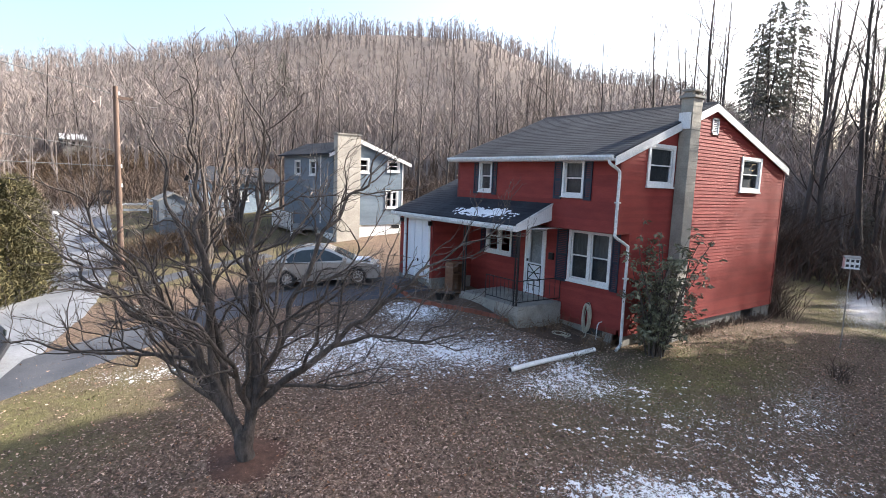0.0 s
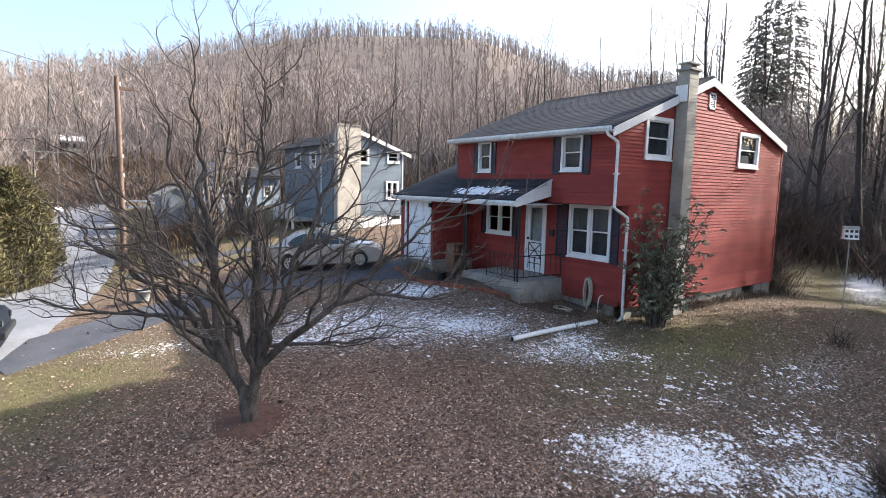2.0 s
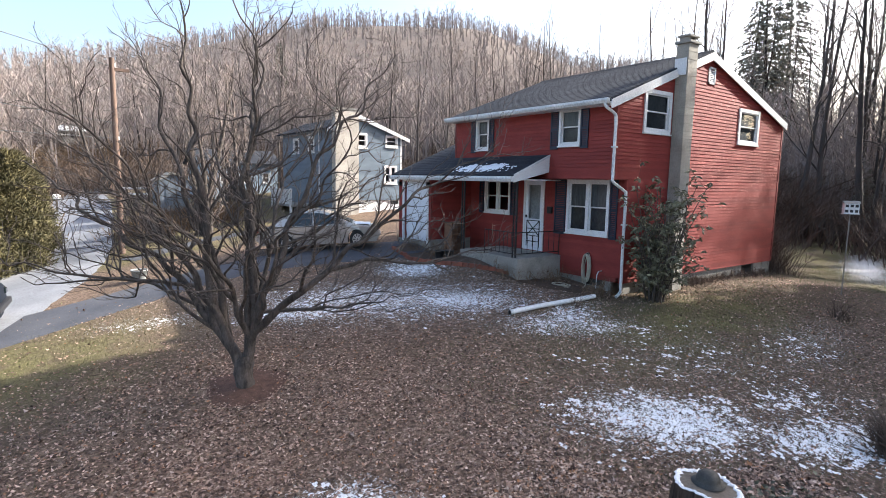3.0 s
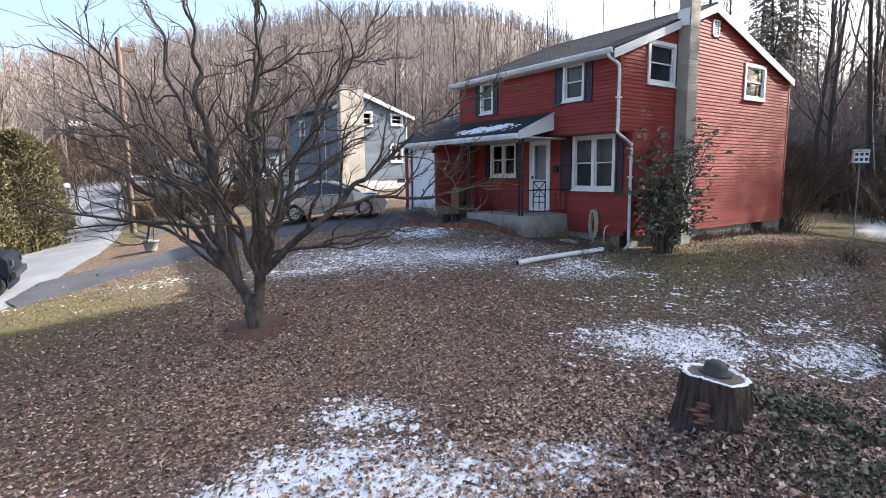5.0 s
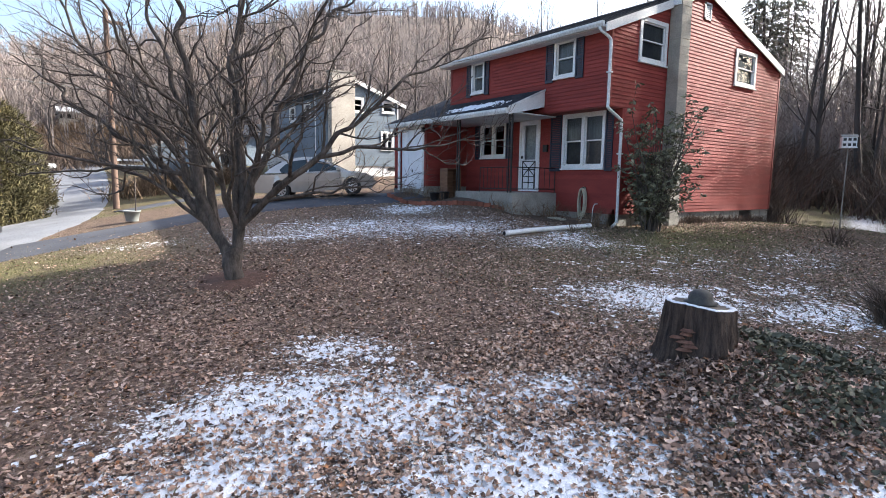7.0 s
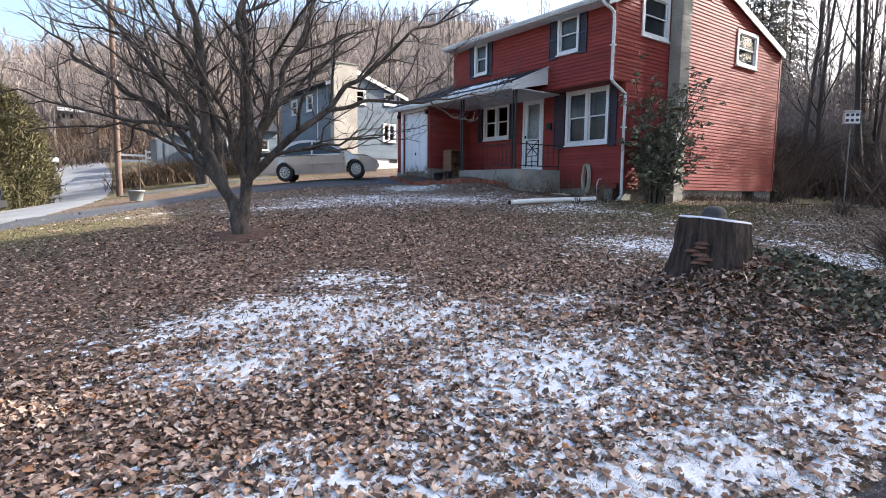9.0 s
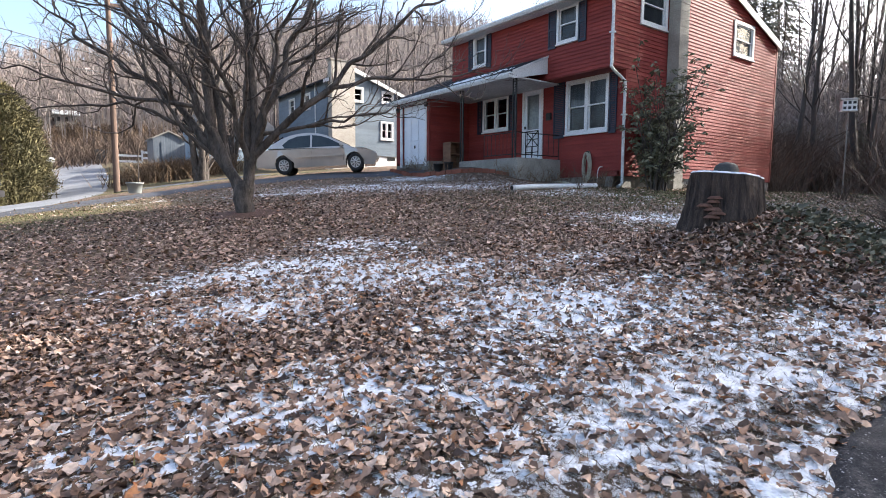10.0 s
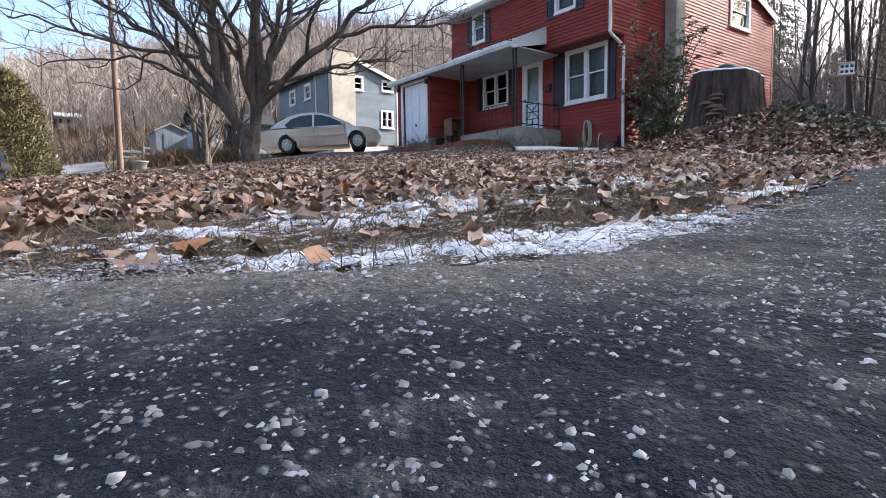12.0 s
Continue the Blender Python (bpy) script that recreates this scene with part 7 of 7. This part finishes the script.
for z in (5.9, 3.3, 2.6):
    tubes("insulator", [(np.array([(px + 0.1, py - 0.02, z), (px + 0.1, py - 0.02, z + 0.12)]), np.full(2, 0.035))], 8, WHITE, pole)
WIRE = surf("service_wire", (0.10, 0.10, 0.10), (0.2, 0.2, 0.2), 4.0, 0.6, relief=0.0)
for z0, end in ((3.35, (-34, 9, 4.2)), (3.9, (-34, 8.5, 7.2)), (5.9, (-34, 8, 11.0)), (6.0, (-3, 44, 8.5))):
    t = np.linspace(0, 1, 24)[:, None]
    w = np.array([px, py, z0]) * (1 - t) + np.array(end) * t - np.array([0, 0, 1.0]) * 0.8 * t * (1 - t)
    tubes("wire", [(w, np.full(24, 0.013))], 4, WIRE, pole)

# ---- down the lane ----
for x, y, s, k in ((-12.3, 15.8, 0.95, 0), (-13.9, 14.6, 1.1, 1), (-12.1, 18.6, 0.9, 2)):
    rng = np.random.default_rng(50 + k)
    h, n, z0 = 4.6 * s, 24000, float(ground_z(x, y)) - 0.1
    cd = thing("cedar", (x, y, z0), "dense olive-green cedar beside the lane", "tree", "cedars")
    tubes("trunk", [limb(rng, (x, y, z0), (0, 0, 1), h * 0.8, 0.12, 0.03, 0.02, 0, 6)], 7, BARK_DARK, cd)
    u, a = rng.uniform(0.01, 1, n)**1.15, rng.uniform(0, 2 * np.pi, n)
    lobe = 0.62 + 0.76 * fbm(a * 2.6 + 9, u * 8, 70 + k, 4)
    r = 1.45 * s * (1 - u**2.2)**0.5 * (0.75 + 0.25 * smooth01(u, 0, 0.15)) * lobe * rng.uniform(0.6, 1.03, n)
    out = np.stack([np.cos(a), np.sin(a), 0 * a], -1)
    foot = np.array([x, y, z0]) + out * r[:, None] + np.array([0, 0, 1.0]) * (u * h * (0.94 + 0.1 * fbm(a * 3, a, 5)))[:, None]
    side = np.cross(out, rng.normal(size=(n, 3)))
    side *= (rng.uniform(0.018, 0.042, n) / (np.linalg.norm(side, axis=1) + 1e-6))[:, None]
    tip = foot + (out * rng.uniform(0.2, 1.0, (n, 1)) + np.array([0, 0, 0.6]) + rng.normal(0, 0.5, (n, 3))) * rng.uniform(0.06, 0.17, (n, 1))
    v = np.stack([foot - side, foot + side, tip], 1).reshape(-1, 3)
    part("crown", arrays("crown", v, np.arange(len(v)).reshape(-1, 3), CEDAR), CEDAR, cd)
yard = bare_tree(61, 7.2, 0.17, 0.16, 12, 4, 0.06, 4, BARK)
tagged(yard, "pale many-trunked bare yard tree", "tree", "yard trees")
yard.matrix_basis = Matrix.Translation((-6.0, 15.9, float(ground_z(-6.0, 15.9))))
copy_thing(yard, Matrix.Translation((-3.4, 19.5, float(ground_z(-3.4, 19.5)))) @ Matrix.Rotation(2.0, 4, "Z"))
copy_thing(yard, Matrix.Translation((-13.8, 26.0, float(ground_z(-13.8, 26)))) @ Matrix.Rotation(1.0, 4, "Z"))
shed = thing("garden_shed", (-5.9, 22.5, 0.2), "small grey-blue metal garden shed", "shed")
SHEDBLUE = surf("faded_blue_metal", (0.11, 0.13, 0.155), (0.18, 0.205, 0.235), 1.5, 0.5, grain=12, relief=0.004, stretch=(8, 8, 0.5))
prism("body", shed, SHEDBLUE, [(-6.55, 0.0), (-5.1, 0.0), (-5.1, 1.75), (-5.85, 2.1), (-6.55, 1.75)], "y", 21.8, 23.6)
prism("roof", shed, CONCRETE, [(-6.62, 1.72), (-5.85, 2.11), (-5.03, 1.72), (-5.03, 1.78), (-5.85, 2.18), (-6.62, 1.78)], "y", 21.7, 23.7)
box("door", shed, SHEDBLUE, -6.2, -5.5, 21.77, 21.8, 0.05, 1.6)
cot = thing("low_cottage", (-2.0, 25.5, 0.8), "low pale blue cottage with a white roof edge", "house")
PALEBLUE = surf("pale_blue_siding", (0.24, 0.31, 0.38), (0.34, 0.41, 0.47), 1.0, 0.6, grain=12, relief=0.004)
CF = Face("y", 24.3)
cw = [(-3.0, -2.5, 1.65, 2.3), (-1.9, -1.4, 1.65, 2.3), (-0.6, -0.1, 1.65, 2.3)]
CF.wall("wall", cot, PALEBLUE, -4.0, 0.4, 0.5, lambda a: 2.75, cw, 0.12)
CF.boards(cot, PALEBLUE, -4.0, 0.4, 0.9, 2.7, 0.15, cw)
for h in cw:
    CF.window(cot, *h, 1, 0.06, blind=0.0)
box("side_wall", cot, PALEBLUE, -4.0, -3.88, 24.3, 27.5, 0.5, 2.75)
prism("roof", cot, SHINGLE, [(24.0, 2.7), (25.9, 3.5), (27.8, 2.7), (27.8, 2.8), (25.9, 3.62), (24.0, 2.8)], "x", -4.2, 0.6)
fh = thing("hillside_house", (-8.8, 47, 4.5), "pale house among trees on the hillside", "house")
hz = 5.2
box("wall", fh, CONCRETE, -9.6, -8.1, 46.5, 49.0, hz - 3.2, hz + 0.3)
prism("roof", fh, WHITE_OLD, [(46.2, hz + 0.25), (47.7, hz + 0.7), (49.3, hz + 0.25), (49.3, hz + 0.33), (47.7, hz + 0.8), (46.2, hz + 0.33)], "x", -9.8, -7.9)
# plates for windows, coloured with the dark of the rooms
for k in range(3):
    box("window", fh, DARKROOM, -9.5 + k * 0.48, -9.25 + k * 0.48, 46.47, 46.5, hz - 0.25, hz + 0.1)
for k, (x0, x1) in enumerate(((-7.6, -6.2), (-6.2, -4.8), (-4.8, -3.4))):
    fe = thing("rail_fence", (x0, 28.0, 0.8), "white two-rail fence panel", "fence", "fence panels")
    zf = float(ground_z(x0, 28.0))
    box("post", fe, WHITE, x0, x0 + 0.08, 28.0, 28.08, zf - 0.1, zf + 0.85)
    for h in (0.35, 0.68):
        box("rail", fe, WHITE, x0 + 0.08, x1, 28.02, 28.06, zf + h, zf + h + 0.12)
bin_ = thing("wheeled_bin", (-7.75, 33, 0.9), "black wheeled rubbish bin by the lane", "bin")
zf = float(ground_z(-7.75, 33.0))
prism("body", bin_, PLASTIC, [(-8.0, zf), (-7.55, zf), (-7.47, zf + 0.8), (-8.08, zf + 0.8)], "y", 32.8, 33.3)
box("lid", bin_, PLASTIC, -8.12, -7.43, 32.75, 33.35, zf + 0.8, zf + 0.88, 0.02)
mb = thing("roadside_mailbox", (-10.6, 27.2, 0), "white mailbox on a post beside the lane", "mailbox")
zf = float(ground_z(-10.6, 27.2))
box("post", mb, BARK, -10.66, -10.56, 27.2, 27.3, zf - 0.1, zf + 0.75)
box("box", mb, WHITE, -10.8, -10.42, 27.0, 27.45, zf + 0.75, zf + 1.0, 0.05)
for k in range(4):
    x, y = -11.3 - 0.1 * k, 18.6 + 2.0 * k
    fp = thing("fence_post", (x, y, 0), "weathered grey fence post", "post", "fence posts")
    box("stake", fp, BARK, x - 0.05, x + 0.05, y - 0.05, y + 0.05, float(ground_z(x, y)) - 0.1, float(ground_z(x, y)) + 0.9, 0.01)

# ---- brush and dry plants ----
brush("dry_bed_plants", "dry brown stalks in the flower bed", [(-1.45, 6.3, 0.15, 0.3, 0.1), (-1.35, 5.0, 0.2, 0.4, 0.15), (-0.95, 2.2, 0.22, 0.28, 0.3), (-0.2, 1.5, 0.3, 0.2, 0.1), (0.0, 0.1, 0.28, 0.2, 0.15)], DRYBRUSH, 800, 0.42, 0.005)
brush("foundation_weeds", "reddish dry weeds along the foundation", [(3.9, -0.35, 0.5, 0.12, 0.3), (5.5, -0.3, 0.8, 0.12, 0.3), (7.6, -0.3, 0.7, 0.12, 0.25), (9.6, 0.1, 0.3, 0.5, 0.15)], BRUSHTWIG, 1100, 0.25, 0.006)
brush("corner_shrub", "dark bare twiggy shrub at the rear corner", [(9.55, 0.5, 0.3, 0.5, 1.0)], BRUSHTWIG, 900, 1.5, 0.008)
brush("dark_shrub", "dark low twiggy shrub on the lawn", [(-2.2, -6.6, 0.09, 0.09, 0.8), (3.9, -3.95, 0.12, 0.12, 0.1)], BRUSHTWIG, 520, 0.5, 0.008)
brush("lane_hedge", "brown winter hedge and long dry grass along the lane", [(-6.6, 18.2, 0.9, 0.5, 0.45), (-5.0, 18.6, 0.9, 0.5, 0.3), (-11.9, 22, 0.5, 2.5, 0.25)], DRYBRUSH, 4200, 0.75, 0.012)
brush("lane_end_brush", "rust-coloured brush at the end of the lane", [(-10.5, 42, 2.0, 1.2, 0.5), (-7.2, 41, 2.4, 1.2, 0.5)], DRYBRUSH, 3500, 1.5, 0.02)
brush("lawn_sapling", "thin bare sapling beside the pipe", [(-1.3, -0.35, 0.02, 0.02, 1.0)], BRUSHTWIG, 24, 0.55, 0.004)
# snow lying on the porch roof
rng = np.random.default_rng(15)
X, Y = np.meshgrid(np.arange(-1.2, -0.25, 0.03), np.arange(2.2, 5.6, 0.03), indexing="ij")
D = 0.9 * np.exp(-(((X + 0.85) / 0.36)**2 + ((Y - 3.8) / 1.5)**2)) + fbm(X * 9, Y * 9, 17) - 1.10
Z = LZ0 + (X + 1.34) * LP + ROOF_T + 0.018 + np.clip(D, -0.03, 0.1) * 0.2
m, k = X.shape
i, j = np.meshgrid(np.arange(m - 1), np.arange(k - 1), indexing="ij")
f = np.stack([i * k + j, (i + 1) * k + j, (i + 1) * k + j + 1, i * k + j + 1], -1).reshape(-1, 4)
f = f[(D.ravel()[f] > -0.02).any(1)]
used, inv = np.unique(f, return_inverse=True)
tagged(new("roof_snow", arrays("roof_snow", np.stack([X, Y, Z], -1).reshape(-1, 3)[used], inv.reshape(-1, 4), SNOW, True)), "thin melting snow on the porch roof", "snow", kind="stuff")
